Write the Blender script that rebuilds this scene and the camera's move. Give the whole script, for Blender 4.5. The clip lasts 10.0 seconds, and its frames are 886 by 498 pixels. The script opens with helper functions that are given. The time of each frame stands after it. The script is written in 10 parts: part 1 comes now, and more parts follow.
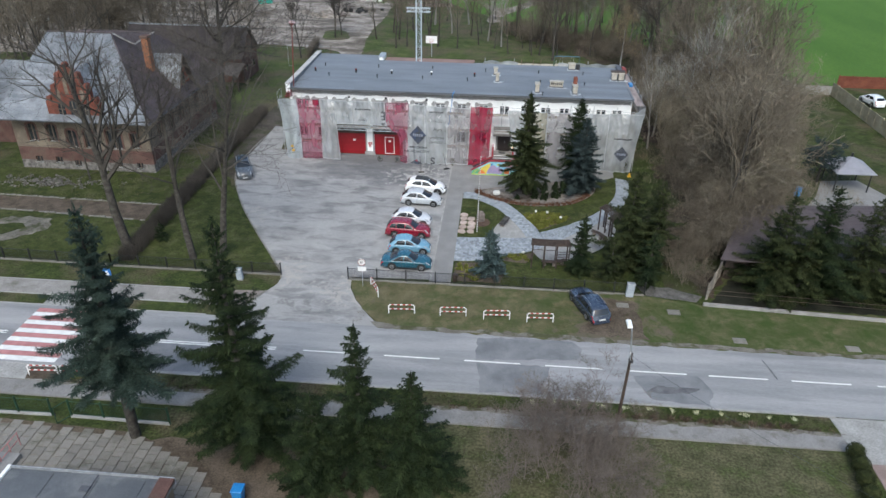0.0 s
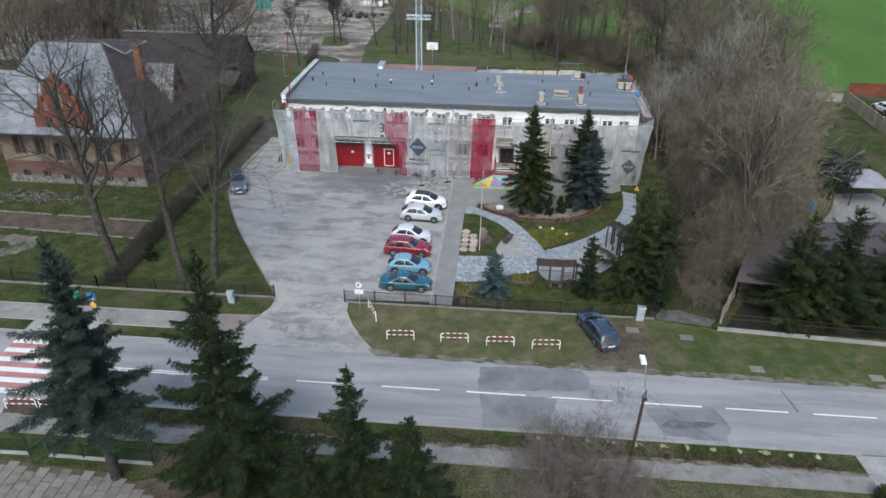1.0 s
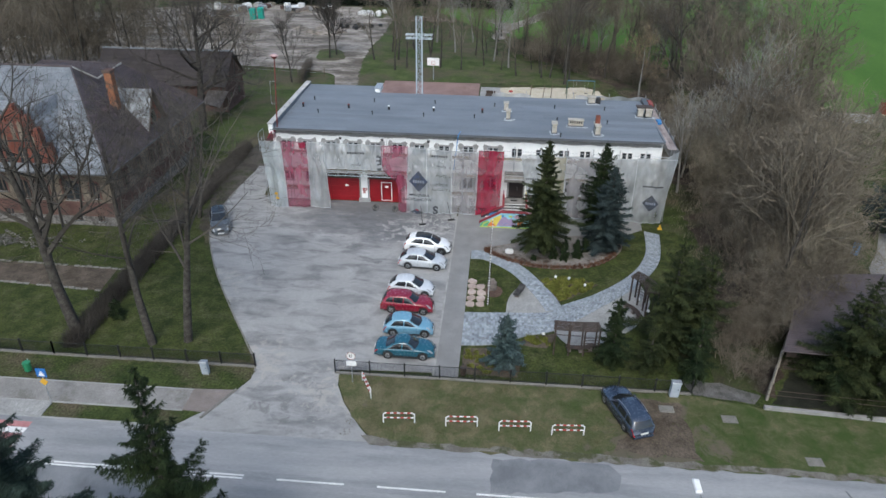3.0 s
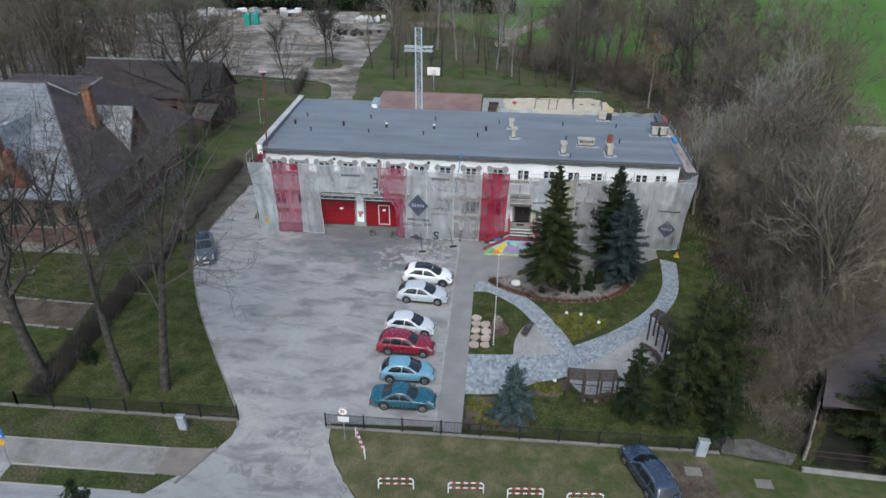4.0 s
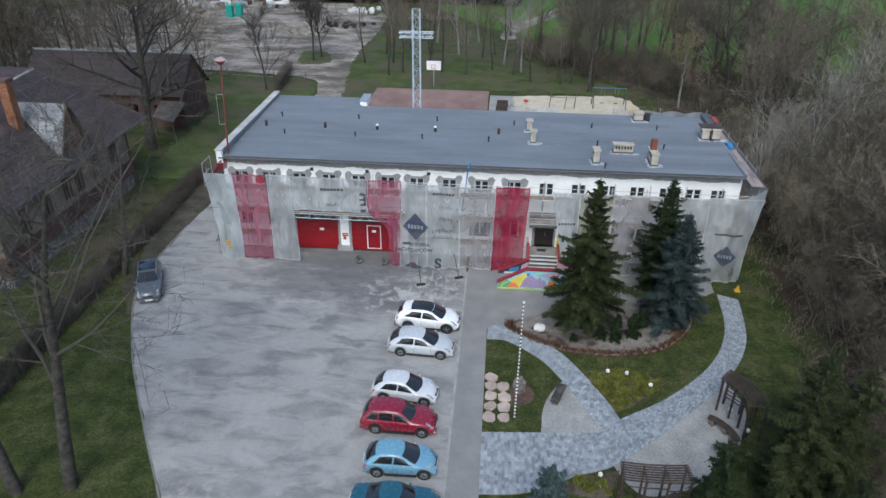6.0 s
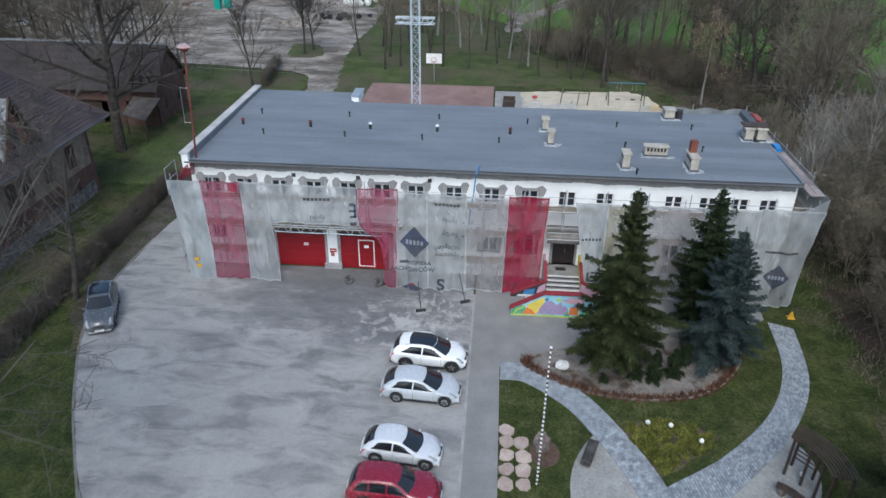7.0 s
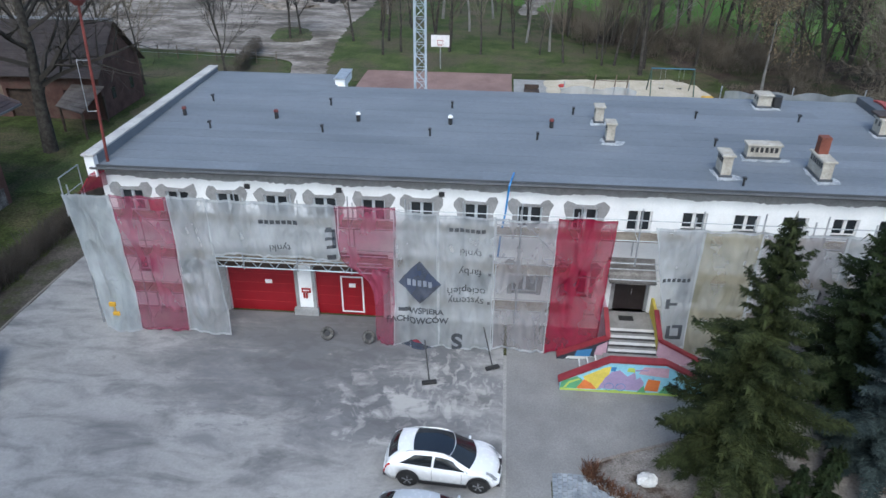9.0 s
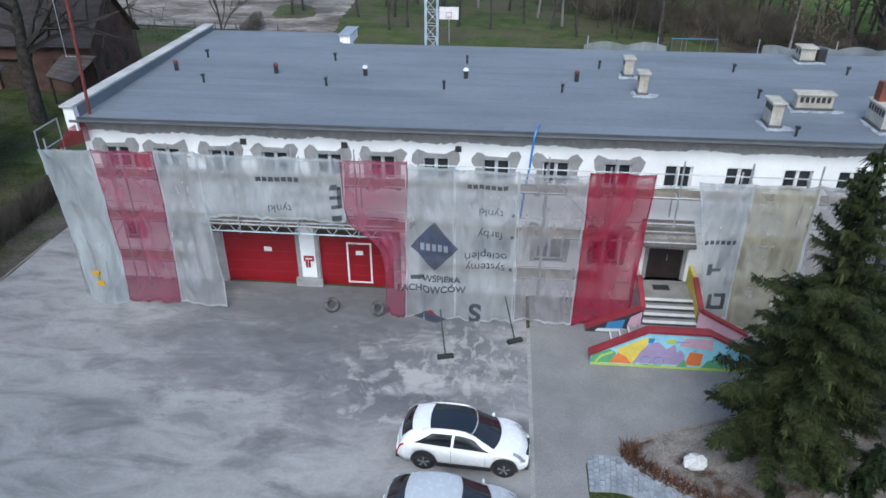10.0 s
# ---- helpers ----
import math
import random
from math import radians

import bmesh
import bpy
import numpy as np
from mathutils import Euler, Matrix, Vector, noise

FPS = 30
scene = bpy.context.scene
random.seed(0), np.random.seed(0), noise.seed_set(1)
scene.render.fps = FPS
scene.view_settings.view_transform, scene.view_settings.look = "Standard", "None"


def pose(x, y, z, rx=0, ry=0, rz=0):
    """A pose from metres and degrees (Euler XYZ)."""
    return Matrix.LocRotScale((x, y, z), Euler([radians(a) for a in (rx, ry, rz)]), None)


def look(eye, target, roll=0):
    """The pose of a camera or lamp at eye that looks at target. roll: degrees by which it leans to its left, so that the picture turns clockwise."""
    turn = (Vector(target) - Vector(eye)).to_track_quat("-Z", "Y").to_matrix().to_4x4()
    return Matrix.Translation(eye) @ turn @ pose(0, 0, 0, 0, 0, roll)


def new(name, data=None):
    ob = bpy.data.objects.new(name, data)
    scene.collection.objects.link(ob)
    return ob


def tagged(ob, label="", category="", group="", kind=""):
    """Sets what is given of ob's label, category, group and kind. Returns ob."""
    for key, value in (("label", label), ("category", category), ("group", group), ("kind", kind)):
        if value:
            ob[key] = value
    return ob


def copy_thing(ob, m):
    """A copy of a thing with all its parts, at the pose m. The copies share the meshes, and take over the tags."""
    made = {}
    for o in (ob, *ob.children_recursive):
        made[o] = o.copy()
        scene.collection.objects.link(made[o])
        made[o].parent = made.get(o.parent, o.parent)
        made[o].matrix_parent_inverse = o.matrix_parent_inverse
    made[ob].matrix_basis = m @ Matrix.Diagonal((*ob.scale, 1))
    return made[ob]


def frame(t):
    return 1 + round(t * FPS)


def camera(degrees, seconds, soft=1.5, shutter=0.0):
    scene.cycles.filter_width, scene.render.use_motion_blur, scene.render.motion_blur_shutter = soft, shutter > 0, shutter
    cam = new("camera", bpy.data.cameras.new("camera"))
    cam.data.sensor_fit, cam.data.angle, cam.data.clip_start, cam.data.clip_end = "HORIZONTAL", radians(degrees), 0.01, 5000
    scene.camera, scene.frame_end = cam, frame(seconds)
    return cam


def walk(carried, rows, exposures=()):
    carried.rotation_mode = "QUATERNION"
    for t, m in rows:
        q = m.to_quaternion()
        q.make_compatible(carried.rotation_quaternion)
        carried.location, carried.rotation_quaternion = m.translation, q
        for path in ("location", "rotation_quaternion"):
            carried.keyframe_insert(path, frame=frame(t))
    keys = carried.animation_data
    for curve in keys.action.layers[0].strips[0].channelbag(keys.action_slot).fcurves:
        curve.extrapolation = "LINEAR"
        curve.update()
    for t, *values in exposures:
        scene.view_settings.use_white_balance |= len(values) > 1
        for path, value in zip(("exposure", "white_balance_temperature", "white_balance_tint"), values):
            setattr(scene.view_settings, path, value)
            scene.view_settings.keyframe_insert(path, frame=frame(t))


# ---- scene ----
cam = camera(64.5, 10.0, shutter=0.4)
PATH = [
    (0, (5.246, 0.707, 31.983), (5.11, 2.446, 31.004), 0.8),
    (0.5, (5.256, 2.078, 31.993), (5.116, 3.817, 31.016), 0.7),
    (1, (5.076, 3.832, 32.062), (4.934, 5.573, 31.087), 0.6),
    (1.5, (4.93, 5.587, 32.168), (4.786, 7.328, 31.194), 0.5),
    (2, (4.662, 7.712, 32.271), (4.519, 9.453, 31.297), 0.5),
    (2.5, (4.296, 9.826, 32.342), (4.156, 11.567, 31.37), 0.6),
    (4, (3.431, 17.643, 32.464), (3.289, 19.386, 31.494), 0.5),
    (4.5, (3.134, 20.383, 32.144), (2.993, 22.127, 31.175), 0.5),
    (5, (2.789, 23.491, 30.95), (2.648, 25.236, 29.981), 0.5),
    (6.5, (1.568, 33.702, 26.999), (1.432, 35.446, 26.028), 0.6),
    (7, (1.089, 37.501, 25.764), (0.955, 39.242, 24.79), 0.6),
    (7.5, (0.591, 41.197, 24.559), (0.46, 42.937, 23.584), 0.6),
    (8, (0.141, 45.253, 23.226), (0.009, 46.995, 22.252), 0.6),
    (8.5, (-0.314, 48.37, 22.072), (-0.445, 50.111, 21.096), 0.7),
    (9, (-0.712, 50.68, 20.713), (-0.849, 52.42, 19.735), 0.5),
    (9.5, (-1.1, 51.996, 19.397), (-1.243, 53.733, 18.416), 0.3),
    (10, (-1.391, 52.64, 17.921), (-1.539, 54.372, 16.932), 0.2),
]
walk(cam, [(t, look(eye, target, roll)) for t, eye, target, roll in PATH], exposures=((0, 0.33, 6300, 4), (4, 0.13, 6120, 4), (6.5, 0.11, 5980, 4), (10, 0.21, 5800, 4)))

# ---- world, sun ----
world = bpy.data.worlds.new("overcast_sky")
scene.world = world
world.use_nodes = True
wn, wl = world.node_tree.nodes, world.node_tree.links
sky = wn.new("ShaderNodeTexSky")
sky.sky_type, sky.sun_disc = "NISHITA", False
sky.sun_elevation, sky.sun_rotation = radians(49), radians(182)
sky.dust_density, sky.ozone_density = 3.0, 1.0
hsv = wn.new("ShaderNodeHueSaturation")
hsv.inputs["Saturation"].default_value = 1.0
wl.new(sky.outputs[0], hsv.inputs["Color"])
wl.new(hsv.outputs[0], wn["Background"].inputs["Color"])
wn["Background"].inputs["Strength"].default_value = 0.205
sun = new("sun", bpy.data.lights.new("sun", "SUN"))
sun.data.energy, sun.data.angle, sun.data.color = 1.2, radians(24), (1.0, 1.0, 1.0)
sun.matrix_world = look((-1.5, -42, 54), (0, 0, 6))


# ---- building blocks ----
class M:
    """A mesh in the making: corners and faces."""

    def __init__(self):
        self.v, self.f = [], []

    def add(self, vs, fs):
        k = len(self.v)
        self.v += [tuple(p) for p in vs]
        self.f += [tuple(i + k for i in q) for q in fs]
        return self

    def box(self, x0, y0, z0, x1, y1, z1):
        vs = [(x, y, z) for z in (z0, z1) for y in (y0, y1) for x in (x0, x1)]
        return self.add(vs, [(0, 2, 3, 1), (4, 5, 7, 6), (0, 1, 5, 4), (1, 3, 7, 5), (3, 2, 6, 7), (2, 0, 4, 6)])

    def bevelled(self, x0, y0, z0, x1, y1, z1, b):
        """A box whose upper edges are chamfered by b."""
        vs = [(x0, y0, z0), (x1, y0, z0), (x1, y1, z0), (x0, y1, z0), (x0, y0, z1 - b), (x1, y0, z1 - b), (x1, y1, z1 - b), (x0, y1, z1 - b),
              (x0 + b, y0 + b, z1), (x1 - b, y0 + b, z1), (x1 - b, y1 - b, z1), (x0 + b, y1 - b, z1)]
        fs = [(3, 2, 1, 0), (8, 9, 10, 11)]
        for i in range(4):
            j = (i + 1) % 4
            fs += [(i, j, j + 4, i + 4), (i + 4, j + 4, j + 8, i + 8)]
        return self.add(vs, fs)

    def prism(self, pts, z0, z1):
        n = len(pts)
        area = sum(pts[i][0] * pts[(i + 1) % n][1] - pts[(i + 1) % n][0] * pts[i][1] for i in range(n))
        if area < 0:
            pts = pts[::-1]
        vs = [(x, y, z0) for x, y in pts] + [(x, y, z1) for x, y in pts]
        fs = [tuple(range(n - 1, -1, -1)), tuple(range(n, 2 * n))]
        fs += [(i, (i + 1) % n, (i + 1) % n + n, i + n) for i in range(n)]
        return self.add(vs, fs)

    def slab_xz(self, pts, y0, y1):
        """A polygon of (x, z) with depth from y0 (front) to y1."""
        n = len(pts)
        area = sum(pts[i][0] * pts[(i + 1) % n][1] - pts[(i + 1) % n][0] * pts[i][1] for i in range(n))
        if area < 0:
            pts = pts[::-1]
        vs = [(x, y0, z) for x, z in pts] + [(x, y1, z) for x, z in pts]
        fs = [tuple(range(n)), tuple(range(2 * n - 1, n - 1, -1))]
        fs += [((i + 1) % n, i, i + n, (i + 1) % n + n) for i in range(n)]
        return self.add(vs, fs)

    def tube(self, p0, p1, r0, r1=None, n=6, caps=True):
        p0, p1 = Vector(p0), Vector(p1)
        r1 = r0 if r1 is None else r1
        d = (p1 - p0).normalized()
        u = d.orthogonal().normalized()
        w = d.cross(u)
        vs = []
        for p, r in ((p0, r0), (p1, r1)):
            for i in range(n):
                a = 2 * math.pi * i / n
                vs.append(p + (u * math.cos(a) + w * math.sin(a)) * r)
        fs = [(i, (i + 1) % n, (i + 1) % n + n, i + n) for i in range(n)]
        if caps:
            fs += [tuple(range(n - 1, -1, -1)), tuple(range(n, 2 * n))]
        return self.add(vs, fs)

    def pipe(self, pts, r, n=6):
        for a, b in zip(pts, pts[1:]):
            self.tube(a, b, r, r, n)
        return self

    def blob(self, c, rx, ry, rz, n=8, m=5, rough=0.0, seed=0, flat=None):
        rg = random.Random(seed)
        vs = [(c[0], c[1], c[2] - rz)]
        for j in range(1, m):
            b = -math.pi / 2 + math.pi * j / m
            for i in range(n):
                a = 2 * math.pi * (i + 0.5 * (j % 2)) / n
                k = 1 + rg.uniform(-rough, rough)
                vs.append((c[0] + rx * k * math.cos(b) * math.cos(a), c[1] + ry * k * math.cos(b) * math.sin(a), c[2] + rz * k * math.sin(b)))
        vs.append((c[0], c[1], c[2] + rz))
        if flat is not None:
            vs = [(x, y, max(z, flat)) for x, y, z in vs]
        fs = [(0, 1 + (i + 1) % n, 1 + i) for i in range(n)]
        for j in range(m - 2):
            for i in range(n):
                a, b = 1 + j * n + i, 1 + j * n + (i + 1) % n
                fs.append((a, b, b + n, a + n))
        top = len(vs) - 1
        k = 1 + (m - 2) * n
        fs += [(k + i, k + (i + 1) % n, top) for i in range(n)]
        return self.add(vs, fs)

    def loft(self, rings, caps=True):
        n = len(rings[0])
        vs = [p for r in rings for p in r]
        fs = []
        for j in range(len(rings) - 1):
            for i in range(n):
                a, b = j * n + i, j * n + (i + 1) % n
                fs.append((a, b, b + n, a + n))
        if caps:
            fs += [tuple(range(n - 1, -1, -1)), tuple(range((len(rings) - 1) * n, len(rings) * n))]
        return self.add(vs, fs)

    def moved(self, m):
        out = M()
        out.v, out.f = [tuple(m @ Vector(p)) for p in self.v], list(self.f)
        return out

    def mesh(self, name, smooth=False, origin=(0, 0, 0)):
        me = bpy.data.meshes.new(name)
        ox, oy, oz = origin
        me.from_pydata([(x - ox, y - oy, z - oz) for x, y, z in self.v], [], self.f)
        if smooth:
            me.polygons.foreach_set("use_smooth", [True] * len(me.polygons))
        me.update()
        return me


def base_of(ob):
    at = Vector((0, 0, 0))
    while ob is not None:
        at += ob.location
        ob = ob.parent
    return at


def part(name, m, material, parent, label="", smooth=False, local=False):
    """Links m as one mesh under a thing or a part. local: its corners are relative to the parent already."""
    me = m.mesh(name, smooth, (0, 0, 0) if local else base_of(parent))
    me.materials.append(material)
    ob = new(name, me)
    ob.parent = parent
    return tagged(ob, label)


def thing(name, at, label, category, group="", kind=""):
    ob = new(name)
    ob.location = at
    ob.empty_display_size = 0.3
    return tagged(ob, label, category, group, kind)


def solo(name, m, material, at, label, category, group="", kind="", smooth=False):
    """A thing of one mesh, built in world metres, with its origin at its base."""
    me = m.mesh(name, smooth, at)
    me.materials.append(material)
    ob = new(name, me)
    ob.location = at
    return tagged(ob, label, category, group, kind)


def smooth_line(pts, steps=6, closed=False):
    """A Catmull-Rom curve through the points."""
    n, out = len(pts), []
    for i in range(n if closed else n - 1):
        p = [pts[(i + k) % n] if closed else pts[min(max(i + k, 0), n - 1)] for k in (-1, 0, 1, 2)]
        for s in range(steps):
            t = s / steps
            out.append(tuple(0.5 * (2 * p[1][c] + (p[2][c] - p[0][c]) * t + (2 * p[0][c] - 5 * p[1][c] + 4 * p[2][c] - p[3][c]) * t * t
                                    + (3 * p[1][c] - p[0][c] - 3 * p[2][c] + p[3][c]) * t ** 3) for c in range(len(pts[0]))))
    return out if closed else out + [tuple(pts[-1])]


def ragged(pts, amount, step=0.6, seed=1):
    """The closed polygon with its edges made uneven."""
    rg, out = random.Random(seed), []
    for (x0, y0), (x1, y1) in zip(pts, pts[1:] + pts[:1]):
        k = max(1, int(math.hypot(x1 - x0, y1 - y0) / step))
        for i in range(k):
            t = i / k
            out.append((x0 + (x1 - x0) * t + rg.uniform(-amount, amount), y0 + (y1 - y0) * t + rg.uniform(-amount, amount)))
    return out


# ---- materials ----
def surface(name, dark, light, scale=1.0, fine=20.0, grain=0.25, rough=0.8, bump=0.2, metal=0.0, space="Position", per_object=0.0, per_island=0.0,
            stain=None, stain_scale=0.3, stain_at=(0.5, 0.62), stretch=(1, 1, 1), coat=0.0, bump_scale=None):
    """Two tones by a coarse noise, a fine grain over it, and stains with a shape of their own."""
    mt = bpy.data.materials.new(name)
    mt.use_nodes = True
    nd, ln = mt.node_tree.nodes, mt.node_tree.links
    bs = nd["Principled BSDF"]
    if space == "Position":
        src = nd.new("ShaderNodeNewGeometry").outputs["Position"]
    else:
        src = nd.new("ShaderNodeTexCoord").outputs["Object"]
    mp = nd.new("ShaderNodeMapping")
    mp.inputs["Scale"].default_value = stretch
    ln.new(src, mp.inputs["Vector"])

    def noise_of(s, detail=5.0, roughness=0.6):
        n = nd.new("ShaderNodeTexNoise")
        n.inputs["Scale"].default_value, n.inputs["Detail"].default_value, n.inputs["Roughness"].default_value = s, detail, roughness
        ln.new(mp.outputs[0], n.inputs["Vector"])
        return n.outputs["Fac"]

    def ramp(fac, a, b, ca, cb):
        r = nd.new("ShaderNodeValToRGB")
        r.color_ramp.elements[0].position, r.color_ramp.elements[1].position = a, b
        r.color_ramp.elements[0].color, r.color_ramp.elements[1].color = (*ca, 1), (*cb, 1)
        ln.new(fac, r.inputs[0])
        return r.outputs[0]

    def mix(kind, fac, a, b):
        x = nd.new("ShaderNodeMix")
        x.data_type, x.blend_type = "RGBA", kind
        if isinstance(fac, float):
            x.inputs[0].default_value = fac
        else:
            ln.new(fac, x.inputs[0])
        ln.new(a, x.inputs[6])
        if isinstance(b, tuple):
            x.inputs[7].default_value = (*b, 1)
        else:
            ln.new(b, x.inputs[7])
        return x.outputs[2]

    col = ramp(noise_of(scale), 0.36, 0.64, dark, light)
    if stain:
        col = mix("MIX", ramp(noise_of(stain_scale, 6.0, 0.65), stain_at[0], stain_at[1], (0, 0, 0), (1, 1, 1)), col, stain)
    fn = noise_of(fine, 3.0)
    col = mix("MULTIPLY", 1.0, col, ramp(fn, 0.3, 0.7, (1 - grain,) * 3, (1 + grain * 0.4,) * 3))
    for amount, node, out in ((per_object, "ShaderNodeObjectInfo", "Random"), (per_island, "ShaderNodeNewGeometry", "Random Per Island")):
        if amount:
            info = nd.new(node)
            col = mix("MULTIPLY", 1.0, col, ramp(info.outputs[out], 0.0, 1.0, (1 - amount,) * 3, (1 + amount * 0.5,) * 3))
    ln.new(col, bs.inputs["Base Color"])
    bs.inputs["Metallic"].default_value = metal
    bs.inputs["Specular IOR Level"].default_value = 0.15 if rough >= 0.85 else 0.5
    bs.inputs["Coat Weight"].default_value = coat
    rr = nd.new("ShaderNodeMapRange")
    rr.inputs["To Min"].default_value, rr.inputs["To Max"].default_value = max(0.02, rough - 0.12), min(1.0, rough + 0.08)
    ln.new(fn, rr.inputs["Value"])
    ln.new(rr.outputs[0], bs.inputs["Roughness"])
    if bump:
        bp = nd.new("ShaderNodeBump")
        bp.inputs["Strength"].default_value, bp.inputs["Distance"].default_value = bump, 0.03
        ln.new(noise_of(bump_scale or fine * 0.7, 4.0), bp.inputs["Height"])
        ln.new(bp.outputs[0], bs.inputs["Normal"])
    return mt


def netting(name, colour, cover):
    """Thin woven sheet: part see-through, part lit from both sides."""
    mt = bpy.data.materials.new(name)
    mt.use_nodes = True
    nd, ln = mt.node_tree.nodes, mt.node_tree.links
    nd.remove(nd["Principled BSDF"])
    pos = nd.new("ShaderNodeNewGeometry").outputs["Position"]
    ns = nd.new("ShaderNodeTexNoise")
    ns.inputs["Scale"].default_value, ns.inputs["Detail"].default_value = 0.9, 3.0
    mp = nd.new("ShaderNodeMapping")
    mp.inputs["Scale"].default_value = (1.0, 0.3, 0.5)
    ln.new(pos, mp.inputs["Vector"])
    ln.new(mp.outputs[0], ns.inputs["Vector"])
    rp = nd.new("ShaderNodeValToRGB")
    rp.color_ramp.elements[0].position, rp.color_ramp.elements[1].position = 0.3, 0.7
    rp.color_ramp.elements[0].color, rp.color_ramp.elements[1].color = (*[c * 0.8 for c in colour], 1), (*colour, 1)
    ln.new(ns.outputs["Fac"], rp.inputs[0])
    df, tl, tr = nd.new("ShaderNodeBsdfDiffuse"), nd.new("ShaderNodeBsdfTranslucent"), nd.new("ShaderNodeBsdfTransparent")
    ln.new(rp.outputs[0], df.inputs["Color"])
    ln.new(rp.outputs[0], tl.inputs["Color"])
    crease = nd.new("ShaderNodeTexNoise")
    crease.inputs["Scale"].default_value, crease.inputs["Detail"].default_value, crease.inputs["Distortion"].default_value = 1.1, 3.0, 0.8
    cm = nd.new("ShaderNodeMapping")
    cm.inputs["Scale"].default_value, cm.inputs["Rotation"].default_value = (1.5, 0.4, 0.6), (0, 0.5, 0)
    ln.new(pos, cm.inputs["Vector"])
    ln.new(cm.outputs[0], crease.inputs["Vector"])
    bump = nd.new("ShaderNodeBump")
    bump.inputs["Strength"].default_value, bump.inputs["Distance"].default_value = 1.0, 0.4
    ln.new(crease.outputs["Fac"], bump.inputs["Height"])
    ln.new(bump.outputs[0], df.inputs["Normal"])
    ln.new(bump.outputs[0], tl.inputs["Normal"])
    a, b = nd.new("ShaderNodeMixShader"), nd.new("ShaderNodeMixShader")
    a.inputs[0].default_value = 0.35
    ln.new(df.outputs[0], a.inputs[1])
    ln.new(tl.outputs[0], a.inputs[2])
    mr = nd.new("ShaderNodeMapRange")
    mr.inputs["From Min"].default_value, mr.inputs["From Max"].default_value = 0.34, 0.66
    mr.inputs["To Min"].default_value, mr.inputs["To Max"].default_value = cover - 0.09, min(1.0, cover + 0.09)
    ln.new(ns.outputs["Fac"], mr.inputs["Value"])
    ln.new(mr.outputs[0], b.inputs[0])
    ln.new(tr.outputs[0], b.inputs[1])
    ln.new(a.outputs[0], b.inputs[2])
    ln.new(b.outputs[0], nd["Material Output"].inputs["Surface"])
    return mt


grass = surface("grass", (0.028, 0.041, 0.012), (0.064, 0.082, 0.024), 0.7, 6.0, 0.65, 0.95, 0.9, stain=(0.105, 0.088, 0.055), stain_scale=0.22, stain_at=(0.47, 0.66))
lawn = surface("lawn_grass", (0.030, 0.042, 0.012), (0.064, 0.076, 0.022), 0.9, 7.0, 0.6, 0.95, 0.6, stain=(0.10, 0.10, 0.045), stain_scale=0.6, stain_at=(0.50, 0.72))
dry_grass = surface("dry_verge_grass", (0.095, 0.090, 0.045), (0.165, 0.145, 0.085), 0.5, 12.0, 0.4, 0.95, 0.6, stain=(0.072, 0.085, 0.034), stain_scale=0.35, stain_at=(0.48, 0.66))
crop = surface("young_crop", (0.058, 0.122, 0.020), (0.078, 0.15, 0.027), 0.08, 3.0, 0.2, 0.95, 0.3, stretch=(1, 0.25, 1))
litter = surface("leaf_litter", (0.046, 0.034, 0.027), (0.092, 0.070, 0.054), 0.5, 8.0, 0.5, 0.95, 0.7, stain=(0.05, 0.06, 0.024), stain_scale=0.13, stain_at=(0.46, 0.6))
soil = surface("garden_soil", (0.07, 0.055, 0.04), (0.13, 0.105, 0.08), 0.8, 9.0, 0.45, 0.95, 0.7)
sand = surface("sandy_yard", (0.15, 0.128, 0.108), (0.37, 0.335, 0.295), 0.35, 2.5, 0.45, 0.95, 0.7, stain=(0.115, 0.10, 0.082), stain_scale=0.22, stain_at=(0.48, 0.62), bump_scale=0.8, stretch=(0.5, 1, 1))
play_sand = surface("play_sand", (0.45, 0.40, 0.30), (0.56, 0.50, 0.40), 0.4, 6.0, 0.2, 0.95, 0.4)
gravel = surface("bed_gravel", (0.18, 0.163, 0.147), (0.30, 0.277, 0.254), 1.2, 18.0, 0.5, 0.95, 0.8, stain=(0.075, 0.055, 0.042), stain_scale=0.6, stain_at=(0.5, 0.62))
asphalt = surface("road_asphalt", (0.215, 0.22, 0.226), (0.315, 0.315, 0.317), 0.5, 30.0, 0.18, 0.9, 0.15, stain=(0.19, 0.195, 0.20), stain_scale=0.6, stain_at=(0.52, 0.72), stretch=(0.12, 1, 1))
dark_asphalt = surface("patched_asphalt", (0.15, 0.155, 0.163), (0.22, 0.225, 0.232), 0.5, 30.0, 0.25, 0.9, 0.2)
yard_asphalt = surface("worn_yard_asphalt", (0.298, 0.292, 0.283), (0.34, 0.334, 0.324), 0.4, 9.0, 0.12, 0.92, 0.18, stain=(0.272, 0.267, 0.26), stain_scale=0.3, stain_at=(0.5, 0.68))


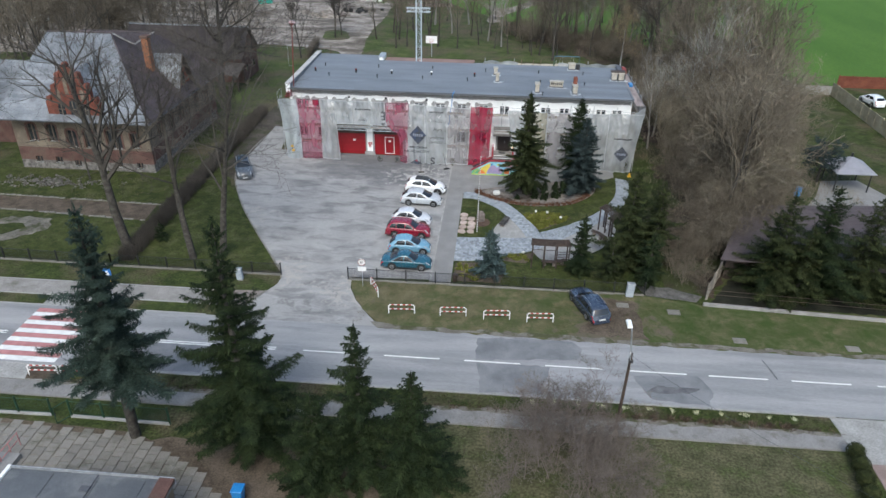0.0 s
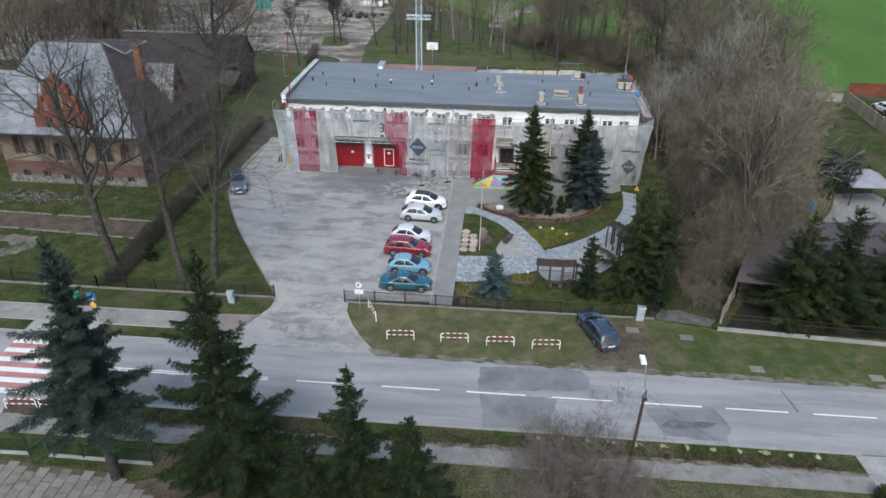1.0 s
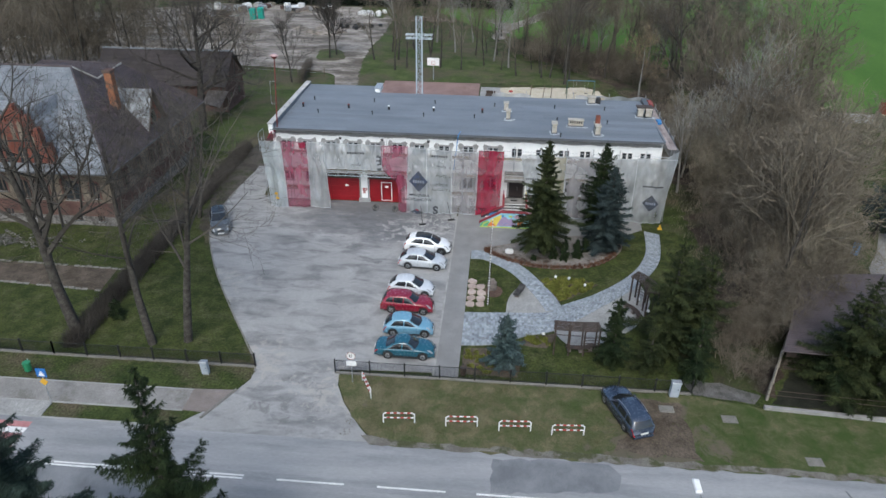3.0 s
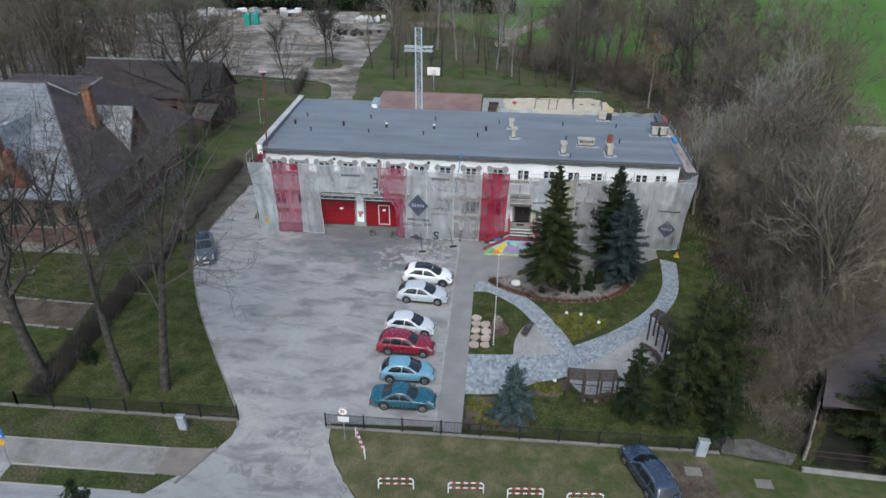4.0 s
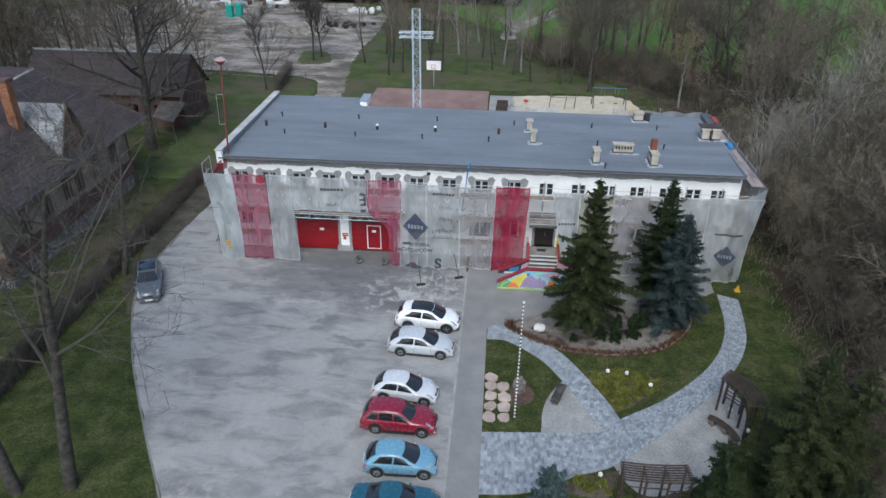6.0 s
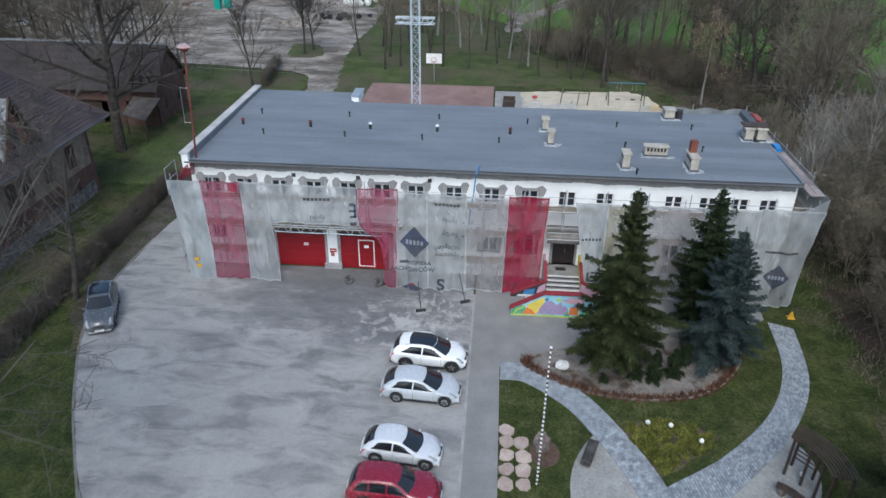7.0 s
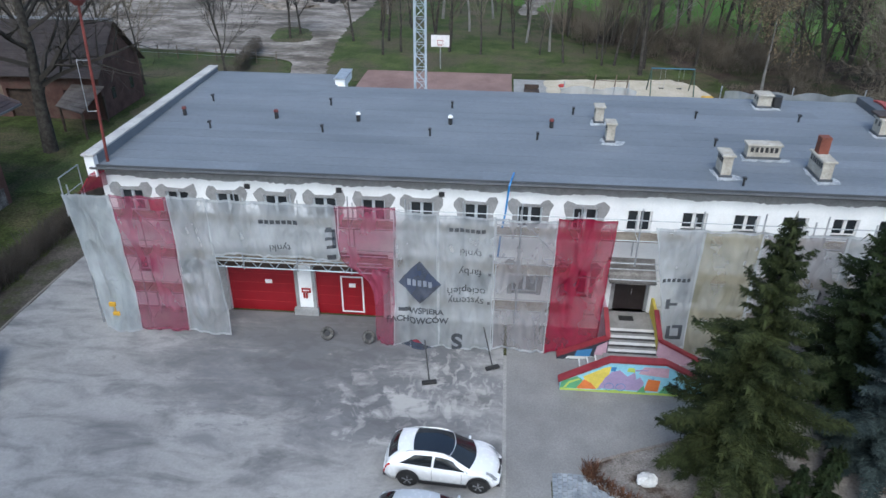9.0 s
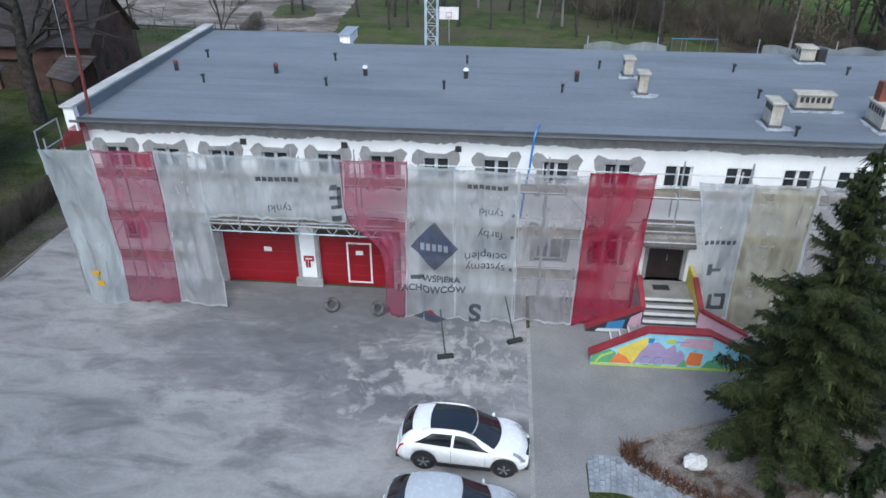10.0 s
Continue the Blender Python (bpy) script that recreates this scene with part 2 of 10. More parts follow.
def spill(mt, colour, at, radius, scale, lo, hi, depth=0.9, stretch=(1, 1, 1)):
    """Lays an uneven spill of another colour over a material, thickest round a spot."""
    nd, ln = mt.node_tree.nodes, mt.node_tree.links
    bs = nd["Principled BSDF"]
    old = bs.inputs["Base Color"].links[0].from_socket
    pos = nd.new("ShaderNodeNewGeometry").outputs["Position"]
    mp = nd.new("ShaderNodeMapping")
    mp.inputs["Scale"].default_value = stretch
    ln.new(pos, mp.inputs["Vector"])
    ns = nd.new("ShaderNodeTexNoise")
    ns.inputs["Scale"].default_value, ns.inputs["Detail"].default_value, ns.inputs["Roughness"].default_value, ns.inputs["Distortion"].default_value = scale, 9.0, 0.62, 0.6
    ln.new(mp.outputs[0], ns.inputs["Vector"])
    dist = nd.new("ShaderNodeVectorMath")
    dist.operation = "DISTANCE"
    ln.new(pos, dist.inputs[0])
    dist.inputs[1].default_value = at
    fall = nd.new("ShaderNodeMapRange")
    fall.inputs["From Min"].default_value, fall.inputs["From Max"].default_value = radius * 0.35, radius
    fall.inputs["To Min"].default_value, fall.inputs["To Max"].default_value = 0.0, 0.22
    ln.new(dist.outputs["Value"], fall.inputs["Value"])
    sub = nd.new("ShaderNodeMath")
    sub.operation = "SUBTRACT"
    ln.new(ns.outputs["Fac"], sub.inputs[0])
    ln.new(fall.outputs[0], sub.inputs[1])
    rp = nd.new("ShaderNodeMapRange")
    rp.inputs["From Min"].default_value, rp.inputs["From Max"].default_value, rp.inputs["To Max"].default_value = lo, hi, depth
    ln.new(sub.outputs[0], rp.inputs["Value"])
    mx = nd.new("ShaderNodeMix")
    mx.data_type = "RGBA"
    ln.new(rp.outputs[0], mx.inputs[0])
    ln.new(old, mx.inputs[6])
    mx.inputs[7].default_value = (*colour, 1)
    ln.new(mx.outputs[2], bs.inputs["Base Color"])


spill(yard_asphalt, (0.13, 0.128, 0.128), (-5.5, 74.5, 0), 9.5, 0.45, 0.46, 0.56, 0.8, (0.7, 1, 1))
spill(yard_asphalt, (0.17, 0.172, 0.178), (-9.0, 71.0, 0), 14.0, 0.8, 0.53, 0.62, 0.14, (0.45, 1.2, 1))
spill(yard_asphalt, (0.40, 0.40, 0.40), (-8.0, 70.0, 0), 15.0, 1.1, 0.56, 0.66, 0.22, (0.5, 1.3, 1))
spill(yard_asphalt, (0.15, 0.151, 0.158), (-6.5, 77.0, 0), 10.5, 0.6, 0.33, 0.52, 0.7, (0.6, 1.1, 1))
spill(yard_asphalt, (0.12, 0.121, 0.128), (-6.5, 76.5, 0), 8.5, 1.3, 0.5, 0.58, 0.55, (0.7, 1.1, 1))
spill(yard_asphalt, (0.44, 0.43, 0.41), (-4.8, 74.3, 0), 5.5, 0.95, 0.49, 0.58, 0.8, (0.9, 1.0, 1))
spill(yard_asphalt, (0.40, 0.39, 0.37), (-2.5, 75.0, 0), 4.5, 2.2, 0.48, 0.58, 0.7, (1.2, 0.7, 1))
# Stains before the doors; the nets' shade there is also put into this colour.
spill(yard_asphalt, (0.125, 0.124, 0.127), (-9.5, 79.2, 0), 7.5, 0.6, 0.24, 0.48, 0.8, (0.5, 1.3, 1))
spill(yard_asphalt, (0.165, 0.166, 0.172), (-11.0, 76.5, 0), 9.0, 1.6, 0.50, 0.56, 0.5, (0.6, 1.2, 1))
spill(yard_asphalt, (0.13, 0.128, 0.125), (-9.5, 48.5, 0), 5.5, 0.9, 0.52, 0.62, 0.6)
spill(yard_asphalt, (0.36, 0.345, 0.32), (-0.6, 62.0, 0), 9.0, 0.9, 0.58, 0.68, 0.7)
spill(yard_asphalt, (0.37, 0.345, 0.315), (-12.8, 52.0, 0), 5.0, 1.3, 0.46, 0.58, 0.7)
spill(yard_asphalt, (0.37, 0.345, 0.315), (-6.5, 49.5, 0), 5.0, 1.5, 0.47, 0.58, 0.7)
spill(yard_asphalt, (0.36, 0.34, 0.31), (-19.5, 62.0, 0), 6.0, 1.1, 0.50, 0.60, 0.6)
spill(dry_grass, (0.036, 0.060, 0.014), (33.0, 47.0, 0), 34.0, 0.9, 0.26, 0.62, 0.9)
spill(dry_grass, (0.11, 0.092, 0.07), (15.0, 46.6, 0), 5.5, 0.6, 0.42, 0.52, 0.8)
pavers = surface("concrete_pavers", (0.205, 0.202, 0.198), (0.255, 0.252, 0.245), 0.5, 14.0, 0.18, 0.9, 0.2)
light_pavers = surface("light_concrete_pavers", (0.26, 0.257, 0.245), (0.345, 0.34, 0.325), 0.8, 9.0, 0.28, 0.9, 0.3)
slab_mat = surface("weathered_slab", (0.18, 0.17, 0.152), (0.26, 0.247, 0.222), 0.5, 14.0, 0.25, 0.92, 0.4, per_object=0.13, stain=(0.12, 0.115, 0.09), stain_scale=0.5, stain_at=(0.5, 0.68))
granite = surface("blue_grey_granite", (0.24, 0.27, 0.30), (0.36, 0.39, 0.42), 2.0, 30.0, 0.3, 0.8, 0.3, per_object=0.2, per_island=0.36)
flag = surface("pink_flagstone", (0.36, 0.28, 0.24), (0.50, 0.41, 0.36), 1.5, 14.0, 0.25, 0.85, 0.4, per_object=0.2)
kerb = surface("kerb_concrete", (0.27, 0.265, 0.25), (0.36, 0.355, 0.34), 1.0, 20.0, 0.25, 0.9, 0.3)
white_paint = surface("road_marking_white", (0.60, 0.60, 0.58), (0.74, 0.74, 0.72), 2.0, 18.0, 0.15, 0.7, 0.05, stain=(0.42, 0.42, 0.41), stain_scale=2.5, stain_at=(0.6, 0.75))
red_marking = surface("road_marking_red", (0.33, 0.135, 0.135), (0.45, 0.205, 0.20), 1.5, 18.0, 0.2, 0.75, 0.05)
plaster = surface("white_plaster", (0.76, 0.77, 0.77), (0.85, 0.86, 0.86), 0.8, 12.0, 0.06, 0.9, 0.1)
grey_plaster = surface("grey_adhesive", (0.25, 0.25, 0.25), (0.34, 0.34, 0.34), 2.0, 18.0, 0.2, 0.92, 0.3)
old_plaster = surface("old_plaster", (0.13, 0.108, 0.085), (0.21, 0.178, 0.14), 0.5, 12.0, 0.2, 0.92, 0.3, stain=(0.14, 0.115, 0.09), stain_scale=0.6)
felt = surface("roofing_felt", (0.138, 0.157, 0.18), (0.178, 0.198, 0.222), 0.5, 16.0, 0.18, 0.75, 0.15, per_object=0.10, stretch=(0.3, 1, 1))
felt_edge = surface("roof_edge_sheet", (0.06, 0.065, 0.07), (0.085, 0.09, 0.1), 0.8, 10.0, 0.2, 0.55, 0.1)
white_felt = surface("spilt_white_paint", (0.26, 0.285, 0.31), (0.52, 0.54, 0.56), 2.5, 20.0, 0.4, 0.8, 0.1)
chimney_mat = surface("chimney_render", (0.34, 0.315, 0.265), (0.48, 0.45, 0.39), 1.5, 14.0, 0.25, 0.9, 0.3)
brick = surface("red_brick", (0.15, 0.052, 0.038), (0.24, 0.09, 0.065), 1.2, 16.0, 0.3, 0.9, 0.4, per_object=0.25, stain=(0.16, 0.07, 0.05), stain_scale=0.9)
dull_brick = surface("dull_brick", (0.085, 0.048, 0.042), (0.14, 0.082, 0.07), 0.8, 14.0, 0.3, 0.9, 0.4, stain=(0.12, 0.085, 0.07), stain_scale=0.5)
stone = surface("field_stone", (0.10, 0.094, 0.088), (0.27, 0.255, 0.24), 2.6, 9.0, 0.4, 0.9, 0.7, per_object=0.3)
rock = surface("boulder_stone", (0.12, 0.10, 0.09), (0.24, 0.21, 0.19), 2.5, 9.0, 0.4, 0.9, 0.7)
white_rock = surface("white_boulder", (0.5, 0.5, 0.49), (0.68, 0.68, 0.66), 3.0, 9.0, 0.2, 0.9, 0.5)
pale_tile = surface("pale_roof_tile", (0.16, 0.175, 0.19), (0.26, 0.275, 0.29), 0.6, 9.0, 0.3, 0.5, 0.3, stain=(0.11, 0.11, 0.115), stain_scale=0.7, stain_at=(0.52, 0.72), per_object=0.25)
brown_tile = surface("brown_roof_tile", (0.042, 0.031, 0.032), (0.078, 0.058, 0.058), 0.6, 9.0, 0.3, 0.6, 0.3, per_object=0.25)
barn_tile = surface("barn_roof_tile", (0.028, 0.022, 0.022), (0.052, 0.041, 0.04), 0.4, 7.0, 0.3, 0.75, 0.3, per_object=0.2)
wood = surface("weathered_wood", (0.10, 0.075, 0.055), (0.19, 0.145, 0.11), 2.0, 20.0, 0.3, 0.85, 0.3, space="Object", stretch=(1, 1, 0.2))
dark_wood = surface("dark_stained_wood", (0.035, 0.024, 0.018), (0.07, 0.048, 0.036), 3.0, 20.0, 0.3, 0.7, 0.3)
black_metal = surface("black_fence_metal", (0.012, 0.012, 0.013), (0.025, 0.025, 0.027), 3.0, 30.0, 0.2, 0.5, 0.05)
green_metal = surface("green_fence_metal", (0.012, 0.04, 0.022), (0.022, 0.06, 0.034), 3.0, 30.0, 0.2, 0.5, 0.05)
galv = surface("galvanised_steel", (0.34, 0.36, 0.38), (0.50, 0.52, 0.54), 4.0, 30.0, 0.2, 0.5, 0.05, metal=0.6)
mast_steel = surface("pale_blue_mast_steel", (0.40, 0.47, 0.53), (0.56, 0.62, 0.67), 3.0, 30.0, 0.15, 0.55, 0.05, metal=0.2)
red_metal = surface("red_painted_metal", (0.28, 0.02, 0.02), (0.40, 0.04, 0.035), 2.0, 30.0, 0.15, 0.45, 0.05)
door_red = surface("garage_door_red", (0.215, 0.006, 0.012), (0.26, 0.009, 0.017), 0.8, 20.0, 0.08, 0.4, 0.05)
frame_white = surface("white_frame", (0.68, 0.68, 0.67), (0.78, 0.78, 0.77), 3.0, 20.0, 0.08, 0.5, 0.0)
glass = surface("window_glass", (0.018, 0.022, 0.026), (0.035, 0.04, 0.045), 0.6, 5.0, 0.1, 0.12, 0.0)
dark_door = surface("dark_entrance_door", (0.02, 0.014, 0.014), (0.035, 0.026, 0.026), 2.0, 20.0, 0.2, 0.4, 0.05)
plank = surface("scaffold_plank", (0.20, 0.17, 0.13), (0.33, 0.29, 0.23), 1.5, 14.0, 0.3, 0.9, 0.2)
rubber = surface("black_rubber", (0.014, 0.014, 0.014), (0.028, 0.028, 0.028), 3.0, 30.0, 0.2, 0.8, 0.1, space="Object")
rim_metal = surface("wheel_rim", (0.30, 0.31, 0.32), (0.45, 0.46, 0.47), 4.0, 30.0, 0.1, 0.35, 0.0, metal=0.7, space="Object")
black_plastic = surface("black_plastic", (0.015, 0.015, 0.016), (0.03, 0.03, 0.032), 4.0, 30.0, 0.15, 0.6, 0.05, space="Object")
car_glass = surface("car_glass", (0.012, 0.014, 0.016), (0.02, 0.023, 0.026), 0.8, 5.0, 0.05, 0.08, 0.0, space="Object", coat=0.5)
lamp_glass = surface("headlamp_glass", (0.22, 0.23, 0.24), (0.42, 0.43, 0.44), 8.0, 20.0, 0.2, 0.12, 0.0, space="Object")
tail_red = surface("tail_lamp_red", (0.35, 0.01, 0.01), (0.45, 0.02, 0.02), 8.0, 20.0, 0.2, 0.15, 0.0, space="Object")
plate_white = surface("plate_white", (0.62, 0.62, 0.6), (0.7, 0.7, 0.68), 8.0, 20.0, 0.1, 0.5, 0.0, space="Object")


def paint(name, colour, dirt=0.06):
    lo, hi = tuple(c * (1 - dirt) for c in colour), colour
    return surface(name, lo, hi, 0.6, 6.0, 0.02, 0.28, 0.0, space="Object", coat=0.8)


net_white = netting("white_net", (0.56, 0.588, 0.61), 0.50)
net_hem = netting("net_hem", (0.60, 0.63, 0.65), 0.66)
net_clear = netting("thin_grey_net", (0.44, 0.42, 0.44), 0.46)
net_plastic = netting("milky_plastic_sheet", (0.58, 0.635, 0.66), 0.62)
net_red = netting("red_net", (0.38, 0.022, 0.065), 0.74)
net_pink = netting("faded_red_net", (0.42, 0.10, 0.17), 0.57)
net_yellow = netting("straw_net", (0.50, 0.47, 0.35), 0.52)
net_print = netting("net_print_dark", (0.06, 0.07, 0.09), 0.72)
net_print_blue = netting("net_print_blue", (0.085, 0.105, 0.165), 0.74)
net_print_pale = netting("net_print_pale", (0.50, 0.54, 0.60), 0.6)
net_print_red = netting("net_print_red", (0.38, 0.06, 0.08), 0.75)
bark = surface("grey_brown_bark", (0.042, 0.038, 0.033), (0.090, 0.082, 0.071), 3.0, 20.0, 0.4, 0.95, 0.6, space="Object")
twig = surface("brown_twigs", (0.054, 0.048, 0.041), (0.094, 0.084, 0.073), 0.3, 6.0, 0.2, 0.95, 0.0, space="Object", per_object=0.25)
pale_twig = surface("pale_twigs", (0.145, 0.124, 0.090), (0.245, 0.213, 0.160), 0.3, 6.0, 0.2, 0.95, 0.0, space="Object", per_object=0.25)
rust_leaf = surface("dead_leaves", (0.07, 0.052, 0.038), (0.14, 0.105, 0.078), 1.5, 14.0, 0.3, 0.95, 0.2, per_island=0.6)
near_twig = surface("mauve_brown_twigs", (0.115, 0.096, 0.084), (0.20, 0.168, 0.145), 0.3, 6.0, 0.2, 0.95, 0.0, space="Object")
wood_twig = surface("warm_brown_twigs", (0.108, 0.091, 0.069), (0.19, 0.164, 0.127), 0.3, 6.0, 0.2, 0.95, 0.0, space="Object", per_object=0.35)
birch_twig = surface("birch_limbs", (0.17, 0.162, 0.15), (0.30, 0.29, 0.27), 0.5, 6.0, 0.3, 0.9, 0.0, space="Object")
needle = surface("spruce_needles", (0.010, 0.019, 0.007), (0.028, 0.041, 0.014), 0.7, 5.0, 0.3, 0.85, 0.0, space="Object", per_island=0.6)
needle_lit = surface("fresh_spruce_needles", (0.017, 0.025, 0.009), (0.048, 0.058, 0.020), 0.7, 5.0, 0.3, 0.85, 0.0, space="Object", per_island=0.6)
needle_pale = surface("pale_blue_spruce_needles", (0.038, 0.062, 0.061), (0.09, 0.125, 0.122), 0.7, 5.0, 0.3, 0.85, 0.0, space="Object", per_island=0.6)
needle_sea = surface("sea_green_spruce_needles", (0.018, 0.031, 0.024), (0.042, 0.062, 0.048), 0.7, 5.0, 0.3, 0.85, 0.0, space="Object", per_island=0.6)
needle_blue = surface("blue_spruce_needles", (0.021, 0.033, 0.033), (0.052, 0.071, 0.069), 0.7, 5.0, 0.3, 0.85, 0.0, space="Object", per_island=0.6)
box_leaf = surface("box_leaves", (0.022, 0.03, 0.010), (0.05, 0.058, 0.02), 3.0, 14.0, 0.4, 0.9, 0.5, per_island=0.5)
bed_leaf = surface("yellow_green_leaves", (0.12, 0.14, 0.03), (0.24, 0.24, 0.06), 1.5, 14.0, 0.3, 0.9, 0.2, per_island=0.6)
rust_grass = surface("rusty_grass_leaves", (0.11, 0.055, 0.034), (0.20, 0.105, 0.066), 1.5, 14.0, 0.3, 0.95, 0.2, per_island=0.6)

# ---- ground, road, paths ----
meadow = surface("meadow_grass", (0.044, 0.066, 0.019), (0.092, 0.115, 0.039), 0.35, 6.0, 0.6, 0.95, 0.8, stain=(0.105, 0.092, 0.060), stain_scale=0.14, stain_at=(0.44, 0.62))
g = M()
NX = [-2500, -600, -300] + [-150 + 10 * i for i in range(31)] + [300, 600, 2500]
NY = [-2500, -600, -200, -60] + [-20 + 10 * i for i in range(30)] + [400, 900, 2500]
for y in NY:
    for x in NX:
        g.v.append((x, y, 0.0))
w = len(NX)
g.f = [(j * w + i, j * w + i + 1, (j + 1) * w + i + 1, (j + 1) * w + i) for j in range(len(NY) - 1) for i in range(w - 1)]
solo("ground", g, grass, (0, 0, 0), "patchy spring grass with dry and mossy spots", "ground", kind="structure")


def sheet(name, pts, z, material, label, category, thick=None, edge=0.0, seed=1):
    if edge:
        pts = ragged(pts, edge, 0.7, seed)
    m = M().prism(pts, (z - thick) if thick else -0.05, z)
    return solo(name, m, material, (pts[0][0], pts[0][1], 0), label, category, kind="structure")


sheet("ground_field", [(53, 118.5), (300, 112), (600, 112), (600, 900), (170, 900), (95, 300), (72, 225), (58.5, 181), (53.5, 140)], 0.02, crop, "bright green field of young crop", "field", edge=0.3)
sheet("ground_far_field", [(-60, 203), (40, 205), (62, 215), (78, 300), (140, 900), (-150, 900)], 0.016, crop, "bright green field beyond the dark hedge", "field", edge=0.3, seed=3)
sheet("ground_wood", [(20.3, 52.8), (24, 51.6), (27, 58), (30, 66), (37, 76), (44, 92), (51.5, 112), (50, 127), (38, 137), (24, 146), (14, 154), (5, 162), (4.2, 151.5), (14.8, 138.5), (22.5, 128.5), (24.5, 110), (24.0, 84), (23.4, 70), (20.9, 60)], 0.012, litter, "brown leaf litter under bare trees", "ground", edge=0.3, seed=4)
sheet("ground_back_field", [(5.5, 163), (14.5, 155), (24.5, 147), (38.5, 138), (50.5, 128), (52.5, 140), (57.5, 181), (60.5, 211), (40, 203), (-20, 201.5), (-1, 170)], 0.028, crop, "green field behind the brush belt", "field", edge=0.2, seed=43)
sheet("ground_meadow", [(-34.2, 93), (-27.8, 93), (-20.2, 97), (-19.0, 121), (-23.2, 121.5), (-24.4, 129), (-28, 130.8), (-35, 131.8), (-50, 132.6), (-50, 117), (-34.2, 116)], 0.01, meadow, "green grass beside the barn", "ground", edge=0.3, seed=42)
sheet("ground_yard_back", [(-100, 128), (-70, 133), (-46, 134), (-34, 132.6), (-27, 131.6), (-23.9, 128.8), (-22.9, 121.5), (-19.3, 121.5), (-20.2, 130), (-21.3, 138), (-21.8, 150), (-21.0, 162), (-21.5, 178), (-28, 192), (-70, 192), (-100, 170)], 0.03, sand, "pale sandy storage yard with wheel ruts and a rutted lane", "yard", edge=0.3, seed=5)
sheet("ground_lane", [(-23.6, 70.6), (-25.4, 72.4), (-26.3, 76.0), (-26.8, 80.5), (-27.0, 86), (-27.2, 92), (-26.5, 99), (-23.0, 99), (-21.5, 88), (-22, 80), (-22.5, 74)], 0.025, surface("lane_dirt", (0.052, 0.045, 0.038), (0.105, 0.094, 0.08), 0.5, 8.0, 0.4, 0.95, 0.6, stain=(0.05, 0.056, 0.026), stain_scale=0.4, stain_at=(0.5, 0.62)), "dark dirt lane beside the station", "lane", edge=0.25, seed=6)
sheet("ground_grass_island", smooth_line([(-30.9, 146.6), (-27.6, 147.4), (-25.4, 143), (-25.5, 139.5), (-29.4, 138.9)], 4, True), 0.04, meadow, "grass island round two bare trees", "ground", edge=0.25, seed=17)
sheet("ground_yard_grass", [(-31, 186), (-24, 178), (-23, 190), (-31, 192)], 0.04, meadow, "grass corner of the storage yard", "ground", edge=0.3, seed=18)
sheet("ground_track", smooth_line([(2.0, 160), (4.2, 160.2), (5.2, 167), (8.6, 174), (13, 182), (17.6, 193.5), (14.8, 194), (10.4, 184.5), (5.4, 176.2), (1.2, 180.5), (0.2, 179.0), (3.0, 172), (2.2, 166)], 3, True), 0.045, sand, "pale rutted track across the field", "track", edge=0.3, seed=64)
sheet("ground_court", [(-15.5, 112), (0.6, 112), (0.6, 127), (-15.2, 127)], 0.03, surface("faded_red_court", (0.20, 0.13, 0.115), (0.28, 0.19, 0.17), 0.3, 8.0, 0.25, 0.92, 0.2), "faded red ball court", "court")
sheet("ground_sandpit", [(4.1, 112), (21, 112), (20.0, 124.5), (17.5, 126.4), (4.2, 125.2)], 0.034, play_sand, "pale sand of a playground", "sand", edge=0.3, seed=7)
sheet("ground_play_walk", [(0.8, 112), (4.3, 112), (4.3, 125), (0.8, 125)], 0.03, light_pavers, "pale paved strip beside the ball court", "pavement")
sheet("ground_verge", [(-3.0, 44.55), (6, 44.4), (16, 44.3), (30, 44.3), (60, 44.4), (60, 50.4), (23.5, 50.2), (18, 51.2), (-6.6, 51.1), (-5.6, 48.3)], 0.062, dry_grass, "dry yellowish verge grass", "verge", edge=0.14, seed=8)
dust = surface("roadside_dust", (0.13, 0.118, 0.10), (0.21, 0.195, 0.172), 0.8, 14.0, 0.4, 0.95, 0.4, stain=(0.075, 0.078, 0.04), stain_scale=0.7, stain_at=(0.5, 0.6))
sheet("ground_verge_edge", [(-3.2, 44.5), (8, 44.42), (20, 44.3), (40, 44.3), (60, 44.35), (60, 44.75), (40, 44.72), (24, 44.8), (12, 44.9), (2, 44.95), (-3.8, 45.2)], 0.066, dust, "sandy dust along the edge of the road", "verge", edge=0.16, seed=61)
sheet("ground_near_edge", [(-24, 35.9), (28, 35.9), (28, 36.25), (10, 36.3), (-6, 36.2), (-24, 36.35)], 0.05, dust, "trodden dust beside the pavement", "verge", edge=0.16, seed=62)
sheet("ground_bare_strip", [(12.2, 45.4), (17.5, 45.2), (17.2, 50.6), (14.5, 50.2)], 0.07, soil, "trampled bare earth beside the parked car", "soil", edge=0.35, seed=9)
path_mat = surface("old_garden_path", (0.13, 0.118, 0.10), (0.23, 0.21, 0.18), 0.7, 9.0, 0.45, 0.95, 0.6, stain=(0.07, 0.075, 0.04), stain_scale=0.6, stain_at=(0.48, 0.6))
sheet("ground_garden_path", [(-46, 58.4), (-41.0, 59.8), (-38.4, 59.5), (-37.6, 57.4), (-39.5, 55.2), (-44, 53.4), (-46, 54.2), (-41.6, 55.6), (-39.8, 57.4), (-40.6, 58.4), (-46, 57.2)], 0.022, path_mat, "broken pale garden path in front of the brick house", "path", edge=0.22, seed=10)
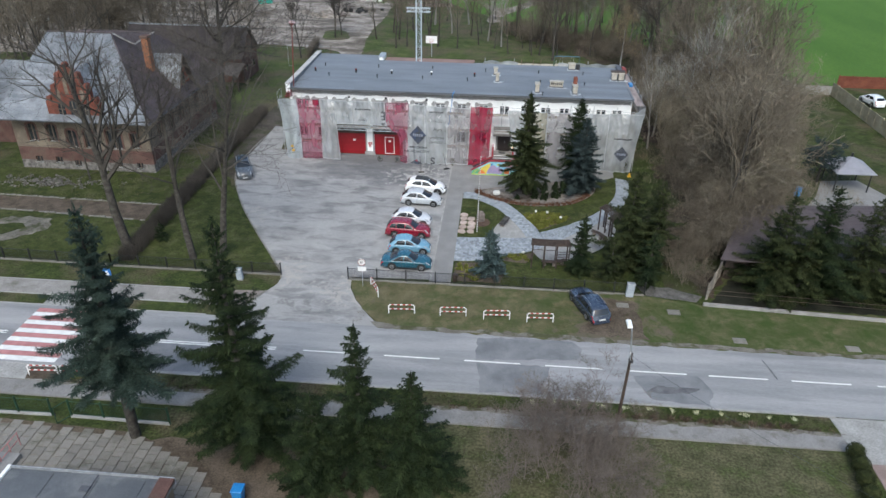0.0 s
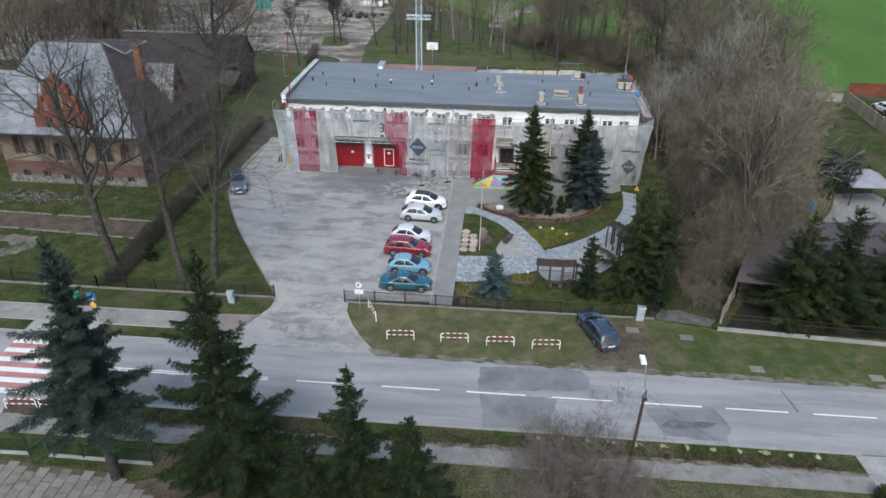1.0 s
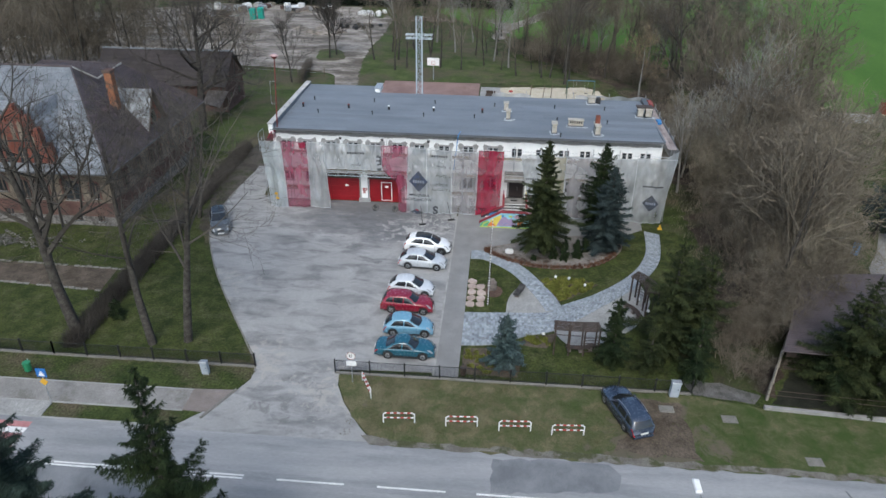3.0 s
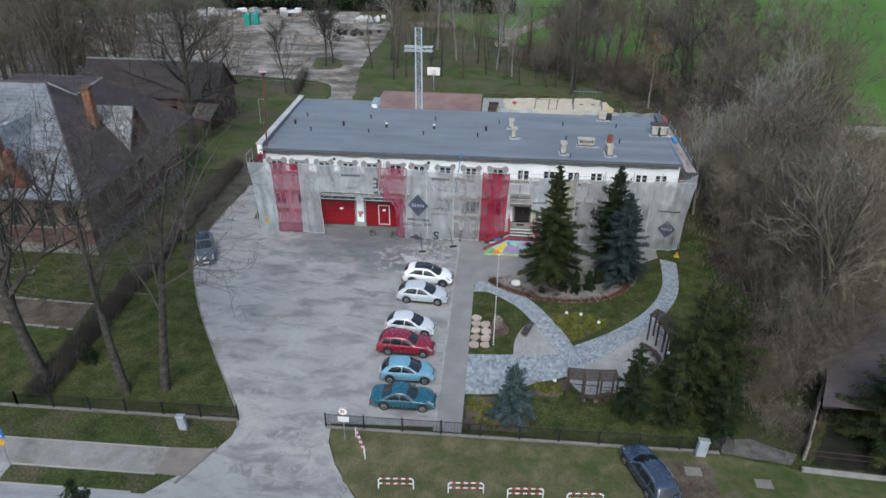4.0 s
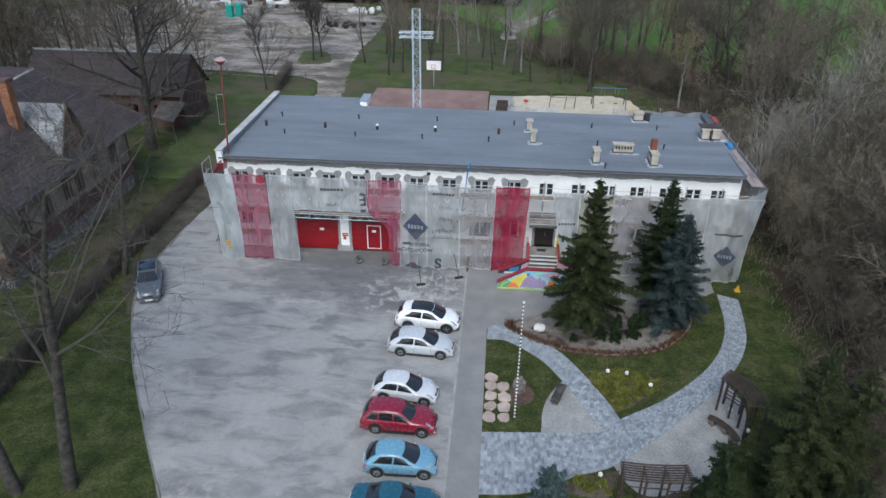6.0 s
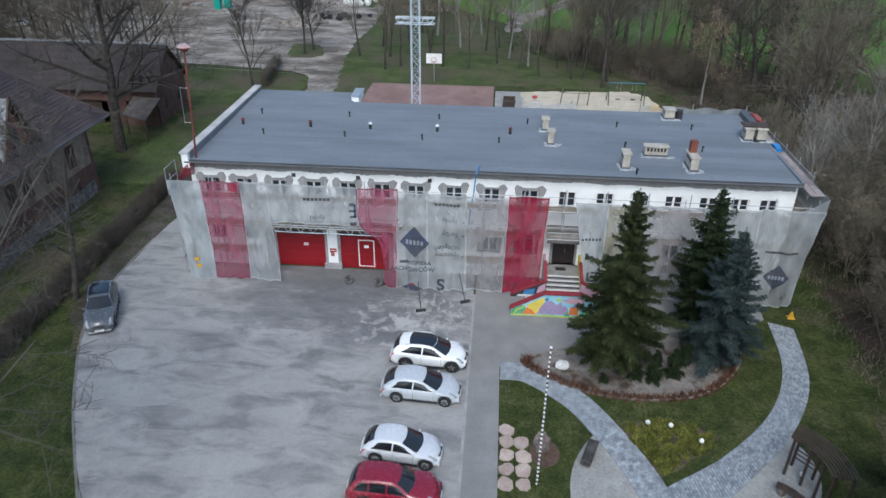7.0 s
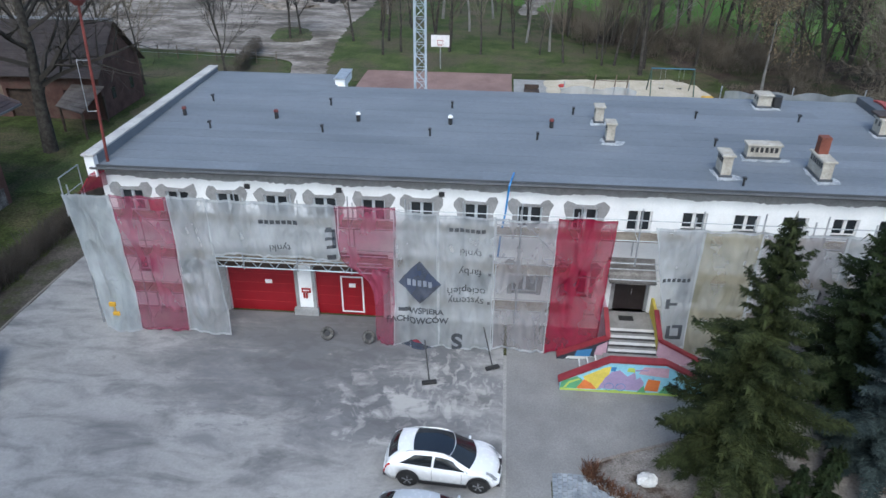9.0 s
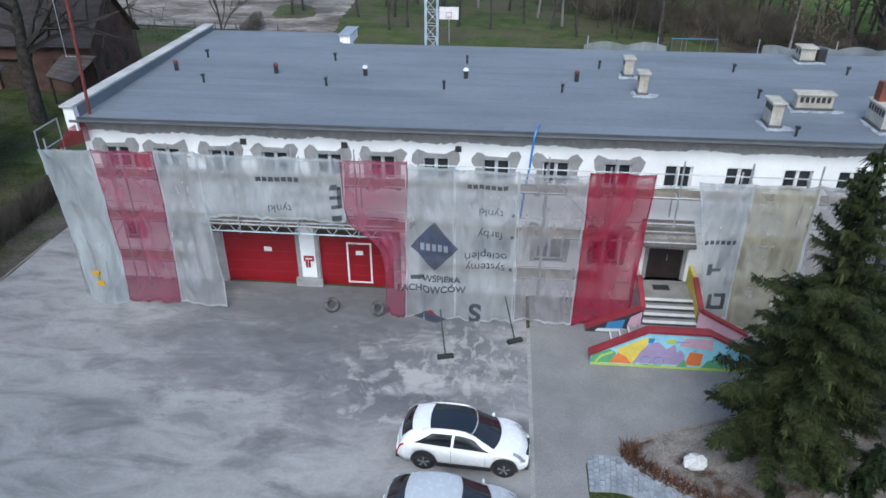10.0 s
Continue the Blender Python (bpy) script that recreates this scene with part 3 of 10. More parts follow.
sheet("ground_house_bed", [(-52, 61.4), (-42.3, 61.1), (-29.0, 60.2), (-29.3, 63.6), (-44.4, 64.2), (-52, 64.4)], 0.016, soil, "long bare soil bed in front of the brick house", "bed", edge=0.2, seed=53)
house_edging = thing("edging_house_bed", (-40, 62, 0), "pale stone edging round the soil bed", "edging", kind="structure")
for (ax, ay), (bx, by) in (((-52, 61.3), (-42.3, 61.0)), ((-42.3, 61.0), (-29.0, 60.1)), ((-29.3, 63.7), (-44.4, 64.3)), ((-44.4, 64.3), (-52, 64.5))):
    k = int(math.hypot(bx - ax, by - ay) / 0.6)
    for q in range(k):
        x, y = ax + (bx - ax) * q / k, ay + (by - ay) * q / k
        if (q * 7 + k) % 9:
            part("edging_stone", M().bevelled(x, y - 0.11, -0.02, x + 0.5, y + 0.11, 0.07 + 0.03 * (q % 3), 0.02), slab_mat, house_edging)
sheet("ground_left_lawn", [(-27.0, 52), (-13.4, 52), (-15.2, 55), (-17.6, 58.8), (-20.8, 64), (-22.8, 67.6), (-24.2, 70.6), (-25.3, 73), (-26.0, 76), (-26.6, 80), (-26.9, 92), (-27.6, 92), (-27.4, 70)], 0.012, lawn, "green lawn between the hedge and the yard", "lawn", edge=0.25, seed=51)
sheet("ground_house_lawn", [(-52, 52.3), (-28.6, 52.3), (-28.6, 71), (-33, 71.4), (-52, 71.4)], 0.008, lawn, "lawn with worn spots before the brick house", "lawn", edge=0.2, seed=52)
sheet("ground_left_lot", [(-120, 120), (-72, 122), (-66, 131), (-70, 170), (-120, 185)], 0.02, sand, "pale gravel parking lot behind trees", "lot", edge=0.3, seed=11)
near_turf = surface("littered_turf", (0.060, 0.062, 0.030), (0.115, 0.108, 0.060), 0.8, 6.0, 0.6, 0.95, 0.8, stain=(0.06, 0.075, 0.026), stain_scale=0.35, stain_at=(0.5, 0.64))
sheet("ground_near_turf", [(-9, 20), (28.5, 20), (28.4, 34.5), (-9, 34.5)], 0.01, near_turf, "thin turf strewn with dry leaves", "ground", edge=0.2, seed=15)
sheet("ground_grove", smooth_line([(-22, 122.5), (0, 127.5), (20, 127), (13.6, 136.5), (3, 149.5), (-2, 167), (-20, 166), (-21.5, 145)], 5, True), 0.02, meadow, "green grass with brown leaf litter under the young trees", "ground", edge=0.3, seed=19)
sheet("ground_gravel_strip", [(18.3, 51.4), (22.5, 50.6), (23.0, 51.6), (20.6, 52.6), (17.9, 53.0)], 0.066, surface("dull_gravel", (0.075, 0.072, 0.066), (0.15, 0.145, 0.135), 1.2, 14.0, 0.5, 0.95, 0.6), "dull grey gravel beside the end of the fence", "gravel", edge=0.15, seed=54)
# Conifer shade by the shed is put into this floor's near-black colour.
sheet("ground_shed_soil", [(23.6, 50.8), (47, 49.3), (47, 54.5), (38.3, 53.5), (26, 54.6)], 0.018, surface("shaded_needle_floor", (0.016, 0.017, 0.012), (0.034, 0.034, 0.024), 0.6, 8.0, 0.4, 0.95, 0.5), "dark damp needle floor under the spruces by the shed", "soil", edge=0.1, seed=55)
sheet("ground_near_soil", [(-16, 31.5), (-9, 31.8), (2, 32), (3, 27), (-6, 24), (-10, 26), (-13, 30)], 0.014, soil, "bare soil under the spruces", "soil", edge=0.3, seed=12)

sheet("ground_crossing_soil", [(-26.4, 36.15), (-23.7, 36.25), (-24.3, 37.5), (-26.8, 37.4)], 0.056, soil, "bare brown soil beside the crossing", "soil", edge=0.08, seed=63)

road = thing("road", (0, 41.15, 0), "grey two-lane asphalt road with worn lane marks", "road", kind="structure")
part("asphalt", M().box(-500, 37.7, -0.1, 500, 44.9, 0.045), asphalt, road)
for n, pts in enumerate(([(4.6, 41.3), (7.8, 41.65), (12.0, 42.1), (12.4, 43.3), (11.6, 44.3), (8.0, 44.2), (4.55, 44.0)], [(5.0, 37.9), (9.2, 37.95), (9.5, 39.5), (9.9, 41.05), (4.7, 41.05)], [(15.7, 40.5), (18.0, 40.85), (20.4, 41.05), (20.9, 39.4), (20.5, 37.9), (18.4, 37.95), (16.7, 38.3)], [(-24.5, 37.9), (-14.8, 37.9), (-14.3, 41.0), (-24.8, 41.0)])):
    part("asphalt_patch", M().prism(ragged(pts, 0.12, 0.5, 3 + n), 0.02, 0.05), dark_asphalt, road, "darker mended asphalt")
for n, pts in enumerate(([(16.4, 38.9), (19.6, 39.1), (20.1, 39.6), (17.2, 39.7)], [(-3.6, 45.2), (-2.2, 45.0), (-1.9, 45.5), (-3.3, 45.7)], [(25.75, 41.25), (25.87, 41.25), (25.72, 42.3), (25.47, 43.4), (25.36, 43.4), (25.58, 42.3)])):
    part("tar_smear", M().prism(ragged(pts, 0.1 if n < 2 else 0.02, 0.35, 13 + n), 0.02, 0.053), surface("tar_smear", (0.10, 0.103, 0.108), (0.16, 0.163, 0.168), 1.2, 18.0, 0.3, 0.85, 0.2) if n == 0 else bpy.data.materials["tar_smear"], road, "dark tar smear")
for x0 in (-8.15, -2.12, 3.74, 9.58, 15.51, 21.1, 26.79, 32.6, 38.4, 44.2):
    part("lane_mark", M().box(x0, 41.10, 0.03, x0 + 4.05, 41.22, 0.054), white_paint, road)
for x0, x1 in ((-24.8, -10.2), (-75, -31)):
    for y in (41.02, 41.24):
        part("lane_mark", M().box(x0, y, 0.03, x1, y + 0.1, 0.054), white_paint, road)
for k in range(12):
    y = 38.0 + k * 0.54
    part("crossing_stripe", M().box(-30.4, y, 0.03, -25.4, y + 0.5, 0.054), red_marking if k % 2 else white_paint, road)
for y in (37.62, 44.9):
    for x0, x1 in (((-90, -17),) if y > 40 else ((-90, 28.4), (33, 60))):
        part("kerb", M().box(x0, y, -0.1, x1, y + 0.12, 0.075 if y < 40 else 0.06), kerb, road)

pave_near = thing("pavement_near", (0, 35.3, 0), "narrow grey paver pavement along the road", "pavement", kind="structure")
part("paving", M().box(-80, 34.65, -0.05, 28.4, 36.0, 0.04), surface("dirty_pavers", (0.19, 0.185, 0.178), (0.25, 0.245, 0.237), 0.6, 12.0, 0.25, 0.92, 0.3, stain=(0.13, 0.117, 0.10), stain_scale=0.5, stain_at=(0.52, 0.7)), pave_near)
for y in (34.55, 36.0):
    part("edging", M().box(-80, y, -0.05, 28.4, y + 0.1, 0.048), slab_mat, pave_near)
pave_far = thing("pavement_far", (-30, 47, 0), "light grey pavement beside the brick house fence", "pavement", kind="structure")
part("paving", M().box(-90, 46.5, -0.05, -16.2, 48.5, 0.04), surface("trodden_pavers", (0.215, 0.205, 0.192), (0.285, 0.273, 0.257), 0.6, 12.0, 0.25, 0.92, 0.3, stain=(0.15, 0.14, 0.12), stain_scale=0.5, stain_at=(0.52, 0.7)), pave_far)
for y in (46.4, 48.5):
    part("edging", M().box(-90, y, -0.05, -16.2, y + 0.1, 0.055), kerb, pave_far)
part("turned_kerb", M().prism([(-14.75, 45.85), (-14.6, 45.75), (-13.2, 48.75), (-13.35, 48.85)], -0.05, 0.11), slab_mat, pave_far, "broken dark kerb at the turning")
part("red_paving", M().prism([(-16.2, 46.5), (-14.45, 46.4), (-13.35, 48.75), (-16.2, 48.6)], -0.05, 0.062), surface("red_pavers", (0.185, 0.158, 0.142), (0.25, 0.215, 0.196), 0.6, 20.0, 0.25, 0.9, 0.3), pave_far, "faded red pavers")
part("crossing_landing", M().box(-30.5, 45.02, -0.05, -25.2, 46.4, 0.045), light_pavers, pave_far)
part("crossing_landing", M().box(-30.5, 36.1, -0.05, -25.2, 37.62, 0.045), light_pavers, pave_near)
sheet("pavement_drive", [(28.9, 24), (33, 24), (33, 33.6), (28.9, 33.6)], 0.045, surface("pinkish_pavers", (0.22, 0.165, 0.15), (0.30, 0.235, 0.215), 0.6, 22.0, 0.25, 0.9, 0.3), "pinkish paver driveway", "driveway")
sheet("pavement_drive_apron", [(28.4, 33.6), (33.6, 33.6), (35, 37.6), (28.0, 37.6)], 0.044, light_pavers, "light grey paved apron of the driveway", "driveway")

left_edge = smooth_line([(-16.4, 44.7), (-14.9, 46.3), (-13.0, 49.1), (-12.7, 51.4), (-14.2, 54.0), (-17.0, 58.4), (-20.2, 63.7), (-22.0, 67.2), (-23.5, 70.5), (-24.4, 73.8), (-24.7, 77.5), (-24.6, 83.0), (-24.3, 88.5)], 5)
right_edge = [(-22.4, 88.5), (-21.2, 80.4), (-14, 80.0), (0.1, 80.0), (0.1, 52.0), (-6.6, 51.7), (-6.4, 50.0), (-5.6, 48.2), (-4.1, 46.0), (-3.0, 44.7)]
wob = random.Random(21)
sheet("ground_yard", [(x + wob.uniform(-0.08, 0.08), y) for x, y in left_edge] + right_edge, 0.05, yard_asphalt, "worn pale asphalt yard with sandy stains", "yard")
yk = M()
for (ax, ay), (bx, by) in zip(left_edge[14:-6], left_edge[15:-5]):
    d = Vector((by - ay, ax - bx, 0)).normalized() * 0.12
    yk.prism([(ax, ay), (bx, by), (bx - d.x, by - d.y), (ax - d.x, ay - d.y)], -0.05, 0.08)
solo("kerb_yard", yk, slab_mat, (-14.2, 54, 0), "low weathered concrete kerb edging the yard", "kerb", kind="structure")
# paved strip and station forecourt
sheet("pavement_strip", [(0.25, 51.6), (1.95, 51.6), (1.95, 69.9), (3.2, 69.9), (4.6, 70.4), (8.0, 71.0), (12.0, 72.0), (15.0, 73.4), (18.8, 76.2), (19, 80), (0.25, 80)], 0.06, pavers, "grey paver walk and forecourt", "pavement")
solo("kerb_strip", M().box(0.1, 51.6, -0.05, 0.25, 77.4, 0.075), kerb, (0.17, 52, 0), "pale kerb between yard and walk", "kerb", kind="structure")
sheet("ground_lawn_gate", [(1.95, 51.5), (16.6, 51.5), (18.6, 59.5), (21.6, 66), (22, 76), (19, 77), (15, 76), (1.95, 69)], 0.03, lawn, "short green lawn with worn spots", "lawn")

path_a = smooth_line([(2.0, 69.5), (3.7, 69.3), (6.1, 67.3), (7.6, 64.9), (8.7, 62.6), (9.3, 60.9)], 8)
up_b = smooth_line([(1.95, 59.87), (5.5, 60.13), (8.72, 60.5), (9.9, 61.6), (13.16, 63.9), (16.4, 67.3), (18.3, 71.2), (18.95, 75.9)], 8)
lo_b = smooth_line([(1.95, 55.4), (4.34, 55.71), (6.98, 57.06), (9.33, 58.14), (13.0, 61.5), (16.9, 65.6), (19.4, 70.0), (20.35, 75.3)], 8)
wide = 0.78
pa_l, pa_r = [], []
for i, p in enumerate(path_a):
    q = path_a[min(i + 1, len(path_a) - 1)]
    o = path_a[max(i - 1, 0)]
    d = Vector((q[0] - o[0], q[1] - o[1], 0)).normalized()
    pa_l.append((p[0] - d.y * wide, p[1] + d.x * wide))
    pa_r.append((p[0] + d.y * wide, p[1] - d.x * wide))
sheet("path_bed", up_b + lo_b[::-1], 0.055, kerb, "grey mortar bed of the garden path", "path")
sheet("path_bed_narrow", pa_l + pa_r[::-1], 0.05, kerb, "grey mortar bed of the narrow garden path", "path")
sheet("pavement_seat", smooth_line([(5.6, 59.6), (5.35, 60.8), (5.55, 62.4), (6.2, 63.9), (7.0, 64.9), (8.0, 64.9), (8.8, 63.0), (9.4, 61.2), (8.8, 59.8)], 4, True), 0.048, light_pavers, "pale concrete seating pad", "pavement")
sheet("pavement_pergola", smooth_line([(8.9, 59.0), (10.6, 60.5), (12.6, 62.3), (14.6, 64.3), (16.4, 66.2), (17.4, 63.7), (16.9, 61.6), (15.6, 59.2), (13.6, 57.3), (11.8, 56.3), (10.0, 56.3)], 4, True), 0.047, light_pavers, "pale concrete pad under the pergolas", "pavement")
for nm, pts in (("bed_triangle", [(8.3, 65.3), (9.0, 65.95), (10.5, 66.3), (12.0, 66.0), (13.3, 65.2), (12.0, 63.95), (10.8, 62.9), (9.75, 62.2), (9.2, 63.4)]), ("bed_fence", [(2.2, 52.0), (6.1, 52.0), (6.5, 53.6), (6.2, 55.6), (4.4, 55.3), (2.2, 55.1)]), ("bed_side", [(6.3, 55.9), (8.4, 55.6), (8.9, 56.4), (9.3, 57.7), (8.3, 57.4), (6.9, 56.7)])):
    sheet("ground_" + nm, pts, 0.05, soil, "planted soil bed with yellow-green shrubs", "bed", edge=0.08)
oval = smooth_line([(3.4, 70.6), (4.5, 69.3), (7.1, 68.0), (10.1, 67.75), (13.2, 68.5), (15.4, 70.6), (16.2, 72.8), (14.5, 74.0), (10.5, 73.7), (6.5, 72.1)], 5, True)
sheet("ground_gravel_bed", oval, 0.07, gravel, "reddish gravel bed under the spruces", "bed")
ek = M()
for (ax, ay), (bx, by) in zip(oval, oval[1:] + oval[:1]):
    d = Vector((by - ay, ax - bx, 0)).normalized() * 0.1
    ek.prism([(ax, ay), (bx, by), (bx + d.x, by + d.y), (ax + d.x, ay + d.y)], 0, 0.12)
solo("edging_oval", ek, surface("brick_edging", (0.17, 0.145, 0.13), (0.27, 0.24, 0.215), 2.0, 16.0, 0.3, 0.9, 0.3), (3.4, 70.6, 0), "low brick edging round the gravel bed", "edging", kind="structure")

# ---- the fire station ----
station = thing("fire_station", (0, 86, 0), "long two-storey station being plastered white, grey flat roof", "building")


def holed_wall(m, x0, x1, z0, z1, y0, y1, holes):
    """A wall from y0 (front) to y1 with openings (x0, x1, z0, z1) through it."""
    xs = sorted({x0, x1, *[h[0] for h in holes], *[h[1] for h in holes]})
    zs = sorted({z0, z1, *[h[2] for h in holes], *[h[3] for h in holes]})

    def full(i, j):
        if not (0 <= i < len(xs) - 1 and 0 <= j < len(zs) - 1):
            return False
        cx, cz = (xs[i] + xs[i + 1]) / 2, (zs[j] + zs[j + 1]) / 2
        return not any(h[0] < cx < h[1] and h[2] < cz < h[3] for h in holes)

    for i in range(len(xs) - 1):
        for j in range(len(zs) - 1):
            if not full(i, j):
                continue
            a, b, c, d = xs[i], xs[i + 1], zs[j], zs[j + 1]
            m.add([(a, y0, c), (b, y0, c), (b, y0, d), (a, y0, d)], [(0, 1, 2, 3)])
            m.add([(a, y1, c), (b, y1, c), (b, y1, d), (a, y1, d)], [(3, 2, 1, 0)])
            if not full(i - 1, j):
                m.add([(a, y0, c), (a, y0, d), (a, y1, d), (a, y1, c)], [(0, 1, 2, 3)])
            if not full(i + 1, j):
                m.add([(b, y0, c), (b, y1, c), (b, y1, d), (b, y0, d)], [(0, 1, 2, 3)])
            if not full(i, j - 1):
                m.add([(a, y0, c), (a, y1, c), (b, y1, c), (b, y0, c)], [(0, 1, 2, 3)])
            if not full(i, j + 1):
                m.add([(a, y0, d), (b, y0, d), (b, y1, d), (a, y1, d)], [(0, 1, 2, 3)])
    return m


up_left = [-18.0, -15.75, -13.3, -10.97, -8.62, -6.32, -4.04, -1.5, 0.98, 3.51]
up_right = [5.97, 8.42, 10.72, 12.85, 15.05, 17.05, 18.86]
holes = [(x - 0.56, x + 0.56, 5.55, 6.68) for x in up_left] + [(x - 0.56, x + 0.56, 5.62 if x < 6 else 5.86, 6.7) for x in up_right]
low = [(x - 0.6, x + 0.6, 2.0, 3.4) for x in (-4.04, -1.5, 0.98, 3.4, 8.9, 11.0, 13.2, 15.4, 17.6)] + [(x - 0.5, x + 0.5, 2.2, 3.3) for x in (-18.0, -15.75)]
doors = [(-13.98, -10.5, -0.2, 3.3), (-9.45, -6.0, -0.2, 3.3)]
entry = [(5.15, 7.0, 1.2, 3.1)]
X0, X1 = -19.35, 20.4
part("front_wall", holed_wall(M(), X0, X1, -0.3, 8.02, 80.0, 80.45, holes + low + doors + entry), plaster, station, "fresh white plaster")
part("side_wall", M().box(X0, 80.45, -0.3, X0 + 0.45, 94.6, 8.02), plaster, station)
part("side_wall", M().box(X1 - 0.45, 80.45, -0.3, X1, 92.0, 8.02), plaster, station)
part("back_wall", M().box(X0 + 0.45, 94.15, -0.3, -10.4, 94.6, 8.3), plaster, station)
part("back_wall", M().box(-10.85, 91.55, -0.3, X1 - 0.45, 92.0, 8.3), plaster, station)
part("back_wall", M().box(-10.85, 92.0, -0.3, -10.4, 94.15, 8.3), plaster, station)
part("floor_slab", M().box(X0 + 0.45, 80.45, 4.3, X1 - 0.45, 91.55, 4.5), grey_plaster, station)
part("ground_slab", M().box(X0 + 0.45, 80.45, -0.3, X1 - 0.45, 91.55, 0.02), grey_plaster, station)
# unplastered strip under the eaves, with an uneven lower edge
rg = random.Random(5)
low_edge = [(X0 + 0.25 + i * 0.14, 7.36 + 0.05 * math.sin(i * 0.28) + rg.uniform(-0.045, 0.045)) for i in range(int((X1 - X0 - 0.4) / 0.14) + 1)]
part("bare_strip", M().slab_xz([(X1 - 0.1, 8.0), (X0 + 0.25, 8.0)] + low_edge, 79.985, 80.0), grey_plaster, station, "grey unplastered strip")
for n, x in enumerate(up_left):
    rg = random.Random(n)
    j = lambda s=0.06: rg.uniform(-s, s)
    pts = [(x - 0.8 + j(), 5.1), (x - 0.85 + j(), 6.3 + j()), (x - 1.0 + j(), 6.55 + j()), (x - 1.02 + j(), 6.8 + j()), (x - 0.82 + j(), 7.06 + j()), (x - 0.6 + j(), 7.02 + j()), (x - 0.42 + j(), 6.86 + j()),
           (x + 0.4 + j(), 6.86 + j()), (x + 0.62 + j(), 7.04 + j()), (x + 0.85 + j(), 7.08 + j()), (x + 1.03 + j(), 6.82 + j()), (x + 0.98 + j(), 6.52 + j()), (x + 0.84 + j(), 6.3 + j()), (x + 0.8 + j(), 5.1)]
    m = M()
    cut = [(x + 0.56, 5.1), (x + 0.56, 6.68), (x - 0.56, 6.68), (x - 0.56, 5.1)]
    m.slab_xz(pts + cut, 79.982, 79.999)
    part("adhesive_patch", m, grey_plaster, station, "grey adhesive patch round a window")
    if -4.5 < x < 4:
        k = [(px, pz - 3.2) for px, pz in pts]
        c = [(x + 0.6, 1.9), (x + 0.6, 3.4), (x - 0.6, 3.4), (x - 0.6, 1.9)]
        part("adhesive_patch", M().slab_xz(k + c, 79.982, 79.999), grey_plaster, station, "grey adhesive patch round a window")


def window(x0, x1, z0, z1, y, parent, leaves=2, sill=True, fmat=frame_white):
    win = part("window", M().box(x0 + 0.02, y + 0.10, z0 + 0.02, x1 - 0.02, y + 0.11, z0 + 0.03), frame_white, parent)
    part("pane", M().box(x0 + 0.05, y + 0.16, z0 + 0.05, x1 - 0.05, y + 0.18, z1 - 0.05), glass, win)
    fr = M()
    b = 0.07
    fr.box(x0, y + 0.12, z0, x0 + b, y + 0.2, z1).box(x1 - b, y + 0.12, z0, x1, y + 0.2, z1)
    fr.box(x0 + b, y + 0.12, z0, x1 - b, y + 0.2, z0 + b).box(x0 + b, y + 0.12, z1 - b, x1 - b, y + 0.2, z1)
    for k in range(1, leaves):
        c = x0 + (x1 - x0) * k / leaves
        fr.box(c - 0.07, y + 0.115, z0 + b, c + 0.07, y + 0.2, z1 - b)
    part("frame", fr, fmat, win)
    if sill:
        part("sill", M().box(x0 - 0.05, y - 0.06, z0 - 0.04, x1 + 0.05, y + 0.12, z0), galv, win)
    return win


# Left frames are greyed: the dimming by the net's veil is put into their colour.
frame_grey = surface("net_dimmed_frame", (0.36, 0.40, 0.43), (0.50, 0.54, 0.57), 3.0, 20.0, 0.12, 0.5, 0.0)
for x0, x1, z0, z1 in holes + low:
    window(x0, x1, z0, z1, 80.0, station, fmat=frame_grey if x0 < 4.5 else frame_white)
for n, (x0, x1, z0, z1) in enumerate(doors):
    gate = part("garage_door", M().box(x0, 80.22, 0.0, x1, 80.30, 3.3), door_red, station, "bright red sectional garage door")
    for k in range(1, 6):
        part("groove", M().box(x0, 80.212, 0.55 * k, x1, 80.22, 0.55 * k + 0.012), red_metal, gate)
    part("notice", M().box((x0 + x1) / 2 + (0.15 if n == 0 else -0.05), 80.2, 1.65, (x0 + x1) / 2 + (0.5 if n == 0 else 0.28), 80.22, 1.87), frame_white, gate, "small white notice")
    if n == 1:
        fr = M().box(-8.2, 80.19, 0.15, -8.12, 80.22, 2.3).box(-7.12, 80.19, 0.15, -7.04, 80.22, 2.3).box(-8.12, 80.19, 2.22, -7.12, 80.22, 2.3).box(-8.12, 80.19, 0.15, -7.12, 80.22, 0.22)
        part("wicket_frame", fr, frame_white, gate, "white frame of the wicket door")
part("pillar_foot", M().box(-10.6, 79.8, 0.0, -9.35, 80.0, 0.45), grey_plaster, station)
for a, b in ((-14.7, -13.98), (-10.5, -10.32), (-9.62, -9.45), (-6.0, -5.65)):
    part("door_jamb", M().box(a, 79.97, 0.0, b, 80.0, 3.3), grey_plaster, station, "grey unplastered jamb")
part("lintel", M().box(-14.3, 79.9, 2.72, -10.45, 80.0, 3.75), dark_wood, station, "dark door header")
part("lintel", M().box(-9.5, 79.9, 2.72, -5.7, 80.0, 3.75), dark_wood, station, "dark door header")
sg = part("pillar_sign", M().box(-10.18, 79.95, 1.35, -9.7, 79.98, 1.62), red_metal, station, "red sign plate with a white bar")
part("bar", M().box(-10.1, 79.94, 1.46, -9.78, 79.95, 1.52), frame_white, sg)
for x in (-10.05, -9.92):
    part("extinguisher", M().tube((x, 79.93, 1.05), (x, 79.93, 1.33), 0.05, 0.05, 8), red_metal, station)
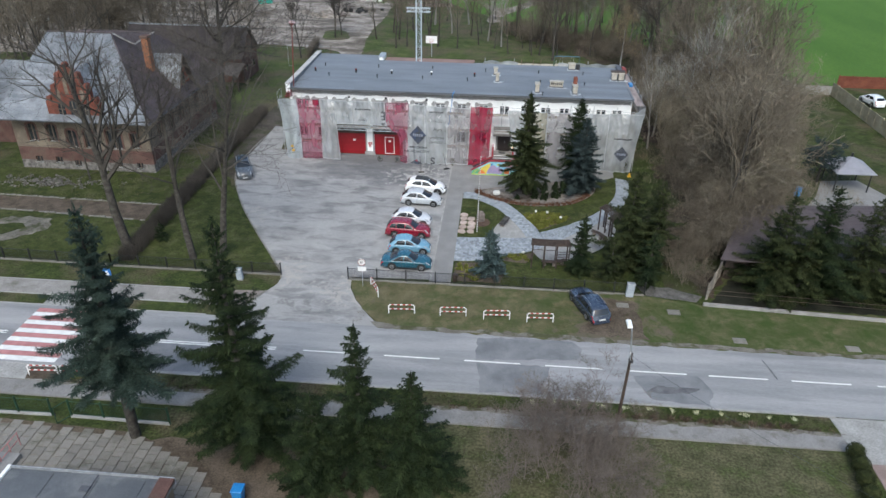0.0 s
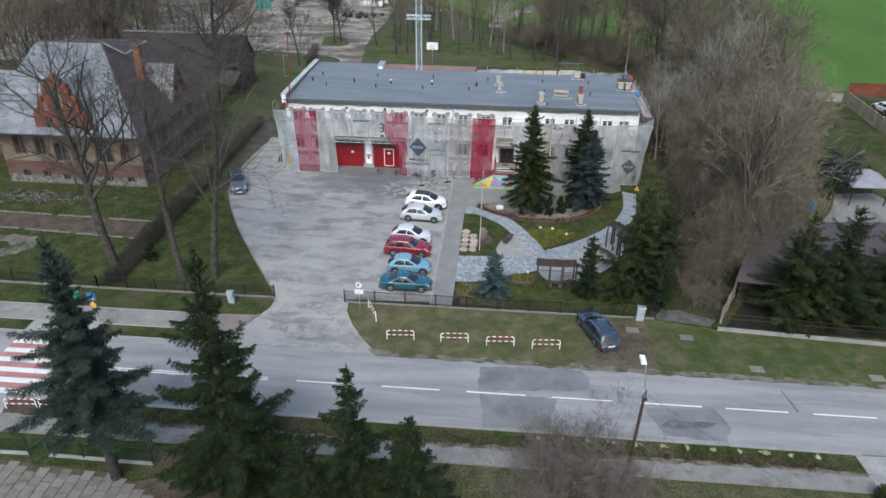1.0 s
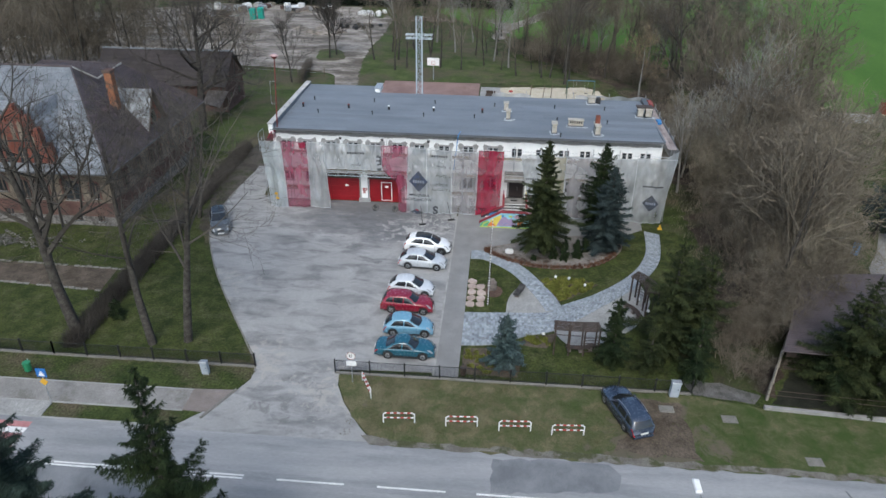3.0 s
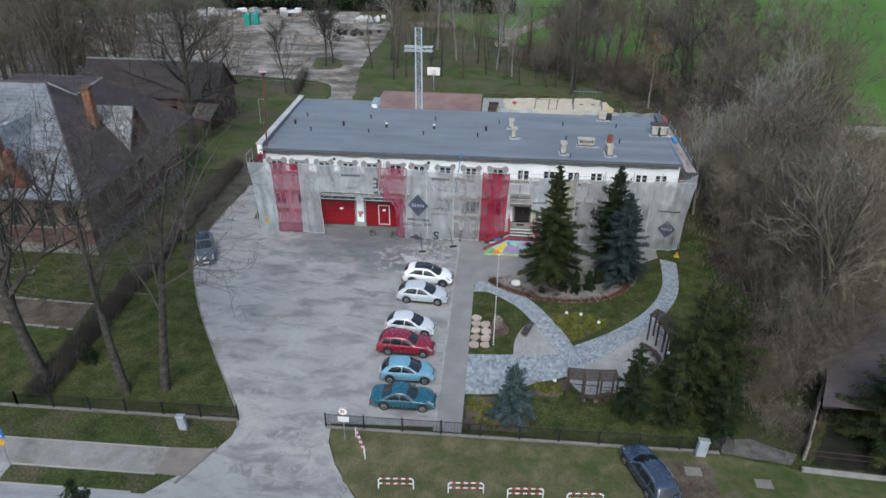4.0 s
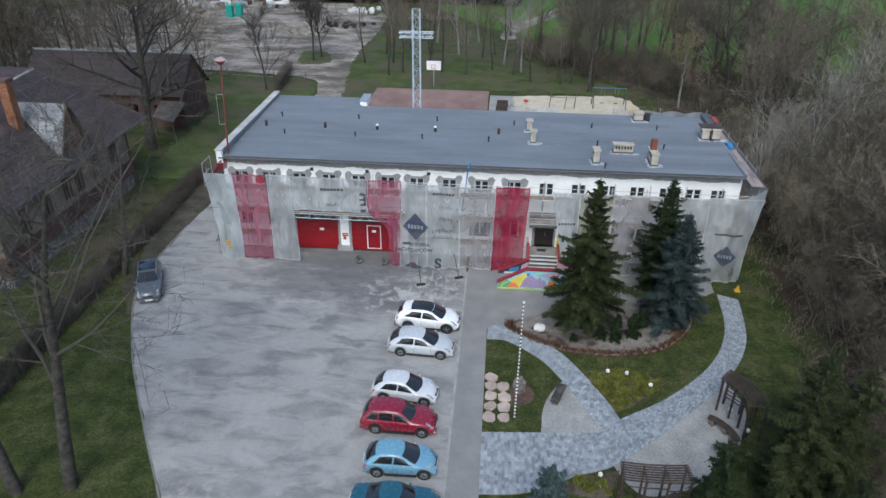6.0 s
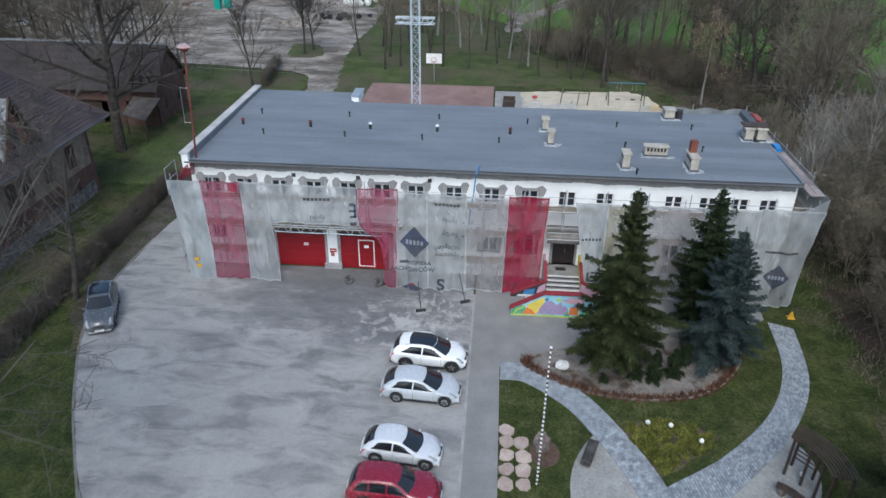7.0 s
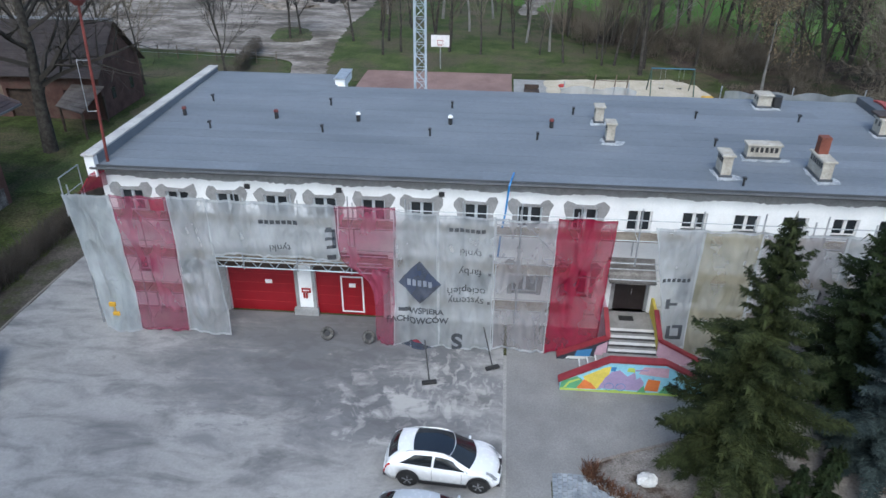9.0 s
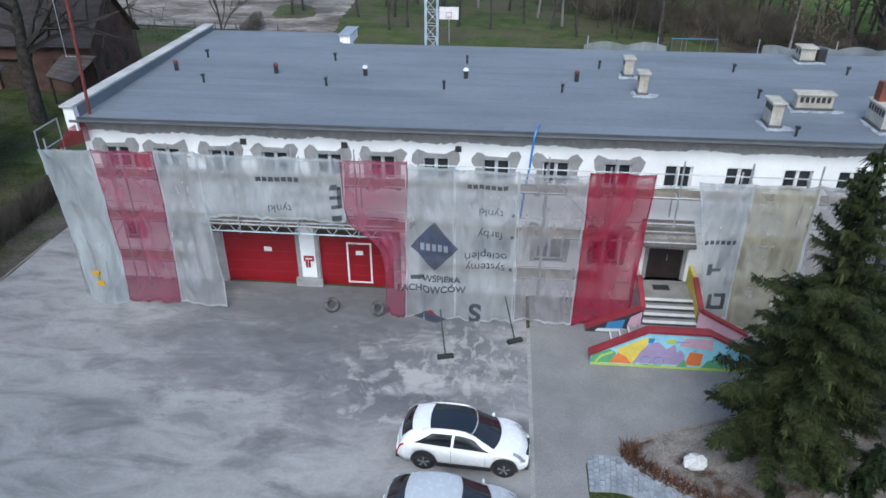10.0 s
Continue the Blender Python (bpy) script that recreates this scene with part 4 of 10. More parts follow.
for x in (-12.26, -7.9, -3.1):
    part("wall_vent", M().box(x - 0.13, 79.93, 7.0, x + 0.13, 80.0, 7.24), black_plastic, station, "square black wall vent")
# roof: strips of felt laid along the building, rising slightly to the back
ZF, ZB, YF, YB = 8.12, 8.36, 79.45, 92.2


def roof_z(y):
    return ZF + (ZB - ZF) * (y - YF) / (YB - YF)


part("roof_deck", M().add([(X0, YF, 8.0), (X1, YF, 8.0), (X1, YB, 8.2), (X0, YB, 8.2), (X0, YF, ZF - 0.01), (X1, YF, ZF - 0.01), (X1, YB, ZB - 0.01), (X0, YB, ZB - 0.01)],
                          [(3, 2, 1, 0), (4, 5, 6, 7), (0, 1, 5, 4), (1, 2, 6, 5), (2, 3, 7, 6), (3, 0, 4, 7)]), felt, station)
part("roof_deck", M().box(X0, YB, 8.2, -10.6, 94.9, ZB), felt, station)
rg = random.Random(8)
n_str = 13
for k in range(n_str):
    ya, yb = YF + (YB - YF) * k / n_str, YF + (YB - YF) * (k + 1) / n_str + 0.1
    cuts = [X0 + 0.35]
    while cuts[-1] < X1 - 3:
        cuts.append(cuts[-1] + rg.uniform(6.5, 10.5))
    cuts[-1] = X1
    for xa, xb in zip(cuts, cuts[1:]):
        za, zb = roof_z(ya) + 0.012, roof_z(yb) + 0.004
        part("felt_strip", M().add([(xa, ya, za - 0.01), (xb, ya, za - 0.01), (xb, yb, zb - 0.01), (xa, yb, zb - 0.01), (xa, ya, za), (xb, ya, za), (xb, yb, zb), (xa, yb, zb)],
                                   [(4, 5, 6, 7), (0, 1, 5, 4), (1, 2, 6, 5), (2, 3, 7, 6), (3, 0, 4, 7)]), felt, station)
part("eaves_sheet", M().box(X0, YF - 0.06, 7.98, X1, YF, 8.17), felt_edge, station, "dark folded eaves sheet")
part("gutter", M().tube((X0, YF - 0.12, 8.02), (X1, YF - 0.12, 8.02), 0.07, 0.07, 8), felt_edge, station)
part("soffit", M().box(X0, YF, 7.94, X1, 80.0, 8.0), grey_plaster, station)
par = part("parapet", M().box(X0 - 0.15, 79.3, 7.6, X0 + 0.3, 95.0, 8.62), plaster, station, "low parapet with stone coping")
for k in range(7):
    y = 79.2 + k * 2.26
    part("coping_stone", M().bevelled(X0 - 0.22, y, 8.62, X0 + 0.38, y + 2.22, 8.72, 0.02), surface("coping_stone", (0.38, 0.37, 0.36), (0.5, 0.49, 0.47), 1.0, 12.0, 0.2, 0.9, 0.2) if k == 0 else bpy.data.materials["coping_stone"], par)
part("parapet_lining", M().box(X0 + 0.3, 79.6, 8.1, X0 + 0.34, 94.9, 8.6), felt, station)
part("back_block", M().bevelled(-10.75, 92.6, 8.2, -10.15, 94.8, 8.72, 0.03), plaster, station, "white block at the step of the roof")
part("back_block_cap", M().box(-10.82, 92.5, 8.72, -10.08, 94.9, 8.77), galv, station)
part("parapet", M().box(X1 - 0.12, 79.4, 8.0, X1 + 0.05, 88, 8.27), felt, station)
part("parapet", M().box(X1 - 0.45, 88, 8.0, X1 + 0.25, 92.2, 8.75), felt_edge, station)


def vent_pipe(x, y, r, h, colour, cap=None):
    z = roof_z(y)
    v = part("vent_pipe", M().tube((x, y, z - 0.05), (x, y, z + h), r, r, 8), colour, station)
    if cap:
        part("cap", M().tube((x, y, z + h), (x, y, z + h + 0.12), r * 1.35, r * 0.9, 8), cap, v)
    else:
        part("cap", M().box(x - r * 1.3, y - r * 2.4, z + h - 0.02, x + r * 1.3, y + r * 1.2, z + h + 0.07), colour, v)


cap_dark = surface("dark_red_vent_cap", (0.10, 0.018, 0.018), (0.16, 0.03, 0.028), 3.0, 20.0, 0.2, 0.6, 0.0)
for x, c in ((-17.7, cap_dark), (-12.6, cap_dark), (-8.13, frame_white), (-3.19, frame_white), (2.13, cap_dark)):
    vent_pipe(x, 86.4, 0.11, 0.38, black_plastic, c)
for x, y in ((-17.0, 88.8), (-15.6, 84.6), (-10.15, 88.8), (-9.66, 84.6), (-4.1, 84.6), (-3.27, 88.95), (1.34, 84.6), (3.43, 88.6), (10.04, 88.6), (10.1, 84.6), (10.2, 80.0), (15.3, 84.3), (15.5, 88.6)):
    vent_pipe(x, y, 0.055, 0.36, black_plastic)


def chimney(x, y, lx, ly, h, holes_along, extra=None):
    z = roof_z(y - ly / 2)
    c = part("chimney", M().box(x - lx / 2, y - ly / 2, z - 0.1, x + lx / 2, y + ly / 2, z + h), chimney_mat, station, "rendered chimney with a row of flue openings")
    part("flashing", M().box(x - lx / 2 - 0.06, y - ly / 2 - 0.06, z - 0.1, x + lx / 2 + 0.06, y + ly / 2 + 0.06, z + 0.14), felt_edge, c)
    part("cap", M().bevelled(x - lx / 2 - 0.08, y - ly / 2 - 0.08, z + h, x + lx / 2 + 0.08, y + ly / 2 + 0.08, z + h + 0.09, 0.03), chimney_mat, c)
    for k in range(holes_along):
        fl = M()
        t = (k + 0.5) / holes_along - 0.5
        if lx > ly:
            cx = x + t * lx * 0.9
            fl.box(cx - 0.07, y - ly / 2 - 0.012, z + h - 0.32, cx + 0.07, y + ly / 2 + 0.012, z + h - 0.08)
        else:
            cy = y + t * ly * 0.9
            fl.box(x - lx / 2 - 0.012, cy - 0.07, z + h - 0.32, x + lx / 2 + 0.012, cy + 0.07, z + h - 0.08)
        part("flue_opening", fl, black_plastic, c)
    sp = M()
    sp.prism(ragged([(x - lx / 2 - 0.25, y - ly / 2 - 0.3), (x + lx / 2 + 0.45, y - ly / 2 - 0.28), (x + lx / 2 + 0.5, y - ly / 2 + 0.1), (x - lx / 2 - 0.2, y + ly / 2)], 0.09, 0.25, int(x * 9)), z - 0.05, z + 0.034)
    part("paint_spill", sp, white_felt, c, "white splashes on the felt")
    return c, z + h


chimney(9.62, 81.25, 0.44, 0.9, 1.0, 4)
chimney(11.95, 83.35, 1.5, 0.5, 0.68, 6)
cb, cz = chimney(13.95, 81.5, 0.48, 1.5, 0.9, 6)
part("brick_flue", M().box(13.73, 81.6, cz, 14.17, 82.05, cz + 0.85), brick, cb, "red brick flue")
chimney(4.95, 84.85, 0.4, 0.6, 0.95, 2)
chimney(4.7, 87.6, 0.44, 0.6, 0.85, 2)
cr, cz = chimney(14.3, 91.1, 0.75, 0.8, 0.7, 2)
part("black_flue", M().tube((15.05, 91.0, 8.2), (15.05, 91.0, 9.0), 0.28, 0.28, 10), black_plastic, cr)
chimney(19.1, 87.1, 0.58, 0.8, 0.85, 2)
c2, cz = chimney(19.95, 87.1, 0.62, 0.8, 0.85, 2)
part("cover_board", M().box(18.7, 86.9, cz + 0.1, 20.4, 87.9, cz + 0.2), dark_wood, c2)
part("red_tarp", M().prism(ragged([(20.55, 89.2), (20.85, 89.2), (20.95, 91.3), (20.5, 91.3)], 0.08, 0.3, 5), 8.3, 8.85), surface("faded_red_sheet", (0.22, 0.05, 0.05), (0.34, 0.10, 0.09), 2.0, 14.0, 0.3, 0.85, 0.3), station, "faded red sheet folded over the parapet")
# siren mast at the front corner of the roof
dull_red = surface("faded_red_paint", (0.13, 0.028, 0.024), (0.22, 0.05, 0.04), 2.0, 20.0, 0.3, 0.7, 0.1)
siren = thing("siren_mast", (-18.7, 79.9, 8.15), "red tubular mast with a siren on top", "siren mast")
part("mast", M().tube((-18.75, 79.9, 8.12), (-18.2, 79.6, 15.2), 0.07, 0.055, 8), dull_red, siren)
part("siren_head", M().tube((-18.2, 79.6, 15.2), (-18.19, 79.6, 15.5), 0.16, 0.42, 12), dull_red, siren, "faded red siren head")
part("siren_cap", M().tube((-18.19, 79.6, 15.5), (-18.18, 79.6, 15.68), 0.46, 0.2, 12), paint("siren_cap_paint", (0.42, 0.27, 0.25)), siren, "pale faded red cap")
part("ladder_bracket", M().pipe([(-18.4, 79.7, 12.9), (-18.95, 79.7, 12.9), (-19.0, 79.7, 10.6), (-18.55, 79.8, 10.6)], 0.016), galv, siren)
hose = thing("blue_hose", (-0.1, 79.3, 8.2), "blue plastic hose hanging over the eaves", "hose")
part("hose", M().pipe([(0.15, 80.2, 8.22), (0.05, 79.4, 8.3), (-0.05, 79.2, 8.0), (-0.15, 79.1, 6.8), (-0.32, 79.05, 5.6), (-0.4, 79.0, 4.5)], 0.045, 6), surface("blue_plastic", (0.02, 0.16, 0.42), (0.03, 0.22, 0.52), 3.0, 20.0, 0.1, 0.4, 0.0), hose)

# ---- entrance steps with painted parapets ----
stair = thing("entrance_stairs", (5.9, 77.5, 0), "concrete entrance stairs with brightly painted parapets", "stairs")
conc = surface("stair_concrete", (0.22, 0.215, 0.205), (0.31, 0.30, 0.29), 1.0, 18.0, 0.2, 0.9, 0.2)
cap_red = surface("dark_red_coping", (0.20, 0.02, 0.03), (0.27, 0.035, 0.045), 2.0, 18.0, 0.15, 0.6, 0.05)
for nm, col in (("mural_sky", (0.30, 0.62, 0.75)), ("mural_yellow", (0.72, 0.58, 0.10)), ("mural_purple", (0.36, 0.28, 0.45)), ("mural_orange", (0.70, 0.20, 0.05)), ("mural_green", (0.12, 0.36, 0.18)), ("mural_lime", (0.45, 0.58, 0.12)), ("mural_blue", (0.06, 0.22, 0.45)), ("mural_pink", (0.55, 0.35, 0.42)), ("mural_white", (0.68, 0.68, 0.66)), ("mural_dark", (0.03, 0.035, 0.05))):
    surface(nm, tuple(c * 0.85 for c in col), col, 2.0, 14.0, 0.12, 0.7, 0.05)
MU = lambda s: bpy.data.materials["mural_" + s]
part("landing", M().box(4.7, 75.45, 0, 7.2, 77.4, 0.56), conc, stair)
part("platform", M().box(4.9, 78.7, 0, 7.15, 80.4, 1.2), conc, stair)
part("doormat", M().box(5.6, 79.2, 1.2, 6.3, 79.6, 1.215), rubber, stair)
dark_riser = surface("dark_riser", (0.045, 0.044, 0.045), (0.09, 0.088, 0.088), 2.0, 16.0, 0.25, 0.9, 0.2)
for k in range(4):
    st = part("step", M().box(4.9, 77.4 + k * 0.33, 0, 7.15, 78.72, 0.72 + k * 0.16 - 0.001 * k), conc, stair)
    part("nosing", M().box(4.92, 77.385 + k * 0.33, 0.72 + k * 0.16 - 0.04, 7.13, 77.54 + k * 0.33, 0.725 + k * 0.16), MU("white"), st, "white-painted step edge")
    part("riser", M().box(4.92, 77.39 + k * 0.33, 0.565 + k * 0.16, 7.13, 77.4 + k * 0.33, 0.68 + k * 0.16), dark_riser, st, "dark riser below the white step edge")
for s, xa in ((-1, 4.7), (1, 7.2)):
    for k in range(3):
        x0 = xa + s * 0.36 * k
        part("step", M().box(min(x0, x0 + s * 0.38), 75.45, 0, max(x0, x0 + s * 0.38), 77.4, 0.42 - 0.14 * k), conc, stair)
        part("nosing", M().box(min(x0 + s * 0.32, x0 + s * 0.385), 75.47, 0.40 - 0.14 * k, max(x0 + s * 0.32, x0 + s * 0.385), 77.38, 0.425 - 0.14 * k), MU("white"), stair, "white-painted step edge")
prof = [(2.6, 0.0), (9.3, 0.0), (9.3, 0.55), (7.0, 1.75), (4.65, 1.75), (2.6, 0.55)]
front = part("front_parapet", M().slab_xz(prof, 75.2, 75.45), MU("sky"), stair, "low front wall with a child-like bright mural")
for a, b in (((2.5, 0.52), (4.65, 1.75)), ((4.65, 1.75), (7.0, 1.75)), ((7.0, 1.75), (9.4, 0.52))):
    part("coping", M().slab_xz([(a[0], a[1]), (b[0], b[1]), (b[0], b[1] + 0.1), (a[0], a[1] + 0.1)], 75.12, 75.53), cap_red, front)
mural = (("lime", [(2.6, 0.004), (9.3, 0.004), (9.3, 0.13), (7.4, 0.17), (6.2, 0.12), (5.0, 0.16), (3.9, 0.11), (2.6, 0.14)]),
         ("green", [(2.6, 0.13), (3.6, 0.15), (3.55, 0.5), (3.3, 0.62), (2.65, 0.40)]), ("lime", [(2.75, 0.15), (2.85, 0.15), (3.0, 0.33), (3.45, 0.5), (3.4, 0.55), (2.95, 0.40)]),
         ("yellow", [(3.55, 0.62), (4.0, 0.16), (4.35, 0.18), (4.65, 0.72), (4.72, 1.08), (4.45, 1.02)]), ("orange", [(3.32, 0.14), (4.2, 0.15), (3.95, 0.38), (3.62, 0.52)]),
         ("pink", [(5.9, 0.85), (7.2, 0.75), (7.15, 1.12), (6.1, 1.12)]), ("purple", [(4.25, 0.2), (6.15, 0.19), (6.2, 0.52), (6.0, 0.72), (5.85, 0.62), (5.75, 0.9), (5.45, 0.72), (5.1, 0.95), (4.75, 0.86), (4.5, 0.62)]),
         ("blue", [(4.72, 0.9), (4.9, 0.9), (4.95, 1.06), (4.7, 1.06)]), ("lime", [(5.4, 0.92), (5.75, 0.9), (5.7, 1.06), (5.45, 1.06)]), ("purple", [(5.75, 0.95), (6.3, 0.98), (6.3, 1.03), (5.75, 1.0)]),
         ("orange", [(6.25, 0.22), (6.85, 0.2), (6.88, 0.62), (6.35, 0.66)]), ("green", [(5.95, 0.13), (6.35, 0.13), (6.2, 0.42)]), ("green", [(6.9, 0.15), (7.8, 0.15), (7.5, 0.45), (7.1, 0.4)]))
for kk, (col, pts) in enumerate(mural):
    part("painted_shape", M().slab_xz([(x, z * 1.4) for x, z in pts], 75.196 - 0.002 * kk, 75.199), MU(col), front)
for x, z, r in ((4.72, 0.3, 0.2), (5.22, 0.3, 0.2), (6.55, 0.72, 0.04), (4.3, 0.2, 0.04)):
    part("painted_ring", M().pipe([(x + r * math.cos(a / 2.5), 75.163, z * 1.4 + r * math.sin(a / 2.5)) for a in range(17)], 0.012, 4), MU("blue"), front)
for s, x0, x1 in ((-1, 2.6, 4.9), (1, 7.15, 9.3)):
    a, b = (x0, x1) if s < 0 else (x1, x0)
    sp = part("side_parapet", M().slab_xz([(a, 0), (b, 0), (b, 1.35), (a, 0.2)], 77.42, 77.62), MU("pink") if s > 0 else MU("dark"), stair)
    part("coping", M().slab_xz([(a, 0.2), (b, 1.35), (b, 1.45), (a, 0.3)], 77.36, 77.68), cap_red, sp)
    if s < 0:
        for kk, (col, pts) in enumerate((("blue", [(3.4, 0.2), (4.1, 0.25), (4.2, 0.75), (3.5, 0.6)]), ("white", [(3.0, 0.1), (4.5, 0.1), (4.4, 0.3), (3.1, 0.25)]), ("pink", [(4.3, 0.4), (4.85, 0.4), (4.85, 1.2), (4.4, 0.9)]))):
            part("painted_shape", M().slab_xz(pts, 77.416 - 0.003 * kk, 77.419), MU(col), sp)
for x, col in ((4.78, "pink"), (7.15, "yellow")):
    rail = M().add([(x, 77.5, 0), (x, 80.0, 0), (x, 80.0, 2.05), (x, 79.0, 1.95), (x, 77.5, 1.35), (x + 0.14, 77.5, 0), (x + 0.14, 80.0, 0), (x + 0.14, 80.0, 2.05), (x + 0.14, 79.0, 1.95), (x + 0.14, 77.5, 1.35)],
                   [(4, 3, 2, 1, 0), (5, 6, 7, 8, 9), (0, 5, 9, 4), (4, 9, 8, 3), (3, 8, 7, 2), (2, 7, 6, 1)])
    rp = part("flank_parapet", rail, MU(col), stair)
    part("coping", M().add([(x - 0.04, 77.45, 1.35), (x + 0.18, 77.45, 1.35), (x + 0.18, 79.0, 1.96), (x - 0.04, 79.0, 1.96), (x - 0.04, 77.45, 1.44), (x + 0.18, 77.45, 1.44), (x + 0.18, 79.0, 2.05), (x - 0.04, 79.0, 2.05)],
                           [(3, 2, 1, 0), (4, 5, 6, 7), (0, 1, 5, 4), (1, 2, 6, 5), (2, 3, 7, 6), (3, 0, 4, 7)]), cap_red, rp)
for x0, x1 in ((5.15, 5.36), (6.86, 7.0)):
    part("door_jamb", M().box(x0, 80.12, 1.2, x1, 80.24, 3.32), grey_plaster, station, "grey unplastered jamb")
ed = part("entrance_door", M().box(5.15, 80.25, 1.2, 7.0, 80.32, 3.32), dark_door, station, "dark double entrance door")
part("door_leaf_gap", M().box(6.06, 80.24, 1.25, 6.09, 80.25, 3.05), black_plastic, ed)
part("door_handle", M().tube((6.2, 80.2, 2.1), (6.2, 80.2, 2.4), 0.015, 0.015, 6), galv, ed)
canopy_sheet = surface("old_canopy", (0.17, 0.16, 0.15), (0.30, 0.285, 0.27), 1.0, 14.0, 0.35, 0.9, 0.3, per_object=0.5)
cn = part("canopy", M().slab_xz([(4.85, 3.4), (6.95, 3.4), (6.95, 3.48), (4.85, 3.48)], 78.95, 80.0), canopy_sheet, station, "small weathered canopy over the entrance")
for k in range(7):
    yk, zk = 78.9 + 0.155 * k, 3.5 + 0.105 * k
    part("canopy_board", M().add([(4.82, yk, zk - 0.02), (6.98, yk, zk - 0.02), (6.98, yk + 0.15, zk + 0.06), (4.82, yk + 0.15, zk + 0.06), (4.82, yk, zk + 0.03), (6.98, yk, zk + 0.03), (6.98, yk + 0.15, zk + 0.11), (4.82, yk + 0.15, zk + 0.11)],
                                 [(3, 2, 1, 0), (4, 5, 6, 7), (0, 1, 5, 4), (1, 2, 6, 5), (2, 3, 7, 6), (3, 0, 4, 7)]), canopy_sheet, cn)

# ---- scaffold and nets ----
scaffold = thing("scaffold", (0, 78.8, 0), "steel tube scaffold with wooden decks along the front", "scaffold")
xs_post = [-20.0 + 2.57 * k for k in range(17)]
for x in xs_post:
    over_door = -14 < x < -6.2
    over_entrance = 4.8 < x < 6.3
    for y in (78.3, 79.25):
        z0 = 3.6 if over_door else 4.75 if over_entrance else 0.0
        part("upright", M().tube((x, y, z0), (x, y, 7.25 + (0.35 if y < 79 else -0.4)), 0.035, 0.035, 6), galv, scaffold)
for z in (2.0, 4.0, 6.0):
    for xa, xb in zip(xs_post, xs_post[1:]):
        mid = (xa + xb) / 2
        if z == 2.0 and (-14.5 < mid < -5.8):
            continue
        if z <= 4.0 and xb > 4.7 and xa < 7.2:
            continue
        part("deck", M().box(xa + 0.03, 78.36, z - 0.06, xb - 0.03, 79.2, z), plank, scaffold)
    for y in (78.3, 79.25):
        for xa, xb in (((xs_post[0], -14.9), (-5.6, 4.6), (7.3, xs_post[-1])) if z == 2.0 else ((xs_post[0], xs_post[-1]),)):
            part("ledger", M().tube((xa, y, z + 0.04), (xb, y, z + 0.04), 0.027, 0.027, 5), galv, scaffold)
for z in (4.9, 6.55, 7.05):
    part("guard_rail", M().tube((xs_post[0], 78.3, z), (xs_post[-1], 78.3, z), 0.024, 0.024, 5), galv, scaffold)
for k in (0, 1, 6, 8, 11, 12, 14):
    part("brace", M().tube((xs_post[k], 78.27, 0.3 if k not in (3, 4) else 4), (xs_post[k + 1], 78.27, 3.9), 0.022, 0.022, 5).tube((xs_post[k + 1], 78.27, 4.1), (xs_post[k], 78.27, 6.9), 0.022, 0.022, 5), galv, scaffold)
for y in (78.42, 79.1):
    tr = M()
    tr.tube((-14.2, y, 4.14), (-5.7, y, 4.14), 0.03, 0.03, 6).tube((-14.2, y, 3.62), (-5.7, y, 3.62), 0.03, 0.03, 6)
    k = -14.2
    while k < -5.9:
        tr.tube((k, y, 3.62), (k + 0.42, y, 4.14), 0.018, 0.018, 5).tube((k + 0.42, y, 4.14), (k + 0.84, y, 3.62), 0.018, 0.018, 5)
        k += 0.84
    part("lattice_girder", tr, mast_steel, scaffold, "pale lattice girder spanning the garage doors")
# guard frame on the open end of the scaffold
part("end_frame", M().pipe([(-20.3, 78.3, 6.0), (-20.3, 78.3, 7.9), (-20.3, 79.9, 7.9), (-20.3, 79.9, 6.0)], 0.03).tube((-20.3, 78.3, 7.0), (-20.3, 79.9, 7.0), 0.024, 0.024, 5), galv, scaffold)
part("end_sheet", M().add([(-19.6, 78.4, 7.1), (-18.95, 79.8, 7.0), (-18.9, 79.7, 8.0), (-19.3, 79.0, 7.8)], [(0, 1, 2, 3)]), net_red, scaffold, "loose red net at the end")


def net_y(x, z):
    """How far forward the hanging sheets billow and fold."""
    down = min(1.0, max(0.0, (7.2 - z) / 7.2))
    bow = math.sin(math.pi * min(1.0, max(0.0, (z - 0.3) / 6.7)))
    k = 0.10 * math.sin(2.44 * x) * bow
    k -= (0.05 + 0.12 * down) * abs(math.sin(2.1 * x + 2.6 * noise.noise((x * 0.8, z * 0.22, 3.0)))) ** 0.5
    k += 0.012 * math.sin(9.0 * x + 5.0 * noise.noise((x, z * 0.18, 9.0))) * (0.4 + 0.6 * down)
    k += 0.10 * noise.noise((x * 1.3, z * 0.55, 1.7)) + 0.06 * noise.noise((x * 2.6 + z * 0.6, z * 1.1, 5.1)) + 0.02 * noise.noise((x * 5.0 - z * 1.4, z * 2.6, 2.2))
    if z < 2.4:
        k -= 0.34 * (2.4 - z) / 2.4 * (0.6 + noise.noise((x * 1.1, 0.3, 2.0)))
    return 78.12 + k


